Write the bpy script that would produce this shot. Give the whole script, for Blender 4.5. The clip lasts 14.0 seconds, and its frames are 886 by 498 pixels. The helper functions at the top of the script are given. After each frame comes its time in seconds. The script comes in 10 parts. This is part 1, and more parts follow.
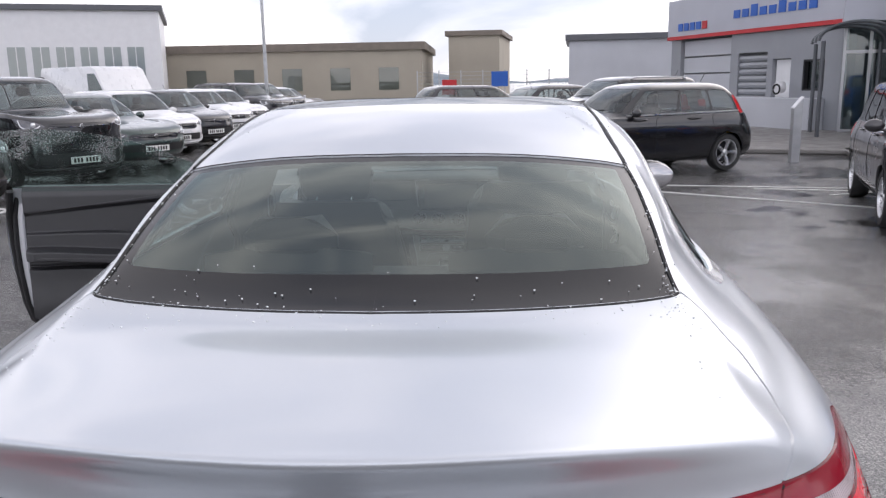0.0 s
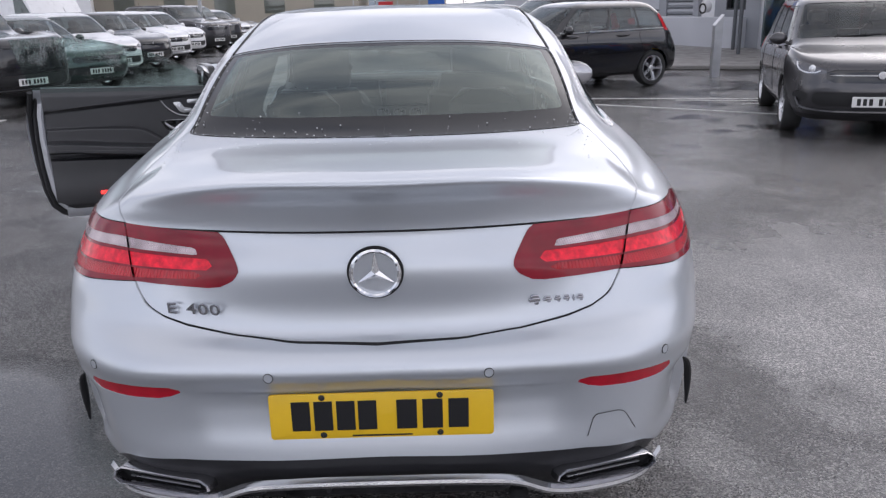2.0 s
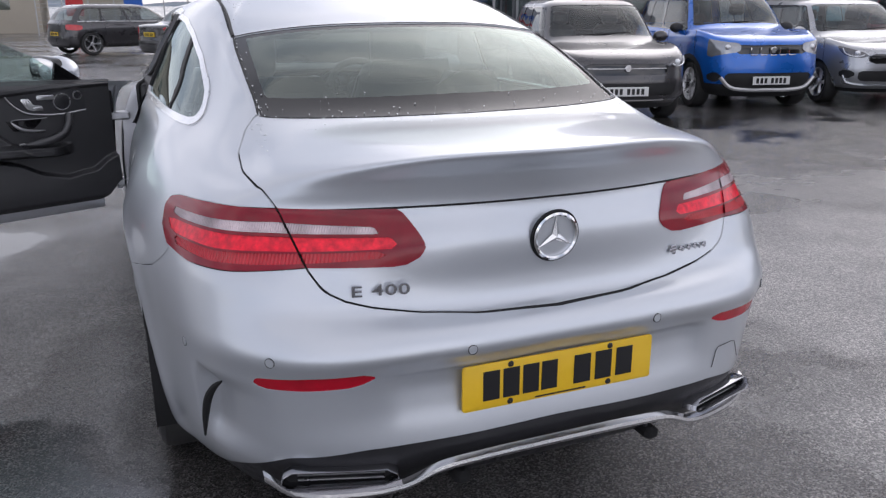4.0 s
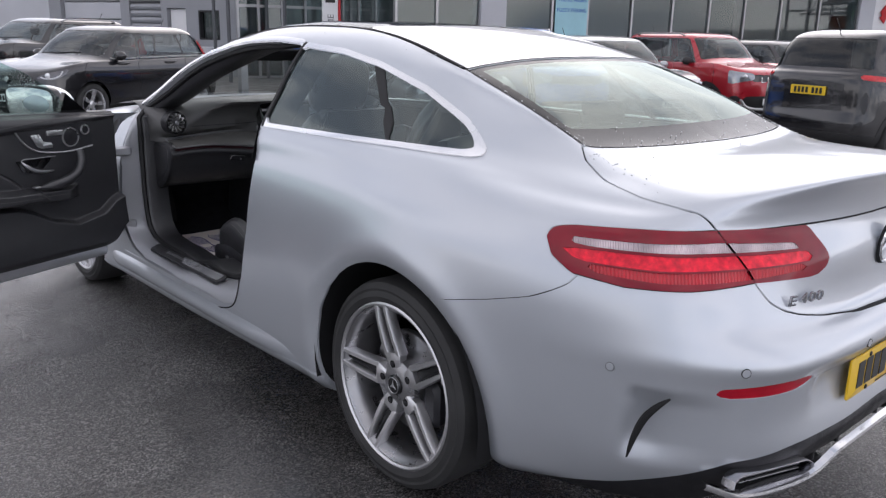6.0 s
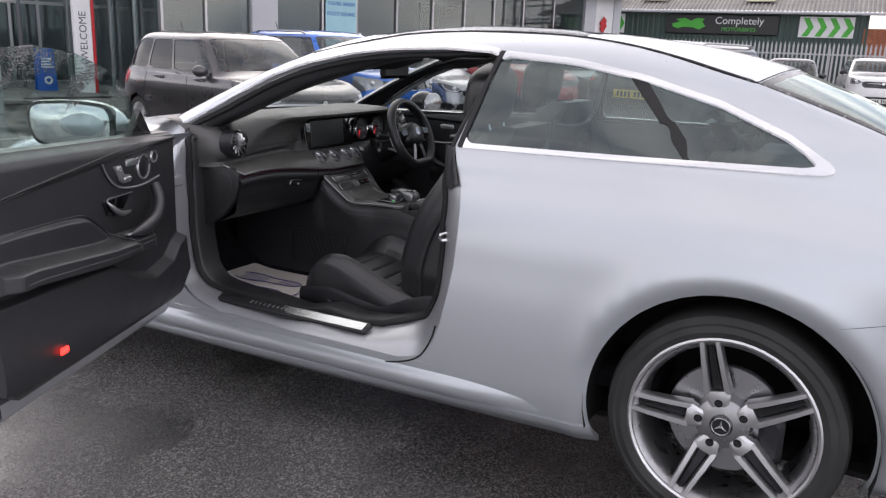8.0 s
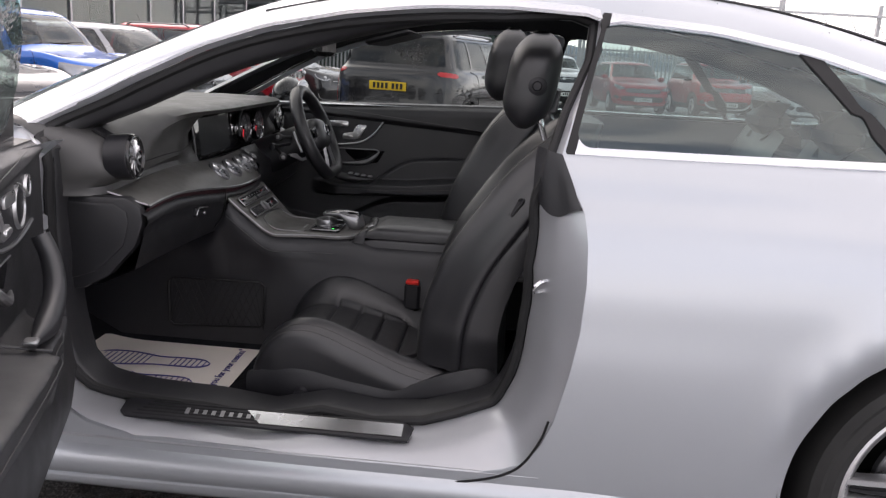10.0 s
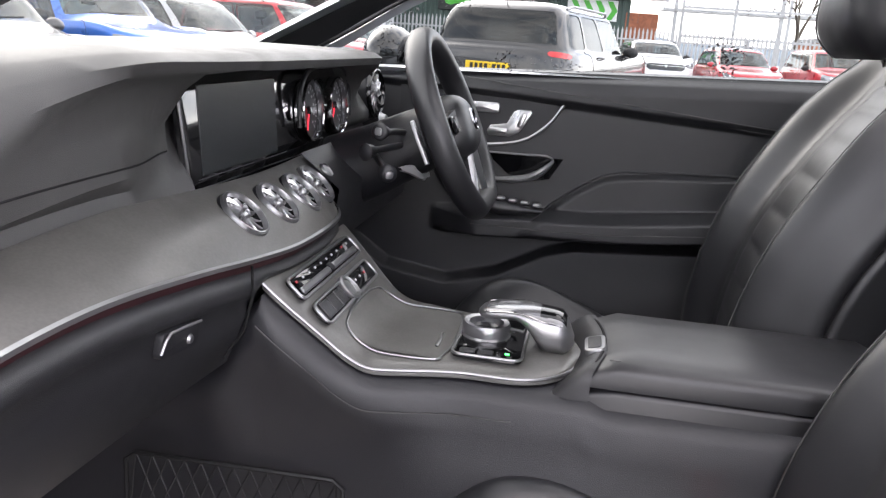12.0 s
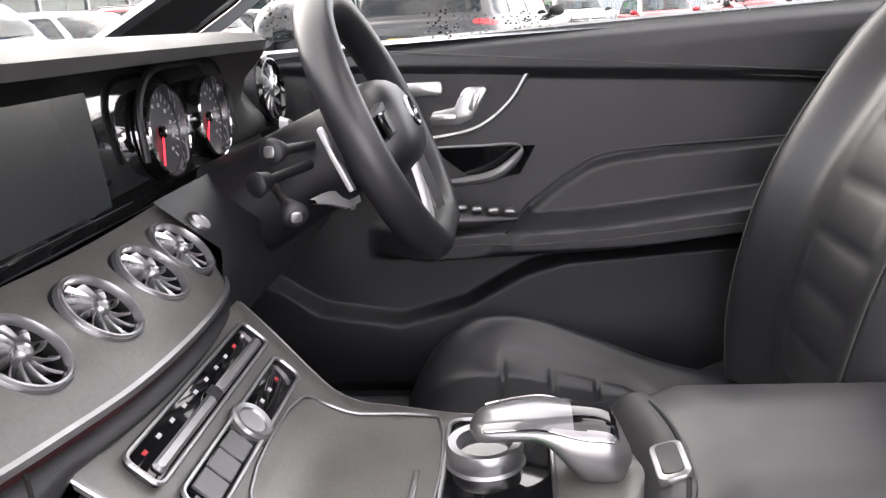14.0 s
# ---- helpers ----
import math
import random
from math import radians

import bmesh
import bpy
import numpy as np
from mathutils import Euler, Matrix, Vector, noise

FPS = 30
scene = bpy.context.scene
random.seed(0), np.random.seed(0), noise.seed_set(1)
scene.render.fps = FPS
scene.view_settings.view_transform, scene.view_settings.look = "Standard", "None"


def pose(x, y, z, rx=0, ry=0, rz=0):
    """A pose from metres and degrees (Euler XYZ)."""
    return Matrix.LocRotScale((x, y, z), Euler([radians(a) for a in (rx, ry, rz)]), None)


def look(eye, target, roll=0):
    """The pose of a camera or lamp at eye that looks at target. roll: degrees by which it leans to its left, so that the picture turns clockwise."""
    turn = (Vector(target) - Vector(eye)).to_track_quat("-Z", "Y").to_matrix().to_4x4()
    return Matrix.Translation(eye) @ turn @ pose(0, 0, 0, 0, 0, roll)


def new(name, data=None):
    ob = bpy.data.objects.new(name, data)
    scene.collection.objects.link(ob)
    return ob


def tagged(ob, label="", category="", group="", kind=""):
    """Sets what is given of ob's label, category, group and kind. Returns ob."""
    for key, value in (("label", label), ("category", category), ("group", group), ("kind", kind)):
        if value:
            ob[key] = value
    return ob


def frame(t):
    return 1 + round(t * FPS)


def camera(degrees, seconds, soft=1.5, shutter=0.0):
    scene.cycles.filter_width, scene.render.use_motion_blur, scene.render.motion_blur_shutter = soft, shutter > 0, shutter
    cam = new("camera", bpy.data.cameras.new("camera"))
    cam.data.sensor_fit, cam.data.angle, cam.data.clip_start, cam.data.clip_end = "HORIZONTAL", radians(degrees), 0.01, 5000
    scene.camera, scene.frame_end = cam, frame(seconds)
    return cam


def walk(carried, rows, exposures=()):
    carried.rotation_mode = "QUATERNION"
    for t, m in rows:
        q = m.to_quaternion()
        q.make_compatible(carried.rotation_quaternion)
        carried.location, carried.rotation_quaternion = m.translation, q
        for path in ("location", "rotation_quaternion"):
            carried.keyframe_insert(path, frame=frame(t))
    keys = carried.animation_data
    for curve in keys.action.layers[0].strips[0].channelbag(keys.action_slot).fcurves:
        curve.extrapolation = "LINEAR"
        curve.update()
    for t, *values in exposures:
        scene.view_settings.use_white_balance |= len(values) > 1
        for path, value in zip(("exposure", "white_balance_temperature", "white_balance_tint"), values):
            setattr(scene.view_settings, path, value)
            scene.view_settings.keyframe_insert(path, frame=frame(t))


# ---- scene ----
# World: the silver coupe's rear plate is at y = 0, the car points along +y, its near side is at -x, the ground is z = 0.
cam = camera(57.9, 14.0, soft=1.3)
PATH = [
    (0, (0.222, -0.825, 1.533), (0.094, 1.129, 1.127), -1.0),
    (0.5, (0.274, -1.065, 1.51), (0.102, 0.864, 1.01), -0.8),
    (1, (0.225, -1.318, 1.512), (0.063, 0.596, 0.955), -0.9),
    (1.5, (0.166, -1.526, 1.5), (0.073, 0.386, 0.923), -1.3),
    (2, (0.136, -1.684, 1.48), (0.156, 0.229, 0.896), -1.3),
    (2.2, (0.094, -1.726, 1.473), (0.172, 0.185, 0.888), -1.2),
    (4.3, (-1.15, -1.484, 1.425), (-0.317, 0.24, 0.847), 0.1),
    (4.5, (-1.3, -1.436, 1.432), (-0.394, 0.253, 0.861), 0.3),
    (5, (-1.655, -1.241, 1.429), (-0.601, 0.364, 0.869), 0.4),
    (5.5, (-2.011, -0.989, 1.449), (-0.825, 0.524, 0.898), 0.5),
    (6, (-2.366, -0.739, 1.429), (-1.066, 0.691, 0.914), 1.3),
    (6.5, (-2.661, -0.355, 1.417), (-1.264, 0.985, 0.916), 1.7),
    (7, (-2.933, 0.03, 1.387), (-1.43, 1.253, 0.891), 2.1),
    (7.5, (-3.096, 0.42, 1.373), (-1.478, 1.488, 0.882), 2.2),
    (8, (-3.194, 0.859, 1.394), (-1.47, 1.748, 0.907), 2.2),
    (8.2, (-3.221, 1.02, 1.373), (-1.456, 1.83, 0.891), 2.4),
    (10.3, (-2.391, 2.299, 1.267), (-0.45, 2.403, 0.796), 3.7),
    (10.5, (-2.231, 2.352, 1.27), (-0.294, 2.459, 0.785), 3.9),
    (11, (-1.903, 2.507, 1.239), (0.025, 2.643, 0.725), 4.7),
    (11.5, (-1.568, 2.612, 1.205), (0.352, 2.812, 0.681), 5.0),
    (12, (-1.113, 2.67, 1.113), (0.798, 2.977, 0.612), 4.1),
    (12.5, (-0.783, 2.748, 1.02), (1.124, 3.138, 0.563), 2.3),
    (13, (-0.617, 2.79, 1.024), (1.288, 3.206, 0.577), 0.4),
    (13.5, (-0.584, 2.77, 1.049), (1.324, 3.122, 0.562), -1.8),
    (14, (-0.641, 2.742, 1.085), (1.274, 2.926, 0.537), -3.3),
]
walk(cam, [(t, look(eye, aim, roll)) for t, eye, aim, roll in PATH],
     exposures=((0, 0.55, 6200, 18), (0.6, 0.43, 6100, 18), (1.2, 0.36, 6050, 18), (4.3, 0.27, 6050, 18), (6.5, 0.56, 6200, 18), (8.2, 0.82, 6450, 19), (10.3, 1.06, 6650, 20), (11.2, 1.82, 6500, 19), (12.0, 2.44, 6550, 20), (12.5, 2.70, 6650, 20), (14, 2.90, 6800, 22)))


# ---- sky and sun: a bright broken overcast ----
SUN_WAY = (0.60, 0.58, 0.53)


def make_sky():
    world = bpy.data.worlds.new("overcast_sky")
    scene.world = world
    world.use_nodes = True
    nodes, links = world.node_tree.nodes, world.node_tree.links
    bg = nodes["Background"]
    sky = nodes.new("ShaderNodeTexSky")
    sky.sky_type = "NISHITA"
    sky.sun_disc = False
    sky.sun_elevation, sky.sun_rotation = radians(32), radians(46)
    scale = nodes.new("ShaderNodeVectorMath")
    scale.operation = "SCALE"
    scale.inputs["Scale"].default_value = 0.10
    links.new(sky.outputs[0], scale.inputs[0])
    co = nodes.new("ShaderNodeTexCoord")
    stretch = nodes.new("ShaderNodeMapping")
    stretch.inputs["Scale"].default_value = (1.0, 1.0, 2.6)
    links.new(co.outputs["Generated"], stretch.inputs["Vector"])
    cloud = nodes.new("ShaderNodeTexNoise")
    cloud.inputs["Scale"].default_value, cloud.inputs["Detail"].default_value, cloud.inputs["Distortion"].default_value = 3.0, 8, 0.6
    links.new(stretch.outputs[0], cloud.inputs["Vector"])
    ramp = nodes.new("ShaderNodeValToRGB")
    e = ramp.color_ramp.elements
    e[0].position, e[0].color = 0.36, (0.42, 0.46, 0.52, 1)
    e[1].position, e[1].color = 0.60, (1.14, 1.10, 1.04, 1)
    links.new(cloud.outputs["Fac"], ramp.inputs["Fac"])
    mix = nodes.new("ShaderNodeMix")
    mix.data_type = "RGBA"
    mix.inputs["Factor"].default_value = 0.82
    links.new(scale.outputs[0], mix.inputs["A"])
    links.new(ramp.outputs["Color"], mix.inputs["B"])
    # the veiled sun: the cloud brightens smoothly towards it
    toward = nodes.new("ShaderNodeVectorMath")
    toward.operation = "DOT_PRODUCT"
    links.new(co.outputs["Generated"], toward.inputs[0])
    toward.inputs[1].default_value = Vector(SUN_WAY).normalized()
    near = nodes.new("ShaderNodeMath")
    near.operation, near.inputs[1].default_value = "MAXIMUM", 0.0
    links.new(toward.outputs["Value"], near.inputs[0])
    veil = nodes.new("ShaderNodeMath")
    veil.operation, veil.inputs[1].default_value = "POWER", 12.0
    links.new(near.outputs[0], veil.inputs[0])
    warm = nodes.new("ShaderNodeVectorMath")
    warm.operation = "SCALE"
    warm.inputs[0].default_value = (1.65, 1.56, 1.38)
    links.new(veil.outputs[0], warm.inputs["Scale"])
    total = nodes.new("ShaderNodeVectorMath")
    axes = nodes.new("ShaderNodeSeparateXYZ")
    links.new(co.outputs["Generated"], axes.inputs[0])
    height = nodes.new("ShaderNodeMapRange")
    for k, val in (("From Min", 0.0), ("From Max", 0.9), ("To Min", 1.12), ("To Max", 0.68)):
        height.inputs[k].default_value = val
    links.new(axes.outputs["Z"], height.inputs["Value"])
    # sky brightened towards -y, added to lift the car's tail and door cards
    uneven = nodes.new("ShaderNodeMapRange")
    for k, val in (("From Min", -1.0), ("From Max", 0.4), ("To Min", 1.42), ("To Max", 1.0)):
        uneven.inputs[k].default_value = val
    links.new(axes.outputs["Y"], uneven.inputs["Value"])
    level = nodes.new("ShaderNodeMath")
    level.operation = "MULTIPLY"
    links.new(height.outputs[0], level.inputs[0])
    links.new(uneven.outputs[0], level.inputs[1])
    dome = nodes.new("ShaderNodeVectorMath")
    dome.operation = "SCALE"
    links.new(mix.outputs["Result"], dome.inputs[0])
    links.new(level.outputs[0], dome.inputs["Scale"])
    links.new(dome.outputs[0], total.inputs[0])
    links.new(warm.outputs[0], total.inputs[1])
    links.new(total.outputs[0], bg.inputs["Color"])
    bg.inputs["Strength"].default_value = 0.98
    sun = new("sun", bpy.data.lights.new("sun", "SUN"))
    sun.data.energy, sun.data.angle, sun.data.color = 0.35, radians(175), (1.0, 0.96, 0.90)
    sun.matrix_world = look([30 * q for q in SUN_WAY], (0, 0, 0))


make_sky()


# ---- materials ----
def material(name, base, rough=0.5, metal=0.0, coat=0.0, grain=0.0, grain_scale=400.0, vary=0.0, vary_scale=3.0,
             bump=0.0, bump_scale=200.0, bump_kind="noise", rough_vary=0.0, emit=None, emit_strength=0.0, ior=1.5, spec=0.5, sheen=0.0, coat_rough=0.04):
    """A procedural surface: base colour varied at two scales, roughness variation and fine relief, at real-world size."""
    m = bpy.data.materials.new(name)
    m.use_nodes = True
    nt = m.node_tree
    nodes, links = nt.nodes, nt.links
    p = nodes["Principled BSDF"]
    p.inputs["Base Color"].default_value = (*base, 1)
    p.inputs["Roughness"].default_value = rough
    p.inputs["Metallic"].default_value = metal
    p.inputs["Coat Weight"].default_value = coat
    p.inputs["Coat Roughness"].default_value = coat_rough
    p.inputs["IOR"].default_value = ior
    p.inputs["Specular IOR Level"].default_value = spec
    p.inputs["Sheen Weight"].default_value = sheen
    co = nodes.new("ShaderNodeTexCoord")
    if vary or grain:
        n1 = nodes.new("ShaderNodeTexNoise")
        n1.inputs["Scale"].default_value, n1.inputs["Detail"].default_value = vary_scale, 4
        links.new(co.outputs["Object"], n1.inputs["Vector"])
        n2 = nodes.new("ShaderNodeTexNoise")
        n2.inputs["Scale"].default_value, n2.inputs["Detail"].default_value = grain_scale, 2
        links.new(co.outputs["Object"], n2.inputs["Vector"])
        a = nodes.new("ShaderNodeMapRange")
        a.inputs["From Min"].default_value, a.inputs["From Max"].default_value = 0.3, 0.7
        a.inputs["To Min"].default_value, a.inputs["To Max"].default_value = 1 - vary, 1 + vary
        links.new(n1.outputs["Fac"], a.inputs["Value"])
        b = nodes.new("ShaderNodeMapRange")
        b.inputs["From Min"].default_value, b.inputs["From Max"].default_value = 0.3, 0.7
        b.inputs["To Min"].default_value, b.inputs["To Max"].default_value = 1 - grain, 1 + grain
        links.new(n2.outputs["Fac"], b.inputs["Value"])
        ab = nodes.new("ShaderNodeMath")
        ab.operation = "MULTIPLY"
        links.new(a.outputs[0], ab.inputs[0])
        links.new(b.outputs[0], ab.inputs[1])
        mul = nodes.new("ShaderNodeVectorMath")
        mul.operation = "SCALE"
        mul.inputs[0].default_value = base
        links.new(ab.outputs[0], mul.inputs["Scale"])
        links.new(mul.outputs[0], p.inputs["Base Color"])
    if rough_vary:
        n3 = nodes.new("ShaderNodeTexNoise")
        n3.inputs["Scale"].default_value, n3.inputs["Detail"].default_value = vary_scale * 2.3, 5
        links.new(co.outputs["Object"], n3.inputs["Vector"])
        r = nodes.new("ShaderNodeMapRange")
        r.inputs["From Min"].default_value, r.inputs["From Max"].default_value = 0.35, 0.65
        r.inputs["To Min"].default_value, r.inputs["To Max"].default_value = max(rough - rough_vary, 0.02), rough + rough_vary
        links.new(n3.outputs["Fac"], r.inputs["Value"])
        links.new(r.outputs[0], p.inputs["Roughness"])
    if bump:
        if bump_kind == "noise":
            t = nodes.new("ShaderNodeTexNoise")
            t.inputs["Detail"].default_value = 3
            out = t.outputs["Fac"]
        else:
            t = nodes.new("ShaderNodeTexVoronoi")
            out = t.outputs["Distance"]
        t.inputs["Scale"].default_value = bump_scale
        links.new(co.outputs["Object"], t.inputs["Vector"])
        bp = nodes.new("ShaderNodeBump")
        bp.inputs["Strength"].default_value, bp.inputs["Distance"].default_value = bump, 0.002
        links.new(out, bp.inputs["Height"])
        links.new(bp.outputs[0], p.inputs["Normal"])
    if emit:
        p.inputs["Emission Color"].default_value = (*emit, 1)
        p.inputs["Emission Strength"].default_value = emit_strength
    return m


def glass(name, tint, ior=1.5, rough=0.0, drops=0.0, gather=0.0, mirror=(0.85, 0.87, 0.87)):
    """A window pane: tinted see-through, with a mirror that grows towards grazing views; drops: rain beads on it."""
    m = bpy.data.materials.new(name)
    m.use_nodes = True
    nodes, links = m.node_tree.nodes, m.node_tree.links
    nodes.remove(nodes["Principled BSDF"])
    t = nodes.new("ShaderNodeBsdfTransparent")
    t.inputs["Color"].default_value = (*tint, 1)
    g = nodes.new("ShaderNodeBsdfGlossy")
    g.inputs["Color"].default_value = (*mirror, 1)
    g.inputs["Roughness"].default_value = rough
    r0 = ((ior - 1) / (ior + 1)) ** 2
    f = nodes.new("ShaderNodeLayerWeight")
    f.inputs["Blend"].default_value = 0.5
    rise = nodes.new("ShaderNodeMath")
    rise.operation, rise.inputs[1].default_value = "POWER", 5
    links.new(f.outputs["Facing"], rise.inputs[0])
    gloss = nodes.new("ShaderNodeMath")
    gloss.operation, gloss.inputs[1].default_value, gloss.inputs[2].default_value = "MULTIPLY_ADD", 1 - r0, r0
    links.new(rise.outputs[0], gloss.inputs[0])
    mix = nodes.new("ShaderNodeMixShader")
    links.new(gloss.outputs[0], mix.inputs["Fac"])
    links.new(t.outputs[0], mix.inputs[1])
    links.new(g.outputs[0], mix.inputs[2])
    if drops:
        co = nodes.new("ShaderNodeTexCoord")
        v = nodes.new("ShaderNodeTexVoronoi")
        v.inputs["Scale"].default_value = 130
        links.new(co.outputs["Object"], v.inputs["Vector"])
        uneven = nodes.new("ShaderNodeTexNoise")
        uneven.inputs["Scale"].default_value, uneven.inputs["Detail"].default_value = 9, 3
        links.new(co.outputs["Object"], uneven.inputs["Vector"])
        size = nodes.new("ShaderNodeMath")
        size.operation = "MULTIPLY_ADD"
        size.inputs[1].default_value, size.inputs[2].default_value = 1.7, -0.74
        links.new(uneven.outputs["Fac"], size.inputs[0])
        axes = nodes.new("ShaderNodeSeparateXYZ")
        links.new(co.outputs["Object"], axes.inputs[0])
        upper = nodes.new("ShaderNodeMapRange")
        for k, val in (("From Min", 1.14), ("From Max", 1.34), ("To Min", 0.0), ("To Max", gather)):
            upper.inputs[k].default_value = val
        links.new(axes.outputs["Z"], upper.inputs["Value"])
        more = nodes.new("ShaderNodeMath")
        more.operation = "ADD"
        links.new(size.outputs[0], more.inputs[0])
        links.new(upper.outputs[0], more.inputs[1])
        size = more
        bead = nodes.new("ShaderNodeMath")
        bead.operation = "LESS_THAN"
        links.new(v.outputs["Distance"], bead.inputs[0])
        links.new(size.outputs[0], bead.inputs[1])
        water = nodes.new("ShaderNodeBsdfGlossy")
        water.inputs["Roughness"].default_value = 0.15
        bp = nodes.new("ShaderNodeBump")
        bp.invert = True
        bp.inputs["Strength"].default_value, bp.inputs["Distance"].default_value = drops, 0.004
        links.new(v.outputs["Distance"], bp.inputs["Height"])
        links.new(bp.outputs[0], water.inputs["Normal"])
        wet = nodes.new("ShaderNodeMixShader")
        links.new(bead.outputs[0], wet.inputs["Fac"])
        links.new(mix.outputs[0], wet.inputs[1])
        links.new(water.outputs[0], wet.inputs[2])
        mix = wet
    links.new(mix.outputs[0], nodes["Material Output"].inputs["Surface"])
    return m


def wet_asphalt():
    m = bpy.data.materials.new("wet_asphalt")
    m.use_nodes = True
    nodes, links = m.node_tree.nodes, m.node_tree.links
    p = nodes["Principled BSDF"]
    co = nodes.new("ShaderNodeTexCoord")

    def noise_node(scale, detail, kind="ShaderNodeTexNoise"):
        n = nodes.new(kind)
        n.inputs["Scale"].default_value = scale
        n.inputs["Detail"].default_value = detail
        links.new(co.outputs["Object"], n.inputs["Vector"])
        return n

    def span(src, a, b, lo, hi):
        r = nodes.new("ShaderNodeMapRange")
        for k, val in zip(("From Min", "From Max", "To Min", "To Max"), (a, b, lo, hi)):
            r.inputs[k].default_value = val
        links.new(src, r.inputs["Value"])
        return r.outputs[0]

    def blend(kind, a, b):
        n = nodes.new("ShaderNodeMath")
        n.operation = kind
        for socket, val in zip(n.inputs, (a, b)):
            if isinstance(val, (int, float)):
                socket.default_value = val
            else:
                links.new(val, socket)
        return n.outputs[0]

    puddle = span(noise_node(0.62, 7).outputs["Fac"], 0.46, 0.60, 0.0, 1.0)
    # drier strip off the car's far side, colour lifted for glare; rain film elsewhere
    axes = nodes.new("ShaderNodeSeparateXYZ")
    links.new(co.outputs["Object"], axes.inputs[0])
    ragged = span(noise_node(1.1, 6).outputs["Fac"], 0.3, 0.7, -0.9, 0.9)
    dry_glare = blend("MULTIPLY", span(blend("ADD", axes.outputs["X"], ragged), 0.7, 1.9, 0.0, 1.0), span(blend("ADD", axes.outputs["Y"], ragged), 2.0, 5.0, 1.0, 0.0))
    film = blend("MULTIPLY", blend("SUBTRACT", 1.0, dry_glare), span(puddle, 0.0, 1.0, 0.50, 1.0))
    stones = nodes.new("ShaderNodeTexVoronoi")
    stones.inputs["Scale"].default_value = 185
    links.new(co.outputs["Object"], stones.inputs["Vector"])
    each = nodes.new("ShaderNodeSeparateColor")
    links.new(stones.outputs["Color"], each.inputs[0])
    patch = span(noise_node(3.0, 4).outputs["Fac"], 0.3, 0.7, -0.08, 0.08)
    ramp = nodes.new("ShaderNodeValToRGB")
    e = ramp.color_ramp.elements
    e[0].color, e[0].position = (0.055, 0.054, 0.054, 1), 0.15
    e[1].color, e[1].position = (0.30, 0.29, 0.28, 1), 1.0
    mid = e.new(0.72)
    mid.color = (0.15, 0.145, 0.14, 1)
    links.new(blend("ADD", each.outputs["Red"], patch), ramp.inputs["Fac"])
    dark = nodes.new("ShaderNodeMix")
    dark.data_type = "RGBA"
    dark.blend_type = "MULTIPLY"
    dark.inputs["Factor"].default_value = 1
    links.new(ramp.outputs["Color"], dark.inputs["A"])
    shade = nodes.new("ShaderNodeCombineColor")
    wet = span(film, 0.0, 0.60, 2.4, 0.42)
    for k in ("Red", "Green", "Blue"):
        links.new(wet, shade.inputs[k])
    links.new(shade.outputs[0], dark.inputs["B"])
    links.new(dark.outputs["Result"], p.inputs["Base Color"])
    links.new(span(film, 0.0, 1.0, 0.36, 0.05), p.inputs["Roughness"])
    links.new(span(film, 0.0, 0.6, 0.95, 1.0), p.inputs["Specular IOR Level"])
    bp = nodes.new("ShaderNodeBump")
    bp.inputs["Distance"].default_value = 0.008
    links.new(span(film, 0.4, 1.0, 0.55, 0.06), bp.inputs["Strength"])
    lump = nodes.new("ShaderNodeMath")
    lump.operation, lump.inputs[1].default_value = "MULTIPLY_ADD", 0.5
    links.new(each.outputs["Green"], lump.inputs[0])
    links.new(stones.outputs["Distance"], lump.inputs[2])
    links.new(lump.outputs[0], bp.inputs["Height"])
    links.new(bp.outputs[0], p.inputs["Normal"])
    return m


PAINT = material("silver_metallic_paint", (0.562, 0.592, 0.632), 0.36, 0.60, coat=0.8, coat_rough=0.05, grain=0.06, grain_scale=2500, vary=0.015, bump=0.02, bump_scale=900)
PAINT_IN = material("silver_jamb_paint", (0.53, 0.54, 0.57), 0.38, 0.6, coat=0.5, vary=0.04, vary_scale=6)
CHROME = material("chrome", (0.75, 0.75, 0.76), 0.08, 1.0, rough_vary=0.03)
DARK_CHROME = material("smoked_chrome", (0.42, 0.42, 0.44), 0.16, 1.0, rough_vary=0.05)
POLISHED = material("polished_aluminium", (0.84, 0.85, 0.87), 0.24, 1.0, rough_vary=0.04, vary=0.03)
BLADE = material("bright_vent_metal", (0.70, 0.70, 0.71), 0.30, 0.9, rough_vary=0.05)
SATIN = material("satin_aluminium", (0.40, 0.40, 0.41), 0.33, 0.9, rough_vary=0.05, vary_scale=20)
ALLOY = material("grey_alloy", (0.36, 0.36, 0.37), 0.32, 0.9, rough_vary=0.08, vary_scale=9)
ALLOY_CUT = material("machined_alloy", (0.70, 0.70, 0.71), 0.42, 1.0, grain=0.08, grain_scale=900)
TYRE = material("tyre_rubber", (0.028, 0.028, 0.028), 0.7, vary=0.3, vary_scale=7, bump=0.25, bump_scale=160)
RUBBER = material("black_rubber", (0.012, 0.012, 0.013), 0.6, vary=0.2, bump=0.1, bump_scale=300)
GAP = material("shut_line", (0.006, 0.006, 0.007), 0.8)
PLASTIC = material("black_plastic", (0.015, 0.015, 0.018), 0.42, vary=0.2, vary_scale=8, rough_vary=0.08, bump=0.15, bump_scale=1400)
GLOSS = material("gloss_black", (0.006, 0.006, 0.007), 0.06, coat=0.6, rough_vary=0.02)
PANEL = material("gloss_black_panel", (0.012, 0.012, 0.013), 0.07, coat=1.0, spec=1.0, rough_vary=0.02)
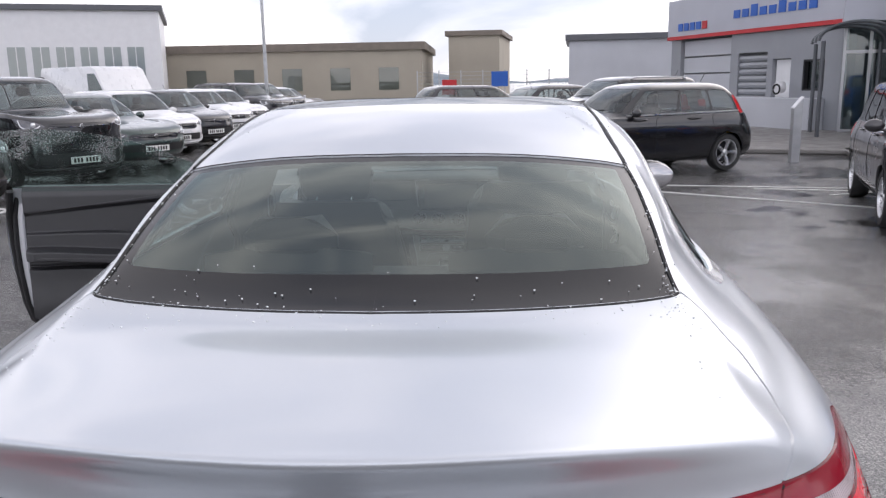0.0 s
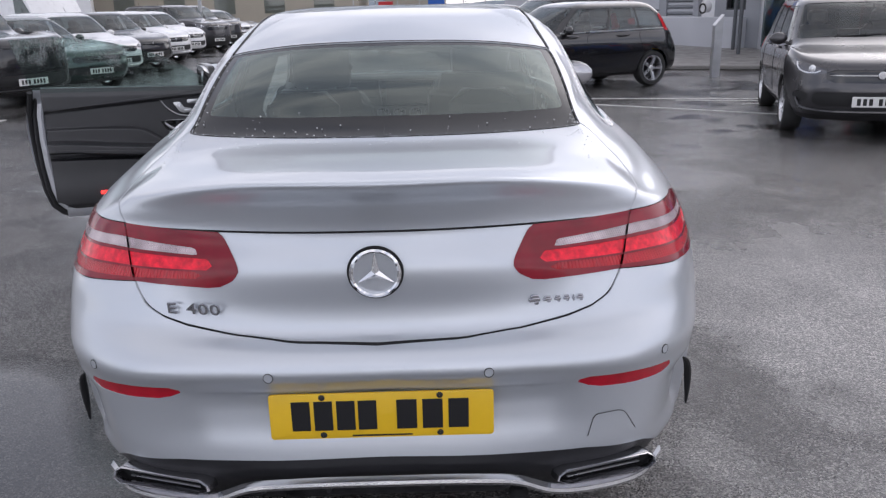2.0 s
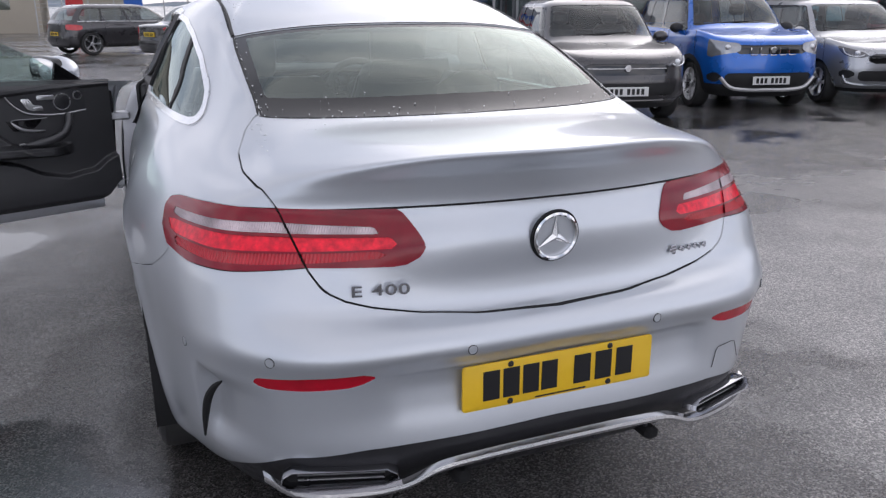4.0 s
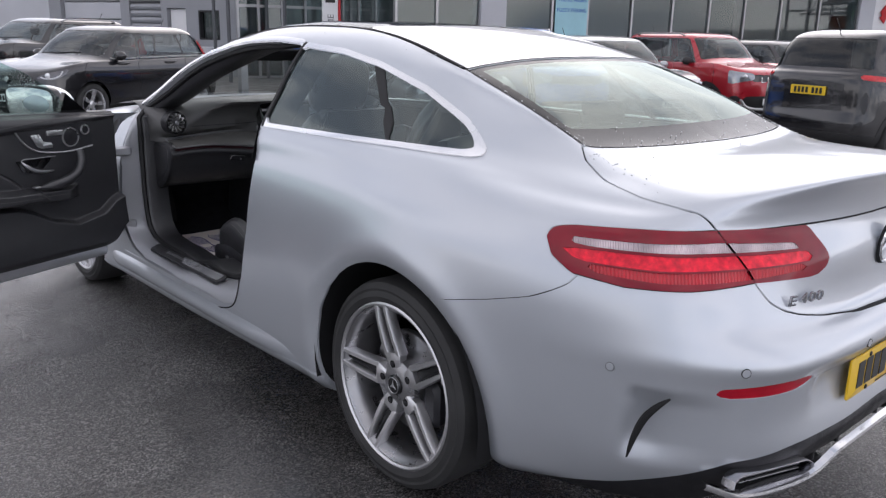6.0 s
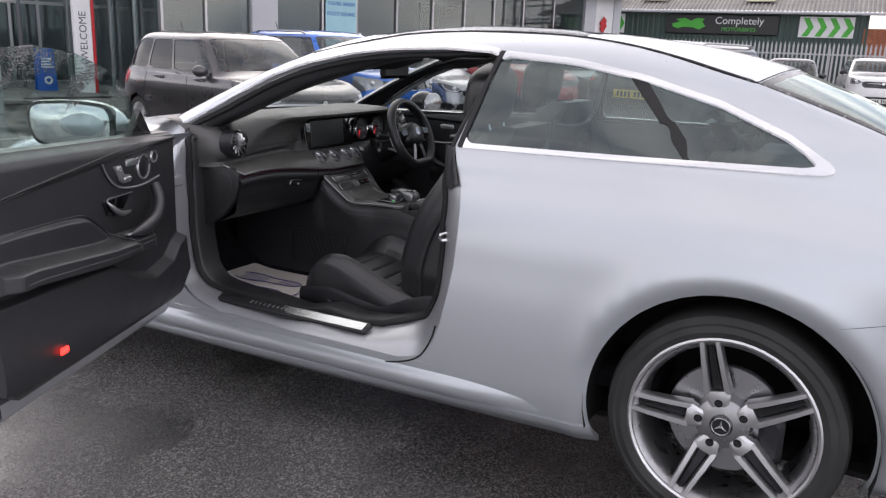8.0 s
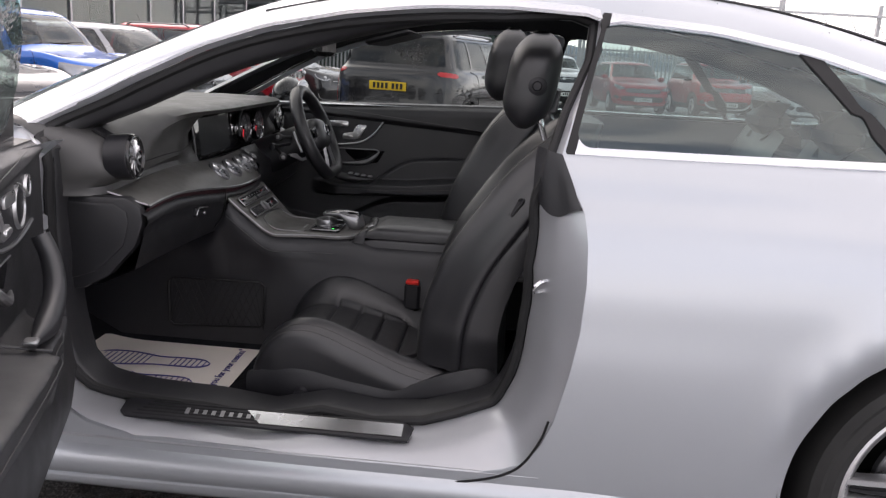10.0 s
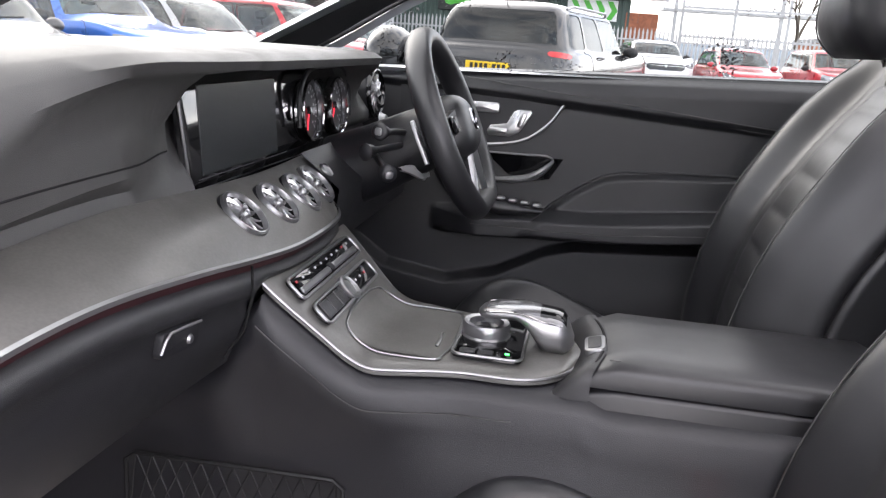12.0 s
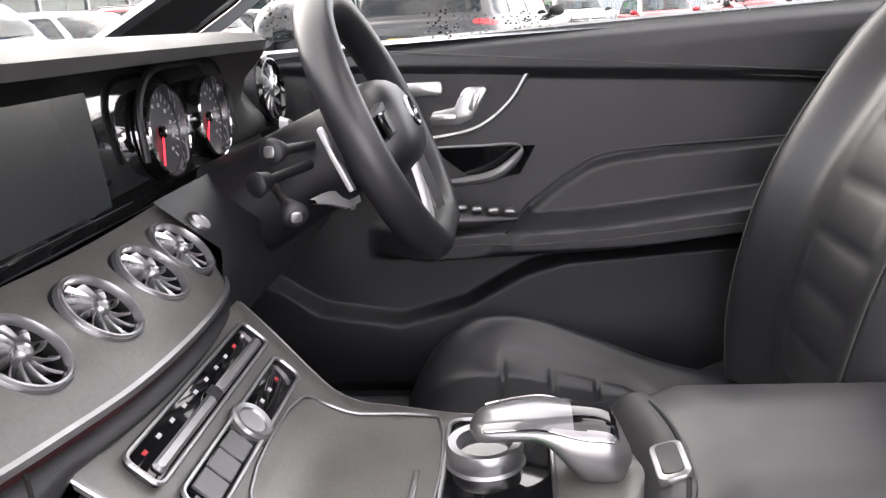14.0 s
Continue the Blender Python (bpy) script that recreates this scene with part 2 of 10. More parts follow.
LEATHER = material("black_leather", (0.020, 0.020, 0.023), 0.40, spec=0.85, vary=0.05, vary_scale=9, rough_vary=0.03, bump=0.05, bump_scale=650, bump_kind="cells")
SOFT = material("black_soft_trim", (0.018, 0.018, 0.021), 0.44, spec=0.9, vary=0.06, vary_scale=6, rough_vary=0.04, bump=0.22, bump_scale=900, bump_kind="cells")
DASH_TOP = material("grained_dash_top", (0.068, 0.067, 0.066), 0.48, spec=0.9, vary=0.10, vary_scale=6, rough_vary=0.06, bump=0.2, bump_scale=900, bump_kind="cells")
CARPET = material("black_carpet", (0.011, 0.011, 0.014), 0.95, vary=0.3, vary_scale=20, grain=0.4, grain_scale=900, bump=0.6, bump_scale=900, spec=0.2)
WOOD = material("dark_ash_trim", (0.125, 0.122, 0.115), 0.36, spec=0.9, vary=0.12, vary_scale=14, grain=0.10, grain_scale=260, rough_vary=0.05, bump=0.02, bump_scale=500)
# darker copy of the soft trim, the console flank's shade put into its colour
TRIM_SHADED = material("shaded_soft_trim", (0.015, 0.015, 0.019), 0.46, spec=0.8, vary=0.08, vary_scale=6, bump=0.2, bump_scale=900, bump_kind="cells")
LINING = material("dark_headlining", (0.014, 0.014, 0.017), 0.9, grain=0.2, grain_scale=1500, vary=0.1, bump=0.2, bump_scale=1200)


def ribbed_lens(name, base, rough, metal, pitch, depth, coat=1.0, vary=0.15):
    """A moulded lamp lens: fine upright ribs that run round the tail's corner, under a clear coat."""
    m = material(name, base, rough, metal, coat=coat, vary=vary, vary_scale=14)
    nodes, links = m.node_tree.nodes, m.node_tree.links
    p = nodes["Principled BSDF"]
    co = nodes.new("ShaderNodeTexCoord")
    axes = nodes.new("ShaderNodeSeparateXYZ")
    links.new(co.outputs["Object"], axes.inputs[0])
    side = nodes.new("ShaderNodeMath")
    side.operation = "ABSOLUTE"
    links.new(axes.outputs["X"], side.inputs[0])
    along = nodes.new("ShaderNodeMath")
    along.operation, along.inputs[1].default_value = "MULTIPLY_ADD", 0.9
    links.new(axes.outputs["Y"], along.inputs[0])
    links.new(side.outputs[0], along.inputs[2])
    turn = nodes.new("ShaderNodeMath")
    turn.operation, turn.inputs[1].default_value = "MULTIPLY", 2 * math.pi / pitch
    links.new(along.outputs[0], turn.inputs[0])
    wave = nodes.new("ShaderNodeMath")
    wave.operation = "SINE"
    links.new(turn.outputs[0], wave.inputs[0])
    bp = nodes.new("ShaderNodeBump")
    bp.inputs["Strength"].default_value, bp.inputs["Distance"].default_value = 1.0, depth
    links.new(wave.outputs[0], bp.inputs["Height"])
    links.new(bp.outputs[0], p.inputs["Normal"])
    return m


RED_LENS = material("red_lamp_lens", (0.82, 0.010, 0.035), 0.22, coat=0.22, spec=0.3, vary=0.30, vary_scale=60, bump=0.35, bump_scale=160)
REFLECTOR_RED = material("red_reflector", (0.42, 0.004, 0.018), 0.25, coat=0.2, spec=0.3, vary=0.15, vary_scale=30)
RED_GRID = ribbed_lens("ribbed_red_lens", (0.52, 0.005, 0.018), 0.25, 0.0, 0.011, 0.0010, 0.2)
RED_DARK = material("dark_red_lamp_lens", (0.22, 0.003, 0.014), 0.16, coat=0.25, spec=0.35, vary=0.2, vary_scale=12)
CLEAR_LENS = ribbed_lens("clear_lamp_lens", (0.52, 0.43, 0.45), 0.25, 0.3, 0.0075, 0.0008, 0.3, 0.35)
SIDE_GLASS = glass("tinted_side_glass", (0.50, 0.60, 0.59), 2.1, mirror=(0.80, 0.90, 0.90))
FRIT = material("black_printed_glass", (0.010, 0.010, 0.011), 0.22, spec=0.5, rough_vary=0.04)
REAR_GLASS = glass("tinted_rear_glass", (0.34, 0.41, 0.39), 2.25, rough=0.03, mirror=(0.86, 0.95, 0.90))
ROOF_GLASS = glass("dark_roof_glass", (0.62, 0.64, 0.64), 2.0, mirror=(0.52, 0.54, 0.56))
CLEAR_GLASS = glass("clear_windscreen", (0.64, 0.68, 0.67), 1.35)
RAIN_GLASS = glass("rain_beaded_glass", (0.76, 0.86, 0.835), 1.5, drops=1.0, gather=0.34)
OFFSIDE_GLASS = glass("tinted_rain_beaded_glass", (0.56, 0.60, 0.595), 1.45, drops=0.6)
ASPHALT = wet_asphalt()


# ---- mesh tools ----
class Shape:
    """Gathers vertices and faces of one mesh."""

    def __init__(self):
        self.v, self.f = [], []

    def add(self, verts, faces, m=None):
        k = len(self.v)
        self.v += [tuple(m @ Vector(p)) if m else tuple(p) for p in verts]
        self.f += [tuple(i + k for i in q) for q in faces]
        return self

    def grid(self, rows, wrap_u=False, wrap_v=False, m=None, cap=False):
        nu, nv = len(rows), len(rows[0])
        verts = [p for r in rows for p in r]
        faces = [(i * nv + j, i * nv + (j + 1) % nv, ((i + 1) % nu) * nv + (j + 1) % nv, ((i + 1) % nu) * nv + j)
                 for i in range(nu if wrap_u else nu - 1) for j in range(nv if wrap_v else nv - 1)]
        if cap:
            faces += [tuple(range(nv))[::-1], tuple((nu - 1) * nv + j for j in range(nv))]
        return self.add(verts, faces, m)

    def tube(self, pts, r, n=6, closed=False, m=None, cap=True):
        pts = [Vector(p) for p in pts]
        rows, count = [], len(pts)
        up = None
        for i, p in enumerate(pts):
            a = pts[(i - 1) % count] if closed or i else p
            b = pts[(i + 1) % count] if closed or i < count - 1 else p
            d = (b - a).normalized()
            if up is None:
                up = Vector((0, 0, 1)) if abs(d.z) < 0.9 else Vector((1, 0, 0))
            side = d.cross(up).normalized()
            up = side.cross(d).normalized()
            rr = r(i / max(count - 1, 1)) if callable(r) else r
            rows.append([p + (side * math.cos(2 * math.pi * k / n) + up * math.sin(2 * math.pi * k / n)) * rr for k in range(n)])
        return self.grid(rows, closed, True, m, cap and not closed)

    def box(self, c, s, b=0.0, m=None):
        """A box of size s round c, with chamfered edges of b."""
        hx, hy, hz = s[0] / 2, s[1] / 2, s[2] / 2
        if b <= 0:
            verts = [(c[0] + i * hx, c[1] + j * hy, c[2] + k * hz) for i in (-1, 1) for j in (-1, 1) for k in (-1, 1)]
            return self.add(verts, [(0, 1, 3, 2), (4, 6, 7, 5), (0, 4, 5, 1), (2, 3, 7, 6), (0, 2, 6, 4), (1, 5, 7, 3)], m)
        b = min(b, hx * 0.98, hy * 0.98, hz * 0.98)
        rows = []
        for z, e in ((-hz, b), (-hz + b, 0), (hz - b, 0), (hz, b)):
            x, y = hx - e, hy - e
            ring = [(x - b, -y), (x, -y + b), (x, y - b), (x - b, y), (-x + b, y), (-x, y - b), (-x, -y + b), (-x + b, -y)]
            rows.append([(c[0] + p, c[1] + q, c[2] + z) for p, q in ring])
        return self.grid(rows, False, True, m, True)

    def prism(self, outline, z0, z1, b=0.0, m=None):
        """An outline (counter-clockwise points x, y) raised from z0 to z1, its top edge rounded by b."""
        def ring(d, z):
            return [(p[0], p[1], z) for p in inset(outline, d)]
        rows = [ring(0, z0), ring(0, z1 - b)]
        if b:
            rows += [ring(b * 0.3, z1 - b * 0.3), ring(b, z1)]
        else:
            rows += [ring(0, z1)][:0]
        return self.grid(rows, False, True, m, True)

    def revolve(self, profile, n=24, m=None, closed=False):
        """Turns (radius, height) points about z."""
        rows = [[(r * math.cos(2 * math.pi * k / n), r * math.sin(2 * math.pi * k / n), h) for k in range(n)] for r, h in profile]
        return self.grid(rows, closed, True, m)

    def ball(self, c, r, n=12, m=None):
        rows = []
        for i in range(n // 2 + 1):
            a = math.pi * i / (n // 2)
            rows.append([(c[0] + r[0] * max(math.sin(a), 1e-3) * math.cos(2 * math.pi * k / n), c[1] + r[1] * max(math.sin(a), 1e-3) * math.sin(2 * math.pi * k / n), c[2] - r[2] * math.cos(a)) for k in range(n)])
        return self.grid(rows, False, True, m)

    def mesh(self, name, mat, angle=35, flip=False):
        me = bpy.data.meshes.new(name)
        me.from_pydata(self.v, [], [q[::-1] for q in self.f] if flip else self.f)
        me.validate()
        me.update()
        if mat:
            me.materials.append(mat)
        if angle:
            me.polygons.foreach_set("use_smooth", [True] * len(me.polygons))
            me.set_sharp_from_angle(angle=radians(angle))
        return me


def fix(me):
    """Turns all faces of a closed mesh outwards."""
    bm = bmesh.new()
    bm.from_mesh(me)
    bmesh.ops.recalc_face_normals(bm, faces=bm.faces)
    bm.to_mesh(me)
    bm.free()
    return me


def inset(outline, d):
    """An outline drawn inwards by d along its corners' bisectors."""
    if not d:
        return outline
    n, out = len(outline), []
    for i in range(n):
        a, p, b = (Vector(outline[(i + k) % n][:2]) for k in (-1, 0, 1))
        e, f = (p - a).normalized(), (b - p).normalized()
        nn = Vector((-(e.y + f.y), e.x + f.x))
        nn = nn.normalized() if nn.length > 1e-6 else Vector((-e.y, e.x))
        out.append(tuple(p + nn * d))
    return out


def rounded(w, h, r, n=4, cx=0.0, cy=0.0):
    """A rectangle's outline with rounded corners."""
    r = min(r, w / 2 - 1e-5, h / 2 - 1e-5)
    pts = []
    for sx, sy, a0 in ((1, -1, -90), (1, 1, 0), (-1, 1, 90), (-1, -1, 180)):
        for k in range(n + 1):
            a = radians(a0 + 90 * k / n)
            pts.append((cx + sx * (w / 2 - r) + r * math.cos(a), cy + sy * (h / 2 - r) + r * math.sin(a)))
    return pts


def curve_through(pts, n=8, closed=False):
    """A smooth line through the given points."""
    pts = [Vector(p) for p in pts]
    out, count = [], len(pts)
    for i in range(count if closed else count - 1):
        p1, p2 = pts[i], pts[(i + 1) % count]
        p0 = pts[(i - 1) % count] if closed or i else p1 * 2 - p2
        p3 = pts[(i + 2) % count] if closed or i + 2 < count else p2 * 2 - p1
        d1, d2, d0 = max((p2 - p1).length, 1e-6) ** 0.5, max((p3 - p2).length, 1e-6) ** 0.5, max((p1 - p0).length, 1e-6) ** 0.5
        m1 = ((p1 - p0) / d0 - (p2 - p0) / (d0 + d1) + (p2 - p1) / d1) * d1
        m2 = ((p2 - p1) / d1 - (p3 - p1) / (d1 + d2) + (p3 - p2) / d2) * d1
        for k in range(n):
            s = k / n
            out.append(p1 * (2 * s ** 3 - 3 * s * s + 1) + m1 * (s ** 3 - 2 * s * s + s) + p2 * (3 * s * s - 2 * s ** 3) + m2 * (s ** 3 - s * s))
    if not closed:
        out.append(pts[-1])
    return out


def part(name, shape, mat=None, parent=None, label="", angle=35, flip=False, solid=True):
    """Links a shape (or a mesh) as ONE mesh object under a thing or a part."""
    me = shape if isinstance(shape, bpy.types.Mesh) else shape.mesh(name, mat, angle, flip)
    if solid and not isinstance(shape, bpy.types.Mesh):
        fix(me)
    ob = new(name, me)
    if parent:
        ob.parent = parent
    if label:
        tagged(ob, label)
    return ob


def thing(name, label, category, m=None, group="", kind=""):
    ob = new(name)
    ob.empty_display_size = 0.1
    if m:
        ob.matrix_world = m
    return tagged(ob, label, category, group, kind)


# ---- the silver coupe: body surface ----
# Rings run from the tail's middle round the near side to the nose's middle (x counted outwards); they climb from the sill to the roof.
RINGS = []


def ring(*pts):
    RINGS.append(pts)


ring((0, .16, .24), (.3, .16, .24), (.56, .20, .24), (.70, .32, .24), (.78, .55, .22), (.82, .8, .20), (.84, 1.1, .19), (.85, 1.65, .18), (.85, 2.1, .175), (.85, 2.65, .17), (.85, 3.2, .17), (.84, 3.98, .18), (.72, 4.5, .2), (.4, 4.7, .2), (0, 4.76, .2))
ring((0, .05, .32), (.3, .06, .32), (.56, .11, .31), (.735, .29, .30), (.84, .56, .27), (.875, .8, .25), (.89, 1.1, .24), (.895, 1.65, .225), (.9, 2.1, .22), (.9, 2.65, .21), (.9, 3.2, .21), (.9, 3.98, .22), (.78, 4.5, .27), (.45, 4.74, .28), (0, 4.8, .28))
ring((0, -.012, .42), (.3, -.008, .42), (.58, .05, .42), (.775, .24, .40), (.875, .56, .38), (.905, .8, .36), (.915, 1.1, .34), (.912, 1.65, .30), (.913, 2.1, .30), (.913, 2.65, .30), (.91, 3.2, .30), (.915, 3.98, .32), (.8, 4.52, .4), (.46, 4.77, .42), (0, 4.83, .42))
ring((0, 0, .54), (.3, .0, .54), (.6, .045, .54), (.79, .22, .53), (.885, .54, .51), (.92, .8, .48), (.928, 1.1, .46), (.918, 1.65, .40), (.918, 2.1, .40), (.918, 2.65, .40), (.918, 3.2, .40), (.925, 3.98, .45), (.81, 4.52, .52), (.46, 4.76, .52), (0, 4.83, .52))
ring((0, -.012, .635), (.3, -.012, .635), (.6, .03, .635), (.795, .2, .63), (.89, .53, .62), (.925, .8, .60), (.935, 1.1, .58), (.92, 1.65, .52), (.918, 2.1, .52), (.918, 2.65, .52), (.918, 3.2, .52), (.93, 3.98, .56), (.81, 4.52, .60), (.45, 4.75, .60), (0, 4.82, .60))
ring((0, -.052, .69), (.3, -.045, .69), (.6, .01, .69), (.795, .18, .69), (.892, .52, .68), (.927, .8, .67), (.937, 1.1, .66), (.917, 1.65, .62), (.914, 2.1, .62), (.914, 2.65, .62), (.914, 3.2, .62), (.93, 3.98, .64), (.81, 4.52, .64), (.45, 4.75, .64), (0, 4.82, .64))
ring((0, -.03, .735), (.3, -.022, .735), (.595, .035, .735), (.79, .19, .735), (.892, .515, .74), (.927, .8, .735), (.936, 1.1, .73), (.91, 1.65, .70), (.906, 2.1, .70), (.906, 2.65, .70), (.906, 3.2, .70), (.926, 3.98, .70), (.81, 4.52, .68), (.45, 4.745, .68), (0, 4.815, .68))
ring((0, .03, .757), (.3, .035, .76), (.585, .075, .775), (.78, .20, .785), (.889, .513, .80), (.922, .8, .80), (.93, 1.1, .80), (.902, 1.65, .78), (.898, 2.1, .78), (.898, 2.65, .78), (.897, 3.2, .77), (.922, 3.98, .76), (.81, 4.52, .72), (.455, 4.735, .72), (0, 4.805, .72))
ring((0, .045, .81), (.3, .053, .81), (.578, .10, .83), (.77, .215, .84), (.878, .52, .86), (.91, .8, .87), (.916, 1.1, .87), (.888, 1.65, .86), (.882, 2.1, .86), (.882, 2.65, .85), (.88, 3.2, .84), (.912, 3.98, .81), (.81, 4.51, .77), (.455, 4.72, .77), (0, 4.79, .77))
ring((0, .035, .905), (.3, .055, .905), (.588, .14, .905), (.752, .26, .91), (.855, .53, .92), (.885, .8, .93), (.89, 1.1, .935), (.866, 1.65, .93), (.86, 2.1, .93), (.86, 2.65, .92), (.858, 3.2, .90), (.895, 3.98, .87), (.80, 4.49, .82), (.45, 4.69, .82), (0, 4.75, .82))
ring((0, .06, .99), (.3, .09, .99), (.612, .205, .985), (.74, .315, .98), (.826, .54, .972), (.85, .8, .98), (.855, 1.1, .985), (.838, 1.65, .985), (.835, 2.1, .98), (.835, 2.65, .97), (.832, 3.2, .95), (.87, 3.98, .92), (.77, 4.40, .885), (.44, 4.58, .885), (0, 4.63, .89))
ring((0, .035, 1.06), (.3, .075, 1.055), (.615, .215, 1.02), (.715, .33, 1.005), (.79, .56, 1.005), (.81, .82, 1.02), (.82, 1.1, 1.03), (.818, 1.65, 1.03), (.82, 2.1, 1.025), (.82, 2.65, 1.01), (.815, 3.2, .98), (.84, 3.85, .955), (.72, 4.2, .945), (.42, 4.32, .95), (0, 4.36, .955))
ring((0, -.005, 1.115), (.3, .04, 1.108), (.60, .225, 1.05), (.68, .35, 1.025), (.745, .585, 1.03), (.765, .84, 1.05), (.785, 1.1, 1.065), (.798, 1.65, 1.06), (.803, 2.1, 1.055), (.803, 2.65, 1.035), (.80, 3.18, 1.0), (.80, 3.62, .98), (.66, 3.9, .995), (.38, 4.0, 1.005), (0, 4.04, 1.01))
ring((0, .03, 1.12), (.3, .075, 1.114), (.585, .255, 1.065), (.655, .375, 1.043), (.71, .61, 1.055), (.725, .86, 1.075), (.755, 1.1, 1.085), (.785, 1.65, 1.075), (.795, 2.1, 1.068), (.795, 2.65, 1.048), (.79, 3.15, 1.015), (.77, 3.42, 1.0), (.62, 3.62, 1.02), (.35, 3.72, 1.035), (0, 3.75, 1.04))
ring((0, .30, 1.125), (.3, .33, 1.12), (.56, .45, 1.09), (.61, .50, 1.08), (.655, .70, 1.10), (.675, .93, 1.12), (.725, 1.15, 1.12), (.765, 1.65, 1.12), (.775, 2.1, 1.12), (.77, 2.80, 1.10), (.755, 3.20, 1.07), (.72, 3.40, 1.06), (.59, 3.54, 1.06), (.33, 3.64, 1.065), (0, 3.67, 1.068))
ring((0, .56, 1.13), (.3, .585, 1.13), (.52, .635, 1.135), (.566, .66, 1.14), (.60, .82, 1.17), (.625, 1.0, 1.19), (.68, 1.2, 1.19), (.725, 1.65, 1.2), (.735, 2.1, 1.2), (.725, 2.75, 1.19), (.712, 3.08, 1.145), (.685, 3.26, 1.14), (.56, 3.36, 1.15), (.31, 3.44, 1.158), (0, 3.47, 1.162))
ring((0, .80, 1.25), (.3, .82, 1.245), (.51, .87, 1.24), (.56, .90, 1.235), (.585, .98, 1.25), (.60, 1.12, 1.265), (.64, 1.3, 1.275), (.675, 1.68, 1.30), (.69, 2.1, 1.3), (.685, 2.62, 1.29), (.675, 2.90, 1.25), (.65, 3.07, 1.24), (.53, 3.13, 1.255), (.29, 3.19, 1.27), (0, 3.21, 1.278))
ring((0, 1.10, 1.365), (.3, 1.12, 1.358), (.49, 1.15, 1.337), (.546, 1.17, 1.326), (.56, 1.22, 1.33), (.575, 1.32, 1.345), (.60, 1.45, 1.358), (.622, 1.72, 1.378), (.633, 2.1, 1.388), (.63, 2.45, 1.385), (.62, 2.66, 1.355), (.60, 2.80, 1.345), (.49, 2.86, 1.365), (.27, 2.91, 1.382), (0, 2.93, 1.39))
ring((0, 1.35, 1.425), (.28, 1.37, 1.418), (.44, 1.4, 1.405), (.485, 1.42, 1.40), (.495, 1.46, 1.41), (.505, 1.54, 1.425), (.512, 1.64, 1.438), (.52, 1.82, 1.452), (.525, 2.1, 1.455), (.522, 2.28, 1.45), (.515, 2.46, 1.438), (.50, 2.57, 1.426), (.42, 2.63, 1.433), (.24, 2.68, 1.441), (0, 2.70, 1.445))
ring((0, 1.65, 1.463), (.22, 1.66, 1.46), (.33, 1.68, 1.457), (.37, 1.7, 1.457), (.38, 1.72, 1.459), (.39, 1.76, 1.463), (.40, 1.8, 1.468), (.41, 1.92, 1.474), (.42, 2.12, 1.476), (.41, 2.22, 1.474), (.405, 2.28, 1.469), (.39, 2.33, 1.463), (.31, 2.38, 1.465), (.18, 2.41, 1.468), (0, 2.43, 1.47))
ring((0, 1.95, 1.482), (0, 1.96, 1.482), (0, 1.97, 1.482), (0, 1.98, 1.482), (0, 1.99, 1.482), (0, 2.0, 1.482), (0, 2.02, 1.483), (0, 2.06, 1.484), (0, 2.1, 1.484), (0, 2.13, 1.484), (0, 2.16, 1.483), (0, 2.18, 1.483), (0, 2.2, 1.482), (0, 2.22, 1.482), (0, 2.23, 1.482))
NU, NV = 10, 8
REAR_AXLE, FRONT_AXLE = 1.108, 3.985


def spline_rows(a, n, mirror):
    """Resamples an array of points along its first axis, n steps a span; with mirror the ends continue as reflections in x = 0."""
    flip = np.array([-1.0, 1, 1])
    if mirror:
        ext = np.concatenate([a[1:2] * flip, a, a[-2:-1] * flip])
    else:
        ext = np.concatenate([2 * a[:1] - a[1:2], a, 2 * a[-1:] - a[-2:-1]])
    out = []
    for i in range(len(a) - 1):
        p0, p1, p2, p3 = ext[i:i + 4]
        d0, d1, d2 = (np.maximum(np.linalg.norm(q - p, axis=-1, keepdims=True), 1e-5) ** 0.5 for p, q in ((p0, p1), (p1, p2), (p2, p3)))
        m1 = ((p1 - p0) / d0 - (p2 - p0) / (d0 + d1) + (p2 - p1) / d1) * d1
        m2 = ((p2 - p1) / d1 - (p3 - p1) / (d1 + d2) + (p3 - p2) / d2) * d1
        for k in range(n):
            s = k / n
            out.append(p1 * (2 * s ** 3 - 3 * s * s + 1) + m1 * (s ** 3 - 2 * s * s + s) + p2 * (3 * s * s - 2 * s ** 3) + m2 * (s ** 3 - s * s))
    out.append(a[-1])
    return np.array(out)


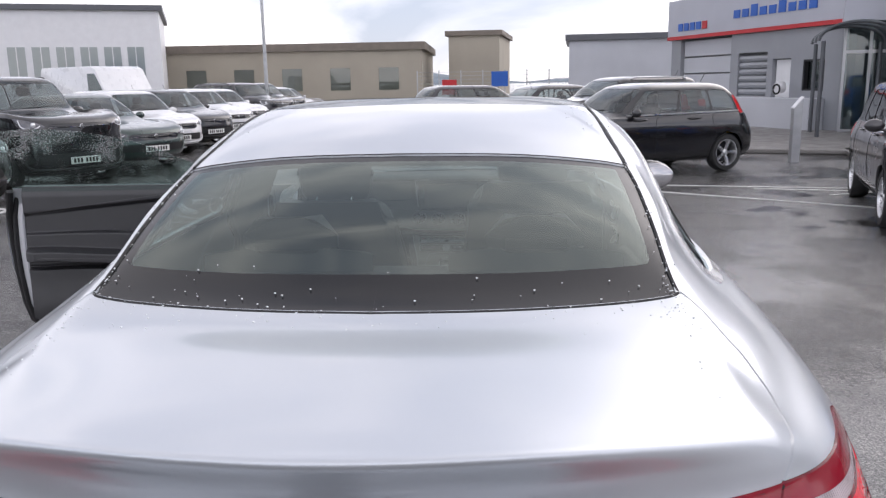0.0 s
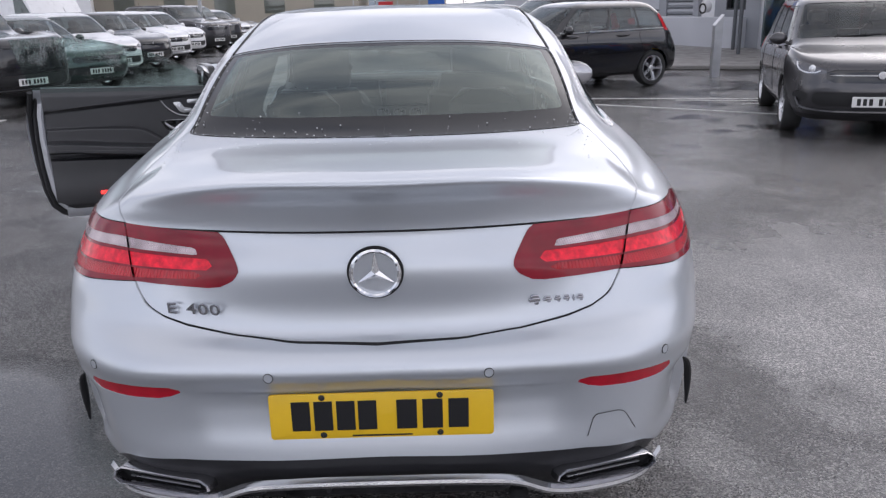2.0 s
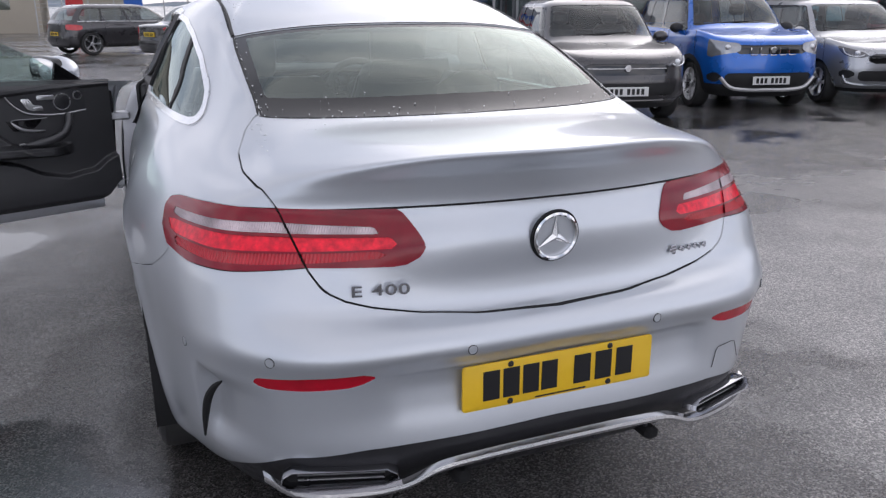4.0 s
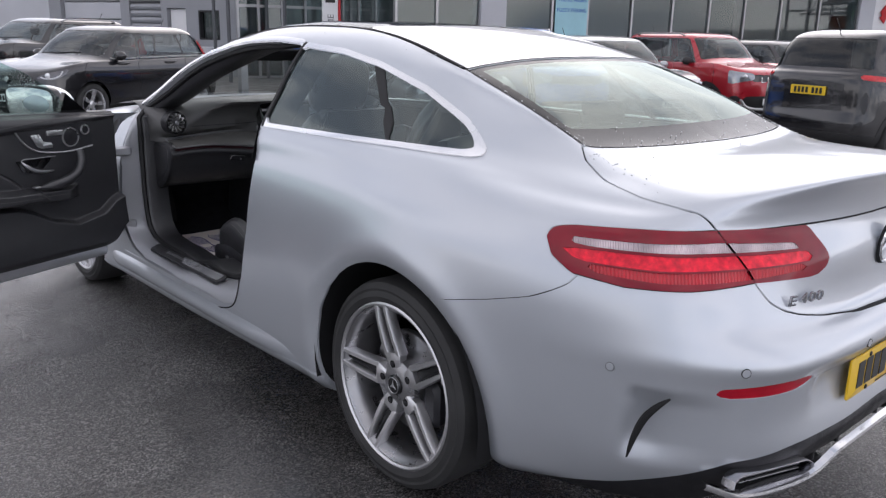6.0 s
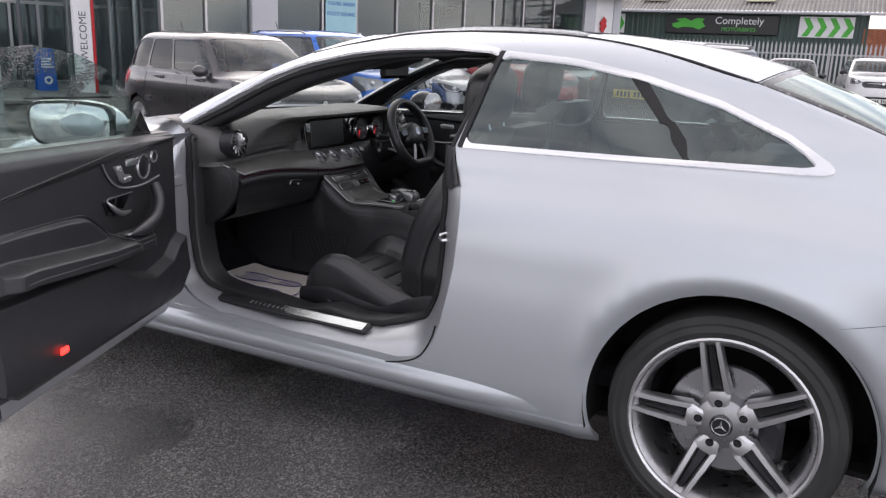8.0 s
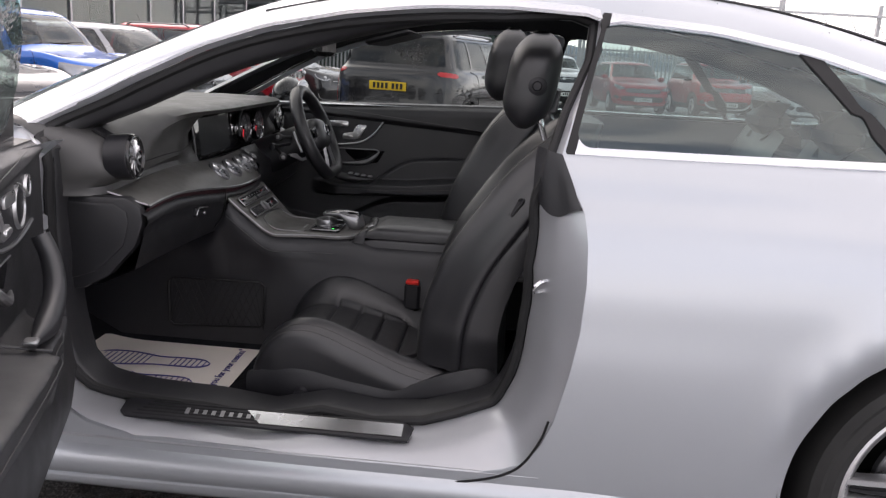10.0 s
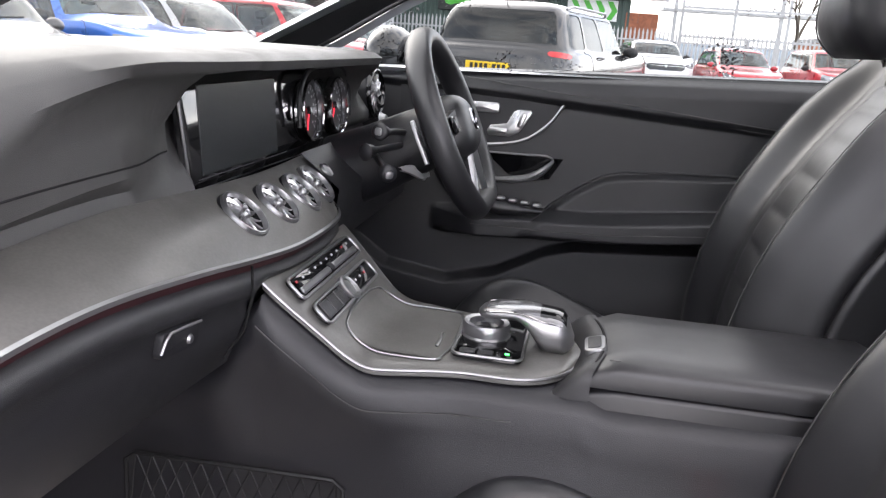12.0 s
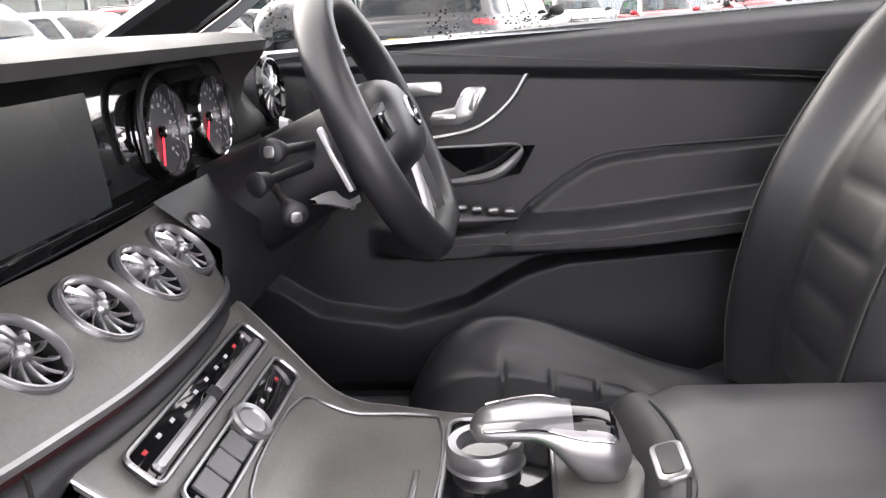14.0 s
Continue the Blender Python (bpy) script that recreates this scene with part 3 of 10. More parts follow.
def body_grid():
    a = np.array(RINGS, float).transpose(1, 0, 2)          # columns, rings, xyz
    a = spline_rows(a, NU, True)
    a = spline_rows(a.transpose(1, 0, 2), NV, False).transpose(1, 0, 2)
    for _ in range(2):                                     # a light fairing of the interpolated surface
        b = a.copy()
        b[1:-1, 1:-1] = 0.5 * a[1:-1, 1:-1] + 0.125 * (a[:-2, 1:-1] + a[2:, 1:-1] + a[1:-1, :-2] + a[1:-1, 2:])
        a = b
    a[0, :, 0] = 0
    a[-1, :, 0] = 0
    a[..., 0] *= 1 - 0.022 * np.clip((1.0 - a[..., 1]) / 0.45, 0, 1) * np.clip((a[..., 0] - 0.6) / 0.2, 0, 1)
    s, z = a[..., 0] + 0.9 * a[..., 1], a[..., 2]
    hollow = np.clip((s - 0.74) / 0.30, 0, 1) * (s < 1.065) * np.clip((0.618 - z) / 0.04, 0, 1) * np.clip((z - 0.40) / 0.06, 0, 1) * (a[..., 1] < 0.5)
    a[..., 0] -= 0.026 * hollow                            # scoop behind the corner's air slot
    a[..., 1] += 0.012 * hollow
    under = np.clip((0.634 - z) / 0.008, 0, 1) * np.clip((z - 0.50) / 0.09, 0, 1) * (a[..., 1] < 0.3) * np.clip((0.445 - a[..., 0]) / 0.05, 0, 1)
    a[..., 1] += 0.014 * under                             # the bumper's crease over the plate
    for cy in (REAR_AXLE, FRONT_AXLE):                     # flared wheel-arch lips
        r = np.hypot(a[..., 1] - cy, a[..., 2] - 0.347)
        a[..., 0] += (0.010 * np.exp(-((r - 0.445) / 0.06) ** 2) - 0.022 * np.clip((0.475 - r) / 0.085, 0, 1) ** 2) * (a[..., 0] > 0.6)
    return a


GRID = body_grid()


def on_body(u, v, lift=0.0, side=-1):
    """The point of the body at column u and ring v, lifted along its normal."""
    fu, fv = min(max(u * NU, 0), GRID.shape[0] - 1.001), min(max(v * NV, 0), GRID.shape[1] - 1.001)
    i, j = int(fu), int(fv)
    s, t = fu - i, fv - j
    p = GRID[i, j] * (1 - s) * (1 - t) + GRID[i + 1, j] * s * (1 - t) + GRID[i, j + 1] * (1 - s) * t + GRID[i + 1, j + 1] * s * t
    if lift:
        du, dv = GRID[i + 1, j] - GRID[i, j], GRID[i, j + 1] - GRID[i, j]
        n = np.cross(du, dv)
        n = n / max(np.linalg.norm(n), 1e-9)
        p = p + n * lift
    return Vector((side * p[0], p[1], p[2]))


def grid_normals(grid):
    du, dv = np.gradient(grid, axis=0), np.gradient(grid, axis=1)
    n = np.cross(du, dv)
    return n / np.maximum(np.linalg.norm(n, axis=-1, keepdims=True), 1e-9)


NORM = grid_normals(GRID)


def polygon_distance(px, py, poly):
    """Signed distances of points to a closed outline, negative inside."""
    best, inside = np.full(px.shape, 1e9), np.zeros(px.shape, bool)
    n = len(poly)
    for i in range(n):
        (x0, y0), (x1, y1) = poly[i], poly[(i + 1) % n]
        ex, ey = x1 - x0, y1 - y0
        w = np.clip(((px - x0) * ex + (py - y0) * ey) / max(ex * ex + ey * ey, 1e-12), 0, 1)
        best = np.minimum(best, np.hypot(px - x0 - w * ex, py - y0 - w * ey))
        hit = ((y0 > py) != (y1 > py)) & (px < (ex) * (py - y0) / (ey if abs(ey) > 1e-12 else 1e-12) + x0)
        inside ^= hit
    return np.where(inside, -best, best)


def view_side(p):
    return p[:, 1], p[:, 2]


def view_rear(p):
    return p[:, 0], p[:, 2]


class Skin:
    """One half of the body surface, cut up into panels. Vertices keep place and normal; each face is a list of vertex indices."""

    def __init__(self, side, grid=None, norm=None, nu=NU, nv=NV):
        self.side = side
        grid, norm = (GRID, NORM) if grid is None else (grid, norm)
        n0, n1 = grid.shape[:2]
        self.p = [tuple(q) for q in grid.reshape(-1, 3)]
        self.n = [tuple(q) for q in norm.reshape(-1, 3)]
        uu, vv = np.meshgrid(np.arange(n0) / nu, np.arange(n1) / nv, indexing="ij")
        self.uv = [tuple(q) for q in np.stack([uu, vv], -1).reshape(-1, 2)]
        self.faces = [(i * n1 + j, i * n1 + j + 1, (i + 1) * n1 + j + 1, (i + 1) * n1 + j) for i in range(n0 - 1) for j in range(n1 - 1)]

    def cut(self, fn, gap=0.0):
        """Takes the faces where fn(points, uv) < -gap off the skin and returns them; the strip within the gap goes to self.strip."""
        inner, rest = self._split(self.faces, fn, -gap)
        self.strip = []
        if gap:
            self.strip, rest = self._split(rest, fn, gap)
        self.faces = rest
        return inner

    def _split(self, faces, fn, level):
        d = fn(np.array(self.p), np.array(self.uv)) - level
        d = list(d)
        made, a, b = {}, [], []
        for f in faces:
            neg = [d[i] < 0 for i in f]
            if all(neg):
                a.append(f)
            elif not any(neg):
                b.append(f)
            else:
                fa, fb = [], []
                for k, i in enumerate(f):
                    j = f[(k + 1) % len(f)]
                    (fa if neg[k] else fb).append(i)
                    if neg[k] != (d[j] < 0):
                        key = (min(i, j), max(i, j))
                        if key not in made:
                            w = d[i] / (d[i] - d[j])
                            mixed = lambda s: tuple(x + (y - x) * w for x, y in zip(s[i], s[j]))
                            self.p.append(mixed(self.p))
                            self.n.append(mixed(self.n))
                            self.uv.append(mixed(self.uv))
                            d.append(0.0)
                            made[key] = len(self.p) - 1
                        fa.append(made[key])
                        fb.append(made[key])
                if len(fa) > 2:
                    a.append(tuple(fa))
                if len(fb) > 2:
                    b.append(tuple(fb))
        return a, b

    def data(self, faces, lift=0.0, flange=0.0):
        """Vertices, faces and normals of some faces of this half, lifted along the normal, with their rims turned in by flange."""
        used, verts, norms, out = {}, [], [], []
        sx = self.side
        edges = {}
        for f in faces:
            q = []
            for i in f:
                if i not in used:
                    used[i] = len(verts)
                    p, n = self.p[i], self.n[i]
                    verts.append((sx * (p[0] + n[0] * lift), p[1] + n[1] * lift, p[2] + n[2] * lift))
                    norms.append((sx * n[0], n[1], n[2]))
                q.append(used[i])
            out.append(tuple(q) if sx < 0 else tuple(q[::-1]))
            for k in range(len(q)):
                e = (q[k], q[(k + 1) % len(q)])
                edges[e] = edges.get(e, 0) + 1
        if flange:
            low = {}
            for (i, j) in list(edges):
                if (j, i) not in edges and not (abs(verts[i][0]) < 1e-4 and abs(verts[j][0]) < 1e-4):
                    for k in (i, j):
                        if k not in low:
                            low[k] = len(verts)
                            v, n = verts[k], norms[k]
                            verts.append(tuple(x - y * flange for x, y in zip(v, n)))
                            norms.append(n)
                    q = (j, i, low[i], low[j])
                    out.append(q if sx < 0 else q[::-1])
        return verts, out, norms


def islands(faces):
    """Sorts faces into groups that hang together."""
    root = {}

    def find(i):
        while root.setdefault(i, i) != i:
            root[i] = root[root[i]]
            i = root[i]
        return i
    for f in faces:
        for i in f[1:]:
            root[find(i)] = find(f[0])
    groups = {}
    for f in faces:
        groups.setdefault(find(f[0]), []).append(f)
    return list(groups.values())


def skin_part(name, halves, mat, parent, label="", lift=0.0, flange=0.012):
    """One panel out of faces of one or both halves of the skin, shaded by the whole surface's normals."""
    verts, faces, norms = [], [], []
    for sk, fs in halves:
        if not fs:
            continue
        v, f, n = sk.data(fs, lift, flange)
        k = len(verts)
        verts += v
        norms += n
        faces += [tuple(i + k for i in q) for q in f]
    me = bpy.data.meshes.new(name)
    me.from_pydata(verts, [], faces)
    me.update()
    me.materials.append(mat)
    me.polygons.foreach_set("use_smooth", [True] * len(me.polygons))
    me.set_sharp_from_angle(angle=radians(50))
    me.normals_split_custom_set_from_vertices(norms)
    ob = new(name, me)
    ob.parent = parent
    if label:
        tagged(ob, label)
    return ob


# ---- the silver coupe: panels, glass, lamps ----
DOOR = [(2.065, 1.073), (2.035, 1.0), (2.008, .95), (1.997, .89), (1.993, .80), (1.998, .69), (2.012, .60), (2.038, .48), (2.065, .41), (2.11, .355), (2.2, .335), (2.6, .335), (3.05, .345),
        (3.17, .38), (3.24, .46), (3.275, .6), (3.29, .8), (3.295, .93), (3.31, 1.005), (3.36, 1.035), (3.395, 1.03), (3.3, 1.078), (3.2, 1.13), (3.1, 1.187), (2.95, 1.265), (2.8, 1.320), (2.6, 1.364),
        (2.4, 1.386), (2.2, 1.394), (1.985, 1.385)]
QUARTER = [(2.06, 1.073), (1.5, 1.078), (1.2, 1.082), (.96, 1.083), (.925, 1.086), (.915, 1.094), (.925, 1.11), (1.05, 1.185), (1.25, 1.268), (1.493, 1.335),
           (1.72, 1.374), (1.99, 1.392)]
LAMP = [(.435, .866), (.402, .872), (.376, .888), (.366, .906), (.374, .922), (.455, .988), (.80, .990), (1.05, .985), (1.25, .975), (1.317, .963), (1.332, .94), (1.318, .90),
        (1.26, .866), (1.1, .854), (.90, .859), (.68, .871)]
LIGHT_BAR = [(.475, .936), (.8, .939), (1.2, .932), (1.26, .936), (1.25, .949), (.8, .961), (.52, .951)]
RED_BAND = [(.43, .906), (.8, .903), (1.0, .897), (1.24, .897), (1.288, .922), (1.2, .9255), (.8, .932), (.45, .930)]
RED_CELLS = [(.450, .902), (.8, .899), (1.0, .893), (1.22, .893), (1.2, .876), (1.0, .871), (.8, .876), (.60, .882), (.475, .886)]


def wrap_view(p):
    """Round the tail's corner: across plus along, and height."""
    return p[:, 0] + 0.9 * p[:, 1], p[:, 2]


def inside(poly, view, *limits):
    def fn(p, uv):
        d = polygon_distance(*view(p), poly)
        for lim in limits:
            d = np.maximum(d, lim(p, uv))
        return d
    return fn


def lid_field(p, uv):
    rear = polygon_distance(p[:, 0], p[:, 2], [(-.2, .746), (.0, .746), (.20, .750), (.34, .762), (.44, .780), (.50, .798), (.545, .822), (.572, .865), (.613, .987), (.640, 1.03), (.72, 1.034), (.72, 1.3), (-.2, 1.3)])
    top = polygon_distance(p[:, 0], p[:, 1], [(-.2, -.3), (.55, -.3), (.646, .265), (.657, .40), (.647, .52), (.61, .62), (.56, .68), (.5, .9), (-.2, .9)])
    return np.maximum(np.maximum(rear, top), (uv[:, 1] - 14.97) * 0.2)


def build_body(car):
    left, right = Skin(-1), Skin(1)
    both = (left, right)
    out = {}

    def take(name, fn, gap=0.0, sides=both):
        got = []
        for sk in sides:
            got.append((sk, sk.cut(fn, gap)))
            if gap:
                seams.append((sk, sk.strip))
        out[name] = got

    seams = []
    tail = lambda p, uv: p[:, 1] - 0.85
    take("arch", lambda p, uv: np.hypot(p[:, 1] - REAR_AXLE, p[:, 2] - 0.347) - 0.405)
    take("arch2", lambda p, uv: np.where(p[:, 2] < 0.9, np.hypot(p[:, 1] - FRONT_AXLE, p[:, 2] - 0.347) - 0.405, 1.0))
    take("rear_window", lambda p, uv: np.maximum(np.maximum(15.0 - uv[:, 1], uv[:, 1] - 17.0) * 0.2, (uv[:, 0] - 3.0) * 0.1))
    take("windscreen", lambda p, uv: np.maximum(np.maximum(14.0 - uv[:, 1], uv[:, 1] - 17.0) * 0.2, (11.45 - uv[:, 0]) * 0.1))
    take("door", inside(DOOR, view_side, lambda p, uv: 0.5 - p[:, 0]), 0.0, (left,))
    take("door_r", inside(DOOR, view_side, lambda p, uv: 0.5 - p[:, 0]), 0.002, (right,))
    for sk in both:
        rail = sk.cut(lambda p, uv: np.maximum(np.maximum(polygon_distance(p[:, 1], p[:, 2], DOOR) - 0.017, 1.045 - p[:, 2]), np.maximum(0.45 - p[:, 0], np.where(p[:, 2] > 1.372, 1.99, 2.09) - p[:, 1])))
        skin_part("roof_rail", [(sk, rail)], POLISHED, car, "bright aluminium trim along the door opening", lift=0.003, flange=0.01)
    take("quarter", inside(QUARTER, view_side, lambda p, uv: 0.5 - p[:, 0]))
    lamp_fn = inside(LAMP, wrap_view, tail, lambda p, uv: (uv[:, 1] - 11.2) * 0.1)
    take("lid", lid_field, 0.0024)
    take("lamp_body", lamp_fn, 0.0012)
    take("bumper_reflector", inside([(.452, .638), (.47, .651), (.60, .648), (.705, .637), (.712, .620), (.69, .610), (.50, .617)], view_rear, tail))
    take("diffuser", inside([(-.2, .0), (1.5, .0), (1.5, .2), (1.35, .23), (1.07, .305), (.95, .35), (.72, .43), (.5, .455), (-.2, .462)], wrap_view, tail))
    take("rear_bumper", inside([(-.3, .1), (1.2, .1), (1.2, .66), (.90, .70), (.70, .745), (.56, .785), (.50, .815), (.46, .84), (.40, .93), (-.3, .93)], view_side, lambda p, uv: p[:, 1] - 0.95), 0.0016)
    take("roof_glass", lambda p, uv: np.maximum(1.735 - p[:, 1], (18.0 - uv[:, 1]) * 0.1), 0.003)
    take("sill_skirt", inside([(1.45, .10), (3.7, .10), (3.7, .215), (1.45, .245)], view_side))
    take("side_seam", lambda p, uv: np.maximum(np.abs(p[:, 2] - np.interp(p[:, 1], [1.49, 2.06], [.516, .463])) - 0.0018, np.maximum(1.48 - p[:, 1], p[:, 1] - 2.05)))
    take("roof_ditch", lambda p, uv: np.maximum(np.maximum(np.abs(p[:, 0] - np.interp(p[:, 1], [1.17, 1.30, 1.44, 1.735], [.547, .540, .530, .513])) - 0.006, 1.28 - p[:, 2]), np.maximum(1.165 - p[:, 1], p[:, 1] - 1.735)))
    del out["arch"], out["arch2"]

    def sub(halves, fn):
        """Splits some faces of the halves in two."""
        a, b = [], []
        for sk, fs in halves:
            x, y = sk._split(fs, fn, 0.0)
            a.append((sk, x))
            b.append((sk, y))
        return a, b

    skin_part("body_shell", [(sk, sk.faces) for sk in both], PAINT, car, "silver body shell with smooth flanks")
    for half in seams + out["side_seam"]:
        for piece in islands(half[1]):
            skin_part("shut_line", [(half[0], piece)], GAP, car, lift=-0.007, flange=0.0)
    for half in out["roof_ditch"]:
        skin_part("roof_ditch", [half], RUBBER, car, "dark roof channel strip", lift=-0.003, flange=-0.004)
    # boot lid with its own lamps
    lid_lamp, lid_panel = sub(out["lid"], lamp_fn)
    lid = skin_part("boot_lid", lid_panel, PAINT, car, "closed silver boot lid with a ducktail edge", flange=0.014)
    for lamps, parent in ((lid_lamp, lid), (out["lamp_body"], car)):
        for half in lamps:
            bar, rest = sub([half], inside(LIGHT_BAR, wrap_view))
            red, rest = sub(rest, inside(RED_BAND, wrap_view))
            cells, dark = sub(rest, inside(RED_CELLS, wrap_view))
            whole = skin_part("tail_lamp", dark, RED_DARK, parent, "dark red rear lamp lens", lift=0.003, flange=0.012)
            holder = whole if parent is car else parent
            skin_part("light_band", red, RED_LENS, holder, "bright red lens band", lift=0.0, flange=-0.003)
            skin_part("light_cell", cells, RED_GRID, holder, "ribbed deep red lens cells", lift=0.0, flange=-0.003)
            skin_part("light_bar", bar, CLEAR_LENS, holder, "clear ribbed light bar", lift=0.0015, flange=-0.002)
    bumper = skin_part("rear_bumper", out["rear_bumper"], PAINT, car, "silver rear bumper", flange=0.012)
    for half in out["bumper_reflector"]:
        skin_part("reflector", [half], REFLECTOR_RED, bumper, "slim red reflector", lift=-0.002, flange=0.01)
    for sd in (-1, 1):
        slot = curve_through([(sd * x, y, z) for x, y, z in ((.768, .196, .598), (.783, .216, .578), (.797, .243, .54), (.806, .264, .48), (.810, .276, .425))], 6)
        part("air_slot", Shape().tube(slot, lambda t: 0.0015 + 0.0085 * math.sin(math.pi * (0.04 + 0.92 * t)), 8), GAP, bumper, "black air slot")
    skin_part("diffuser", out["diffuser"], PLASTIC, bumper, "black plastic diffuser", lift=-0.004, flange=0.01)
    # glass
    frit = lambda p, uv: -np.maximum(np.maximum(15.44 - uv[:, 1] + 0.16 * np.clip(uv[:, 0] - 2.2, 0, 1), uv[:, 1] - 16.90) * 0.2, (uv[:, 0] - 2.30) * 0.1)
    pane, band = sub(out["rear_window"], frit)
    pane, band = (band, pane) if sum(len(f) for _, f in pane) < sum(len(f) for _, f in band) else (pane, band)
    skin_part("rear_window", pane, REAR_GLASS, car, "tinted rear window reflecting the cloudy sky", lift=-0.003, flange=0.0)
    skin_part("window_border", band, FRIT, car, "black printed glass border", lift=-0.003, flange=0.006)
    skin_part("windscreen", out["windscreen"], CLEAR_GLASS, car, "clear windscreen", flange=0.0)
    skin_part("roof_glass", out["roof_glass"], ROOF_GLASS, car, "dark panoramic roof glass", flange=0.0)
    for half in out["sill_skirt"]:
        skin_part("sill_skirt", [half], PAINT, car, lift=0.006, flange=0.02)
    for half in out["quarter"]:
        bars = lambda p, uv: polygon_distance(p[:, 1], p[:, 2], QUARTER) + 0.016 + 0.03 * np.clip((0.99 - p[:, 1]) / 0.1, 0, 1)
        inner, chrome = sub([half], bars)
        edge, chrome = sub(chrome, lambda p, uv: 2.038 - 0.219 * (p[:, 2] - 1.073) - p[:, 1])
        skin_part("pillar_edge", edge, RUBBER, car, "black pillar edge", lift=0.002, flange=0.012)
        skin_part("window_trim", chrome, POLISHED, car, "bright aluminium window surround", lift=0.004, flange=0.012)
        post, panes = sub(inner, lambda p, uv: np.abs((p[:, 1] - 1.308) * 0.7375 - (p[:, 2] - 1.107) * 0.6753) - 0.017)
        skin_part("window_post", post, RUBBER, car, "black window divider", lift=-0.002, flange=0.01)
        front, back = sub(panes, lambda p, uv: 1.308 + (p[:, 2] - 1.107) * 0.916 - p[:, 1])
        skin_part("quarter_window", front, SIDE_GLASS, car, "tinted rear quarter window", lift=-0.006, flange=0.0)
        skin_part("quarter_light", back, SIDE_GLASS, car, "small tinted fixed pane", lift=-0.006, flange=0.0)
    # off-side door stays shut
    win, panel = sub(out["door_r"], lambda p, uv: np.maximum(polygon_distance(p[:, 1], p[:, 2], DOOR) + 0.018, 1.072 - 0.02 * np.clip(p[:, 1] - 2.1, 0, 9) - p[:, 2]))
    door = skin_part("offside_door", panel, PAINT, car, "closed silver off-side door")
    skin_part("door_window", win, OFFSIDE_GLASS, door, "rain-beaded frameless window", lift=-0.008, flange=0.0)
    lining = [(sk, [f for f in sk.faces if min(sk.uv[i][1] for i in f) > 13.9 and sk.p[f[0]][1] > 0.9]) for sk in both]
    skin_part("headlining", lining, LINING, car, "dark headlining and pillar trim", lift=-0.028, flange=0.0)
    near_door = skin_part("nearside_door_skin", out["door"], PAINT, None, flange=0.01)
    return near_door


def side_x(y, z):
    """The body's half-width at a height and length."""
    d = np.hypot(GRID[..., 1] - y, GRID[..., 2] - z) + (GRID[..., 0] < 0.45) * 9
    k = np.argsort(d.ravel())[:6]
    w = 1 / (d.ravel()[k] + 1e-4) ** 2
    return float((GRID[..., 0].ravel()[k] * w).sum() / w.sum())


coupe = thing("silver_coupe", "silver two-door coupe with open passenger door on wet tarmac", "car")
near_skin = build_body(coupe)


# ---- the silver coupe: wheels, tail details ----
def wheel_pose(x, y, z, side):
    m = Matrix(((0, 0, side, x), (side, 0, 0, y), (0, 1, 0, z), (0, 0, 0, 1)))
    return m


def bar_between(shape, a, b, wa, wb, za, zb, depth, lean=0.0):
    """A bevelled spoke from a to b (in the wheel's plane), of given widths, face heights and depth."""
    a, b = Vector(a), Vector(b)
    d = (b - a).normalized()
    s = Vector((-d.y, d.x))
    rows = []
    for p, w, z in ((a, wa, za), (a.lerp(b, 0.33), wa * 0.6 + wb * 0.4, za * 0.67 + zb * 0.33 + 0.004), (a.lerp(b, 0.7), wa * 0.2 + wb * 0.8, za * 0.3 + zb * 0.7 + 0.004), (b, wb, zb)):
        prof = [(-0.5, -depth), (-0.5, -0.006), (-0.34, 0), (0.34, 0), (0.5, -0.006), (0.5, -depth)]
        rows.append([(p.x + s.x * w * k, p.y + s.y * w * k, z + h + lean * k) for k, h in prof])
    shape.grid(rows, False, True, None, True)


SLOT_GREY = material("slot_grey", (0.035, 0.035, 0.038), 0.45, 0.6, vary=0.1, vary_scale=9)


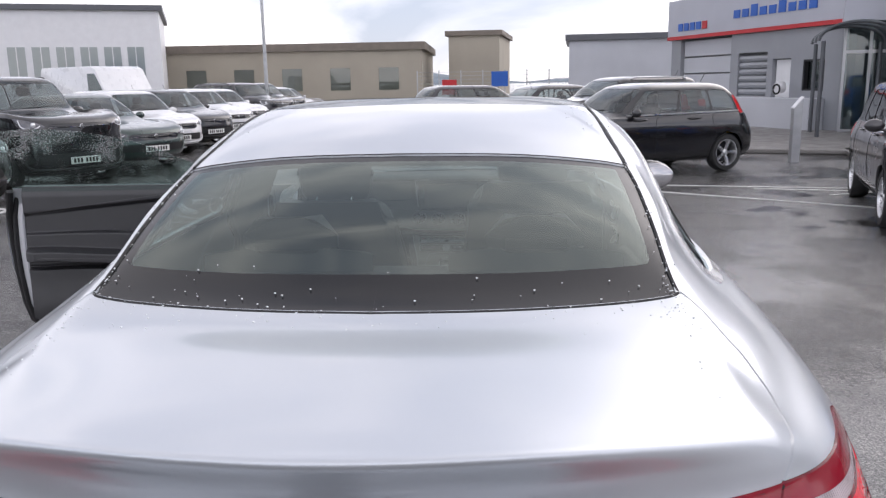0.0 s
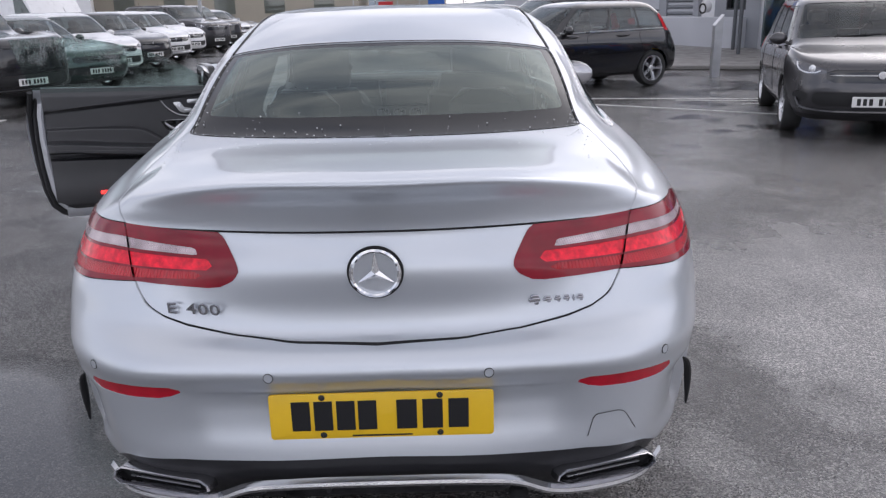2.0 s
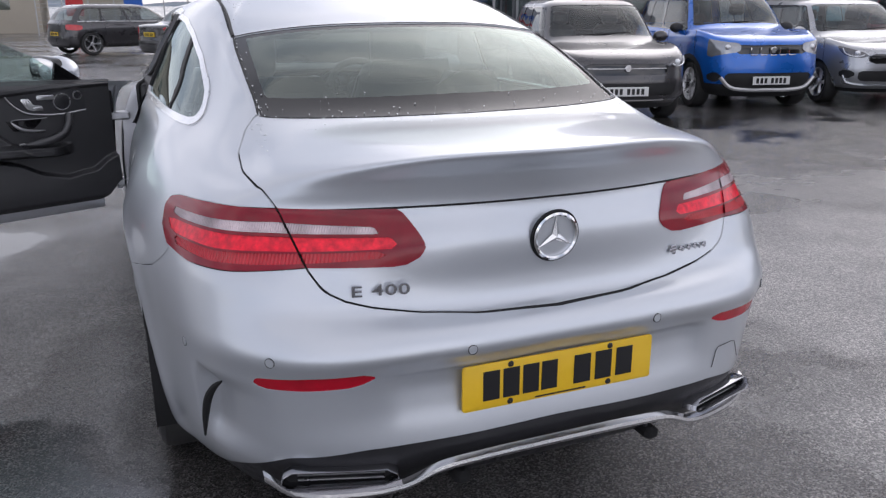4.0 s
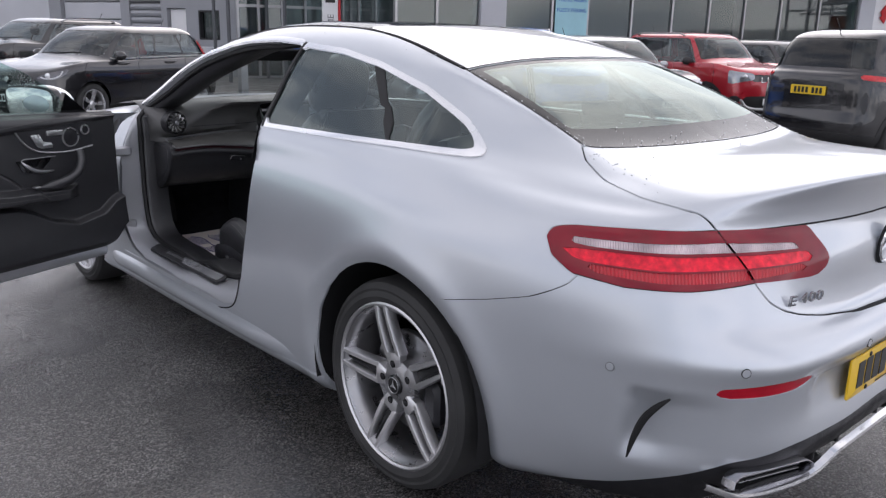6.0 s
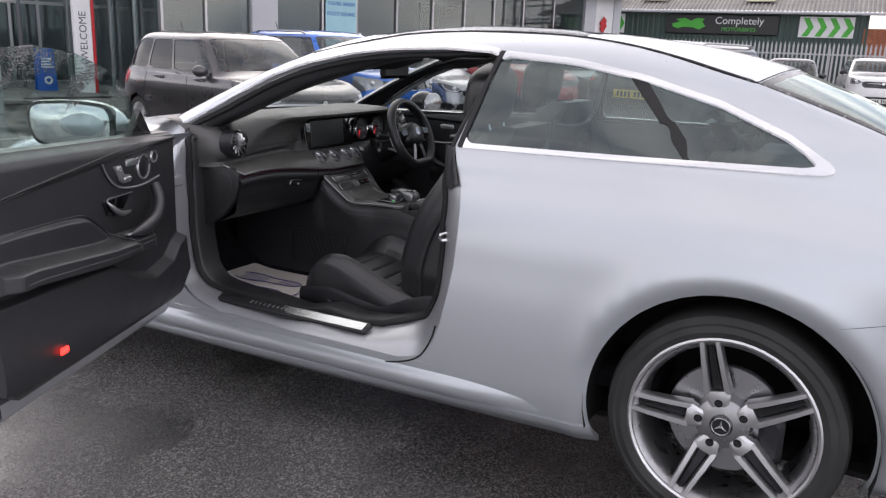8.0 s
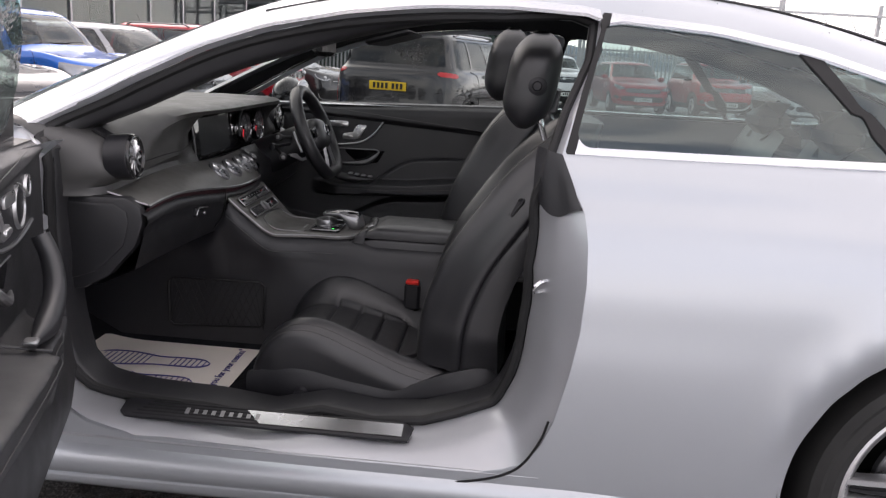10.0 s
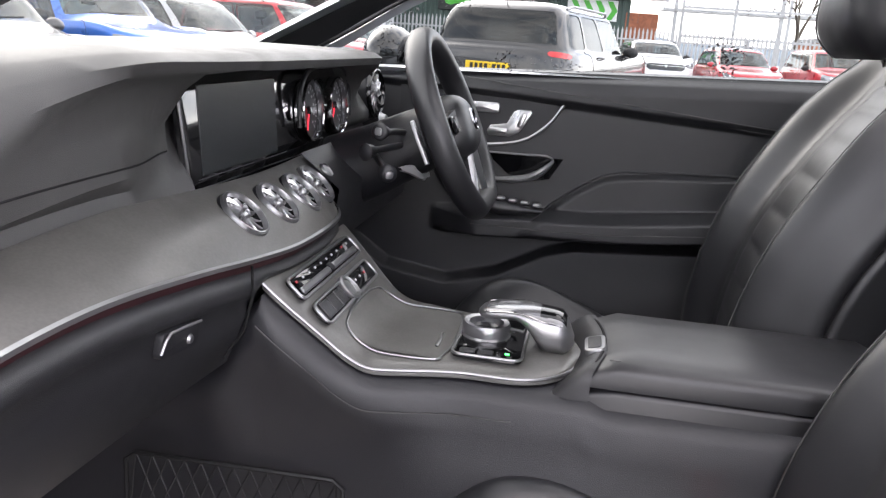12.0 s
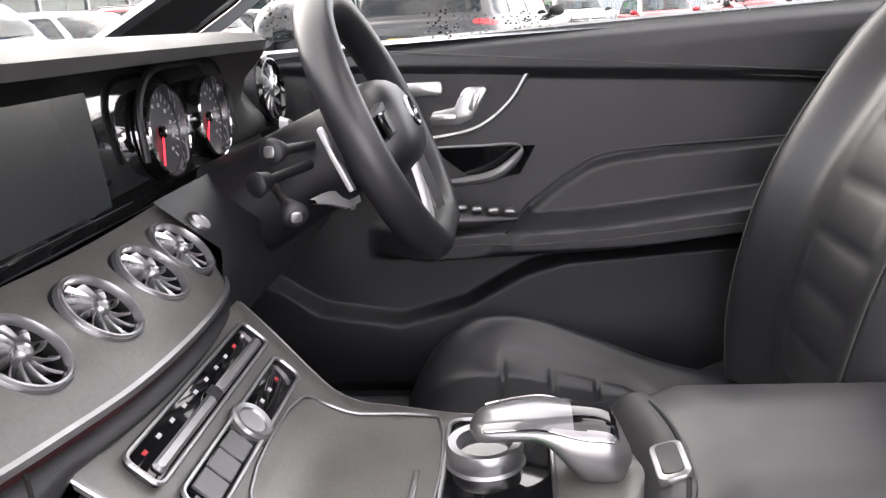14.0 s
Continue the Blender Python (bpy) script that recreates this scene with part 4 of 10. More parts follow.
def road_wheel(parent, pose_m, tyre_r=0.345, rim_r=0.272, width=0.245, turn=103.0, name="road_wheel", fine=True):
    h = width / 2
    n = 56 if fine else 28
    s = Shape().revolve([(rim_r - 0.004, -h + 0.012), (rim_r + 0.02, -h + 0.002), (tyre_r - 0.03, -h), (tyre_r - 0.008, -h + 0.016), (tyre_r, -h + 0.04), (tyre_r, h - 0.04), (tyre_r - 0.008, h - 0.016),
                         (tyre_r - 0.026, h - 0.003), (tyre_r - 0.034, h - 0.005), (rim_r + 0.022, h + 0.002), (rim_r + 0.006, h - 0.004), (rim_r - 0.002, h - 0.014)], n, None, True)
    tyre = part(name, s, TYRE, parent, "wide low-profile tyre on an alloy wheel", 30)
    tyre.matrix_basis = pose_m
    s = Shape().revolve([(rim_r - 0.006, -h + 0.01), (rim_r - 0.03, -h + 0.03), (rim_r - 0.036, h - 0.06), (rim_r - 0.024, h - 0.022), (rim_r - 0.012, h - 0.012)], n)
    part("barrel", s, ALLOY, tyre, solid=False)
    s = Shape().revolve([(rim_r - 0.012, h - 0.022), (rim_r - 0.010, h - 0.009), (rim_r - 0.003, h - 0.004), (rim_r + 0.003, h - 0.007), (rim_r + 0.002, h - 0.02)], n, None, True)
    part("rim_lip", s, ALLOY_CUT, tyre)
    for k in range(5):
        a = radians(turn + 72 * k)
        ca, sa = math.cos(a), math.sin(a)
        rot = lambda r, t: (ca * r - sa * t, sa * r + ca * t)
        s = Shape()
        for e in (-1, 1):
            bar_between(s, rot(0.094, 0.0300 * e), rot(rim_r - 0.005, 0.0215 * e), 0.022, 0.0165, h - 0.030, h - 0.008, 0.036)
        bar_between(s, rot(0.044, 0), rot(0.104, 0), 0.040, 0.078, h - 0.034, h - 0.030, 0.034)
        slot = Shape()
        bar_between(slot, rot(0.108, 0), rot(rim_r - 0.010, 0), 0.036, 0.020, h - 0.046, h - 0.026, 0.016)
        bar_between(slot, rot(0.135, 0), rot(rim_r - 0.020, 0), 0.010, 0.005, h - 0.040, h - 0.022, 0.010)
        part("spoke_slot", slot, SLOT_GREY, tyre, "dull grey slot floor", 30)
        part("spoke", s, ALLOY_CUT, tyre, "twin alloy spoke with a slot", 30)
    s = Shape().revolve([(0.002, h - 0.030), (0.055, h - 0.030), (0.078, h - 0.042), (0.085, h - 0.07), (0.085, h - 0.10), (0.002, h - 0.10)], 30)
    hub = part("hub", s, ALLOY, tyre)
    s = Shape().revolve([(0.001, h - 0.018), (0.028, h - 0.018), (0.033, h - 0.022), (0.034, h - 0.034)], 28)
    part("centre_cap", s, GLOSS, hub, "black centre cap with a silver star")
    s = Shape()
    s.revolve([(0.024, h - 0.0175), (0.026, h - 0.016), (0.028, h - 0.0175)], 28)
    for k in range(3):
        a = radians(90 + 120 * k)
        s.add([(0.021 * math.cos(a), 0.021 * math.sin(a), h - 0.0165), (0.005 * math.cos(a + 1.05), 0.005 * math.sin(a + 1.05), h - 0.0165), (0, 0, h - 0.014), (0.005 * math.cos(a - 1.05), 0.005 * math.sin(a - 1.05), h - 0.0165)], [(0, 1, 2), (0, 2, 3)])
    part("cap_star", s, SATIN, hub, solid=False)
    for k in range(5):
        a = radians(turn + 72 * k)
        m = Matrix.Translation((0.068 * math.cos(a), 0.068 * math.sin(a), h - 0.046))
        part("bolt_recess", Shape().revolve([(0.001, 0.0185), (0.012, 0.0185), (0.013, 0.012)], 16, m), GAP, hub, solid=False)
        part("wheel_bolt", Shape().revolve([(0.001, 0.022), (0.007, 0.022), (0.0085, 0.018), (0.0085, 0.0), (0.012, 0.0)], 6, m), PLASTIC, hub, solid=False)
    s = Shape().revolve([(0.08, -0.008), (0.165, -0.008), (0.168, -0.012), (0.168, -0.03), (0.08, -0.03)], 40, Matrix.Translation((0, 0, h - 0.075)))
    part("brake_disc", s, ALLOY, tyre, "dull steel brake disc", solid=False)
    s = Shape().box((0.135, -0.03, h - 0.085), (0.07, 0.15, 0.06), 0.015)
    part("brake_caliper", s, PLASTIC, tyre)
    return tyre


for yy, tn in ((REAR_AXLE, 103), (FRONT_AXLE, 80)):
    for sd in (-1, 1):
        road_wheel(coupe, wheel_pose(sd * 0.785, yy, 0.345, sd), turn=tn, fine=sd < 0)
        s = Shape()
        rows = []
        for k in range(25):
            a = math.pi * (k / 24) * 1.16 - 0.08 * math.pi
            rows.append([(sd * x, yy + 0.415 * math.cos(a), 0.347 + 0.415 * math.sin(a)) for x in (0.915, 0.86, 0.50)])
        s.grid(rows)
        s.add([(sd * 0.5, yy + 0.415 * math.cos(math.pi * 2 * k / 24), max(0.347 + 0.415 * math.sin(math.pi * 2 * k / 24), 0.17)) for k in range(24)], [tuple(range(24))])
        part("wheel_well", s, GAP, coupe, "black wheel-arch liner", solid=False)

s = Shape().box((0, 2.45, 0.20), (1.34, 3.9, 0.05), 0.02)
part("underbody", s, GAP, coupe)

# number plate: yellow, its characters as plain bars
s = Shape().prism(rounded(0.52, 0.115, 0.008), 0, 0.006, 0.002)
YELLOW = material("plate_yellow", (0.80, 0.50, 0.012), 0.35, coat=0.3, vary=0.04, vary_scale=12)
INK = material("plate_black", (0.01, 0.01, 0.012), 0.4)
BADGE = material("badge_chrome", (0.42, 0.42, 0.45), 0.12, 1.0, rough_vary=0.03)
plate = part("number_plate", s, YELLOW, coupe, "yellow rear number plate")
plate.matrix_basis = Matrix.Translation((0.003, -0.013, 0.573)) @ pose(0, 0, 0, 90, 0, 0)
for k, bx in enumerate((-0.187, -0.135, -0.083, -0.033, 0.058, 0.118, 0.178)):
    c = part("character_bar", Shape().box((bx, 0.002, 0.0072), (0.043 if k < 4 else 0.047, 0.075, 0.0016), 0.0006), INK, plate)
for bx in (-0.137, 0.135):
    for by in (-0.048, 0.048):
        part("plate_screw", Shape().revolve([(0.0005, 0.010), (0.006, 0.009), (0.008, 0.006)], 10, Matrix.Translation((bx, by, 0))), INK, plate, solid=False)
part("dealer_line", Shape().box((0.0, -0.0505, 0.0066), (0.14, 0.004, 0.0008)), INK, plate)


def rear_y(x, z):
    """The tail surface's y at a place seen from behind."""
    d = np.hypot(GRID[..., 0] - abs(x), GRID[..., 2] - z) + (GRID[..., 1] > 0.5) * 9
    k = np.argsort(d.ravel())[:5]
    w = 1 / (d.ravel()[k] + 1e-4) ** 2
    return float((GRID[..., 1].ravel()[k] * w).sum() / w.sum())


# round three-pointed emblem
s = Shape()
R = 0.056
s.revolve([(R - 0.006, 0), (R - 0.006, 0.008), (R - 0.002, 0.011), (R + 0.003, 0.008), (R + 0.003, 0)], 48, None, True)
emblem = part("emblem_ring", s, CHROME, coupe, "round chrome emblem")
emblem.matrix_basis = Matrix.Translation((0.0, rear_y(0, .905) - 0.002, 0.905)) @ pose(0, 0, 0, 94, 0, 0)
s = Shape()
for k in range(3):
    a = radians(90 + 120 * k)
    s.add([(R * 0.93 * math.cos(a), R * 0.93 * math.sin(a), 0.004), (0.0105 * math.cos(a + 1.05), 0.0105 * math.sin(a + 1.05), 0.004), (0, 0, 0.012), (0.0105 * math.cos(a - 1.05), 0.0105 * math.sin(a - 1.05), 0.004)], [(0, 2, 1), (0, 3, 2)])
part("emblem_star", s, CHROME, emblem, solid=False, angle=10)
part("emblem_back", Shape().revolve([(0.001, 0.001), (R - 0.005, 0.001)], 40), PAINT, emblem, solid=False)
part("emblem_shadow_ring", Shape().revolve([(R + 0.0005, 0), (R + 0.0055, 0.006), (R + 0.0085, 0.0)], 48), GAP, emblem, solid=False)
# raised badges: the engine size in letters, the other mark as plain bars
def badge_letters(text, x, z, size, yaw):
    cu = bpy.data.curves.new("badge", "FONT")
    cu.body, cu.size, cu.extrude, cu.bevel_depth, cu.offset, cu.space_character = text, size, 0.0022, 0.0003, 0.0002, 1.10
    tmp = bpy.data.objects.new("badge", cu)
    me = bpy.data.meshes.new_from_object(tmp)
    bpy.data.objects.remove(tmp)
    me.materials.clear()
    me.materials.append(BADGE)
    ob = part("model_badge", me, None, coupe, "raised chrome badge lettering")
    ob.matrix_basis = Matrix.Translation((x, rear_y(x, z) - 0.004, z)) @ pose(0, 0, 0, 95, 0, yaw) @ Matrix.Scale(1.45, 4, (1, 0, 0))


badge_letters("E", -0.490, 0.808, 0.037, -15)
badge_letters("400", -0.443, 0.808, 0.037, -13)
x = 0.350
for k, w in enumerate((0.028, 0.022, 0.017, 0.016, 0.006, 0.017)):
    hgt = 0.026 if k == 0 else 0.017
    b = part("model_badge", Shape().box((0, 0, 0), (w, hgt * 0.36, 0.005), 0.0015).box((0, hgt * 0.34, 0), (w * 0.7, hgt * 0.3, 0.005), 0.0015).box((w * 0.2, -hgt * 0.3, 0), (w * 0.4, hgt * 0.34, 0.005), 0.0015), BADGE, coupe, "chrome badge bar")
    xc = x + w / 2
    b.matrix_basis = Matrix.Translation((xc, rear_y(xc, .815) - 0.002, 0.819)) @ pose(0, 0, 0, 93, 0, 14)
    x += w + 0.005
# parking sensors
for x, y, z, yaw in ((-.245, -.0485, .688, 4), (.25, -.0485, .688, -4), (-.677, .061, .685, 38.5), (.677, .061, .685, -38.5), (-.832, .331, .655, 75.6), (.832, .331, .655, -75.6)):
    q = Vector((-math.sin(radians(yaw)), -math.cos(radians(yaw)), 0))
    m = Matrix.Translation(Vector((x, y, z)) + q * 0.0) @ pose(0, 0, 0, 90, 0, -yaw)
    part("parking_sensor", Shape().revolve([(0.0005, 0.0015), (0.0098, 0.0015), (0.0105, 0.0)], 20), PAINT, coupe, "round parking sensor", solid=False).matrix_basis = m
    part("sensor_ring", Shape().revolve([(0.0105, 0.0012), (0.0116, 0.0014), (0.0118, -0.004)], 20), GAP, coupe, solid=False).matrix_basis = m
# towing-eye cover outline
pts = [(0.49 + a, rear_y(0.49 + a, 0.5 + b) - 0.001, 0.485 + b) for a, b in ((0, 0), (.012, .045), (.02, .055), (.035, .058), (.075, .058), (.09, .053), (.10, .04), (.125, -.005))]
part("towing_cover_gap", Shape().tube(pts, 0.0009, 5), PLASTIC, coupe)
# exhaust finishers and the bright diffuser strip
for sd in (-1, 1):
    ang = 18
    m = Matrix.Translation((sd * 0.54, 0.026, 0.388)) @ pose(0, 0, 0, 84, 0, sd * ang)
    out = [(-.135, -.012), (-.118, -.027), (.10, -.022), (.132, -.004), (.128, .012), (.105, .027), (-.11, .027), (-.13, .012)]
    out = [(sd * -p * 1.02, q * 0.86) for p, q in out]
    out = out if sd < 0 else out[::-1]
    outer, inner = [Vector((p, q)) for p, q in out], [Vector((p, q)) for p, q in inset(out, 0.006)]
    rows = [[(p.x, p.y, z) for p in ringp] for ringp, z in ((outer, -0.03), (outer, 0.006), ([a.lerp(b, 0.5) for a, b in zip(outer, inner)], 0.011), (inner, 0.006), (inner, -0.03))]
    e = part("exhaust_finisher", Shape().grid(rows, False, True), DARK_CHROME, coupe, "chrome exhaust finisher", solid=False)
    e.matrix_basis = m
    part("exhaust_inside", Shape().add([(p.x, p.y, -0.025) for p in inner], [tuple(range(8))]), GAP, e, solid=False)
    for q in (-.006, .006):
        part("finisher_rib", Shape().box((0, q, -0.012), (0.2, 0.003, 0.008), 0.001), ALLOY, e)
strip = curve_through([(-.70, .12, .372), (-.64, .062, .348), (-.5, .008, .345), (-.40, -.022, .362), (-.32, -.036, .395), (-.22, -.042, .405), (0, -.044, .408),
                       (.22, -.042, .405), (.32, -.036, .395), (.40, -.022, .362), (.5, .008, .345), (.64, .062, .348), (.70, .12, .372)], 6)
part("diffuser_strip", Shape().grid([[(p.x, p.y + 0.012, p.z + 0.013), (p.x, p.y - 0.004, p.z + 0.008), (p.x, p.y - 0.006, p.z), (p.x, p.y - 0.001, p.z - 0.009), (p.x, p.y + 0.012, p.z - 0.012)] for p in strip], False, False), CHROME, coupe, "bright strip across the diffuser", solid=False)
for x in (-.30, -.14, 0.14, .30):
    part("diffuser_fin", Shape().box((x, 0.085, 0.358), (0.012, 0.12, 0.040), 0.003), PLASTIC, coupe)
# dark line laid along the lip's crease to stand for its shade
lip_line = [on_body(2.25 * (1 - k / 12), 10.05 - 0.05 * (1 - k / 12), 0.0008, -1) for k in range(13)] + [on_body(2.25 * k / 12, 10.05 - 0.05 * k / 12, 0.0008, 1) for k in range(1, 13)]
part("lip_joint", Shape().tube(lip_line, 0.0026, 5), GAP, coupe, "dark line standing for the crease shade under the boot lid lip")
for tx in (-.23, .33):
    part("tow_eye", Shape().box((tx, .07, .305), (.045, .08, .035), .01), GAP, coupe)
# dark roof joints and bright rails
for sd in (-1, 1):
    pts = [on_body(u, v, -0.001, sd) for u, v in ((3.02, 17.05), (3.5, 17.35), (4.3, 17.62), (5.4, 17.85), (6.4, 17.97), (7.4, 18), (8.5, 18), (9.6, 17.9), (10.6, 17.6), (11.4, 17.05))]
    part("roof_joint", Shape().tube(curve_through(pts, 5), 0.0055, 6), RUBBER, coupe, "black roof joint")
    pts = [on_body(3.02, 15 + k / 6, -0.002, sd) for k in range(13)]
    part("window_seal", Shape().tube(pts, 0.004, 5), RUBBER, coupe)
for v in (14.98, 17.02):
    pts = [on_body(abs(u) , v, -0.002, -1 if u < 0 else 1) for u in [k / 4 for k in range(-12, 13)]]
    part("window_seal", Shape().tube(pts, 0.004, 5), RUBBER, coupe)
# off-side mirror, housing and glass coloured dark for the reflection they show
s = Shape().ball((0.98, 3.18, 1.07), (0.12, 0.07, 0.075), 16)
part("offside_mirror", s, GLOSS, coupe, "wet door mirror with its dark reflection put into the colour")
part("mirror_glass", Shape().ball((0.985, 3.118, 1.072), (0.108, 0.022, 0.066), 16), DARK_CHROME, coupe)
part("mirror_foot", Shape().box((0.86, 3.2, 1.03), (0.12, 0.05, 0.03), 0.01), GLOSS, coupe)

# shelf behind the rear seats and the rear bench, seen dimly through the glass
part("parcel_shelf", Shape().box((0, 1.02, 1.03), (1.16, 0.58, 0.03), 0.01), SOFT, coupe)
s = Shape()
for sd in (-1, 1):
    s.grid([[(sd * 0.33 + dx * 0.27 * (1 - 0.15 * abs(dx) ** 3), y, z + 0.02 * (1 - dx * dx)) for dx in (-1, -.8, -.4, 0, .4, .8, 1)] for y, z in ((1.95, .50), (1.97, .58), (1.9, .61), (1.6, .58), (1.5, .63), (1.42, .8), (1.33, 1.0), (1.29, 1.08), (1.24, 1.09), (1.22, 1.0))])
part("rear_bench", s, LEATHER, coupe, "black leather rear bench", solid=False)
for sd in (-1, 1):
    part("rear_headrest", Shape().box((sd * 0.33, 1.28, 1.12), (0.26, 0.11, 0.13), 0.05), LEATHER, coupe)


# projecting sill ledges under the doors
for sd in (-1, 1):
    rows = []
    for k in range(41):
        y = 1.53 + 2.04 * k / 40
        e = min(1.0, (y - 1.53) / 0.45, (3.57 - y) / 0.2)
        e = max(e, 0.0)
        rows.append([(sd * (0.893 + 0.012 * e), y, 0.318), (sd * (0.897 + 0.022 * e), y, 0.305), (sd * (0.897 + 0.032 * e), y, 0.290), (sd * (0.897 + 0.034 * e), y, 0.262), (sd * (0.893 + 0.026 * e), y, 0.238), (sd * 0.885, y, 0.212)])
    part("sill_ledge", Shape().grid(rows), PAINT, coupe, "silver sill ledge under the door", 50, sd > 0, False)
    part("sill_crease", Shape().tube([(sd * 0.9125, 2.06 + 1.2 * k / 20, 0.335) for k in range(21)], 0.004, 6), PAINT_IN, coupe)


# beads of rain on the rear window's rim, the boot lid and the roof
WATER = material("rain_water", (0.8, 0.82, 0.84), 0.05, coat=1.0, spec=0.8)
random.seed(8)
beads = Shape()
for _ in range(520):
    kind = random.random()
    if kind < 0.35:
        u, v = random.uniform(0, 3.2), random.gauss(14.9, 0.25)
    elif kind < 0.6:
        u, v = random.gauss(3.0, 0.25), random.uniform(14.6, 17.2)
    elif kind < 0.66:
        u, v = random.uniform(1.8, 3.0), random.uniform(13.2, 14.6)
    else:
        u, v = random.uniform(2.5, 8.0), random.uniform(17.2, 18.6)
    r = random.choice((0.0012, 0.0015, 0.002, 0.0026))
    beads.ball(on_body(u, v, r * 0.25, random.choice((-1, 1))), (r, r, r * 0.6), 6)
tagged(part("rain_water", beads, WATER, coupe, "", 80, solid=False), "small clear beads of rain", kind="stuff")


# ---- doors: cards, jambs, the open passenger door ----
def bump(v, c, w):
    return math.exp(-((v - c) / w) ** 2)


def step(v, a, b):
    s = min(max((v - a) / (b - a), 0.0), 1.0)
    return s * s * (3 - 2 * s)


def card_in(y, z):
    """Half-width of the door card's surface: the smaller, the further it stands into the cabin."""
    crease = 0.95 + (y - 2.2) * 0.093
    c = 0.775
    c -= 0.020 * step(z, crease - 0.004, crease + 0.02) * (1 - 0.6 * step(z, 1.03, 1.075))
    c += 0.022 * step(z, 1.055, 1.078)
    ta = float(np.interp(y, [2.2, 2.6, 2.9], [0.785, 0.748, 0.738]))
    arm = step(z, ta - 0.065, ta - 0.045) * (1 - step(z, ta - 0.006, ta + 0.012)) * step(y, 2.04, 2.14) * (1 - step(y, 2.88, 3.02))
    c -= 0.088 * arm
    rise = float(np.interp(y, [2.28, 2.48, 2.57, 2.61, 2.67, 2.74, 2.80], [0.862, 0.855, 0.848, 0.838, 0.80, 0.745, 0.70]))
    c -= 0.020 * (1 - step(z, rise - 0.012, rise + 0.003)) * step(z, 0.69, 0.71) * (1 - step(y, 2.74, 2.82))
    pocket = float(np.interp(y, [2.1, 2.38, 2.66, 2.73, 2.84, 2.96, 3.11, 3.18, 3.24], [0.70, 0.69, 0.675, 0.655, 0.595, 0.565, 0.59, 0.64, 0.66]))
    c -= 0.040 * (1 - step(z, pocket - 0.016, pocket + 0.006)) * step(z, 0.38, 0.44)
    c -= 0.012 * bump(z, 0.50, 0.09)
    return c


def build_card(door, sd):
    """Inner trim of one door, in the place it has when the door is shut."""
    s = Shape()
    ny, nz = 170, 260
    rows = []
    for i in range(ny + 1):
        y = 2.10 + (3.235 - 2.10) * i / ny
        low = 0.405 + 0.10 * step(y, 3.08, 3.24) ** 2 + 0.05 * (1 - step(y, 2.10, 2.20))
        belt = 1.085 - 0.042 * (y - 2.10) / 1.135
        rows.append([(sd * card_in(y, low + (1.078 - low) * j / nz), y, low + (belt - low) * j / nz) for j in range(nz + 1)])
    s.grid(rows)
    edge = [(sd * 0.83, 2.10 + (3.235 - 2.10) * i / ny) for i in range(ny + 1)]
    s.grid([[r[0], (e[0], e[1], r[0][2])] for r, e in zip(rows, edge)])
    s.grid([[r[-1], (e[0], e[1], r[-1][2] + 0.004)] for r, e in zip(rows, edge)])
    s.grid([[p, (sd * 0.83, p[1], p[2])] for p in rows[0]])
    s.grid([[p, (sd * 0.83, p[1], p[2])] for p in rows[-1]])
    card = part("door_card", s, SOFT, door, "black padded door card", 60, solid=False)

    def at(y, z, out=0.0):
        return Vector((sd * (card_in(y, z) - out), y, z))

    for dz in (0.0, 0.012):
        part("stitching", Shape().tube([at(y / 100, 0.957 + (y / 100 - 2.2) * 0.093 + dz, 0.001) for y in range(212, 305, 3)], 0.0012, 5), DASH_TOP, card)
    part("armrest_stitching", Shape().tube([at(y / 100, float(np.interp(y / 100, [2.2, 2.6, 2.9], [0.785, 0.748, 0.738])) - 0.03, 0.001) for y in range(215, 292, 3)], 0.0012, 5), DASH_TOP, card)
    seam_y = [2.26 + 0.02 * k for k in range(26)]
    part("card_seam", Shape().tube(curve_through([at(y, float(np.interp(y, [2.28, 2.48, 2.57, 2.61, 2.67, 2.74, 2.80], [0.862, 0.855, 0.848, 0.838, 0.80, 0.745, 0.70])) + 0.001, 0.0015) for y in seam_y], 3), 0.0022, 6), TRIM_SHADED, card, "rolled seam of the card")
    # switch panel: dark wood field under the crease with a bright curved edge
    arc = curve_through([at(y, z, 0.004) for y, z in ((3.10, .895), (2.98, .882), (2.88, .886), (2.80, .903), (2.745, .945), (2.715, .99))], 6)
    top = [at(p.y, max(0.957 + (p.y - 2.2) * 0.093 - 0.006, p.z + 0.001), 0.003) for p in arc]
    part("switch_panel", Shape().grid([[a + Vector((sd * 0.002, 0, 0)), b] for a, b in zip(arc, top)]), TRIM_SHADED, card, "dark switch panel", solid=False)
    part("chrome_arc", Shape().tube(arc, 0.0042, 6), SATIN, card, "curved bright trim line")
    px = Matrix(((0, 0, -sd, 0), (1, 0, 0, 0), (0, 1, 0, 0), (0, 0, 0, 1)))

    def metal(nm, y, z, outline, h, mat, lift=0.004, rot=0.0):
        ob = part(nm, Shape().prism(outline, 0, h, min(h * 0.45, 0.003)), mat, card)
        ob.matrix_basis = Matrix.Translation(at(y, z, lift)) @ px @ pose(0, 0, 0, 0, 0, rot)
        return ob

    metal("memory_switch", 2.905, 0.972, rounded(0.085, 0.024, 0.008), 0.006, BLADE)
    seat_l = [(-0.050, -0.030), (0.0, -0.030), (0.022, -0.020), (0.05, 0.028), (0.045, 0.034), (0.014, 0.034), (0.006, 0.028), (-0.008, 0.0), (-0.046, -0.006), (-0.053, -0.018)]
    metal("seat_switch", 2.835, 0.938, [(-a, b) for a, b in seat_l][::-1], 0.007, BLADE)
    metal("seat_switch_cushion", 2.862, 0.921, rounded(0.044, 0.013, 0.006), 0.006, BLADE, 0.009)
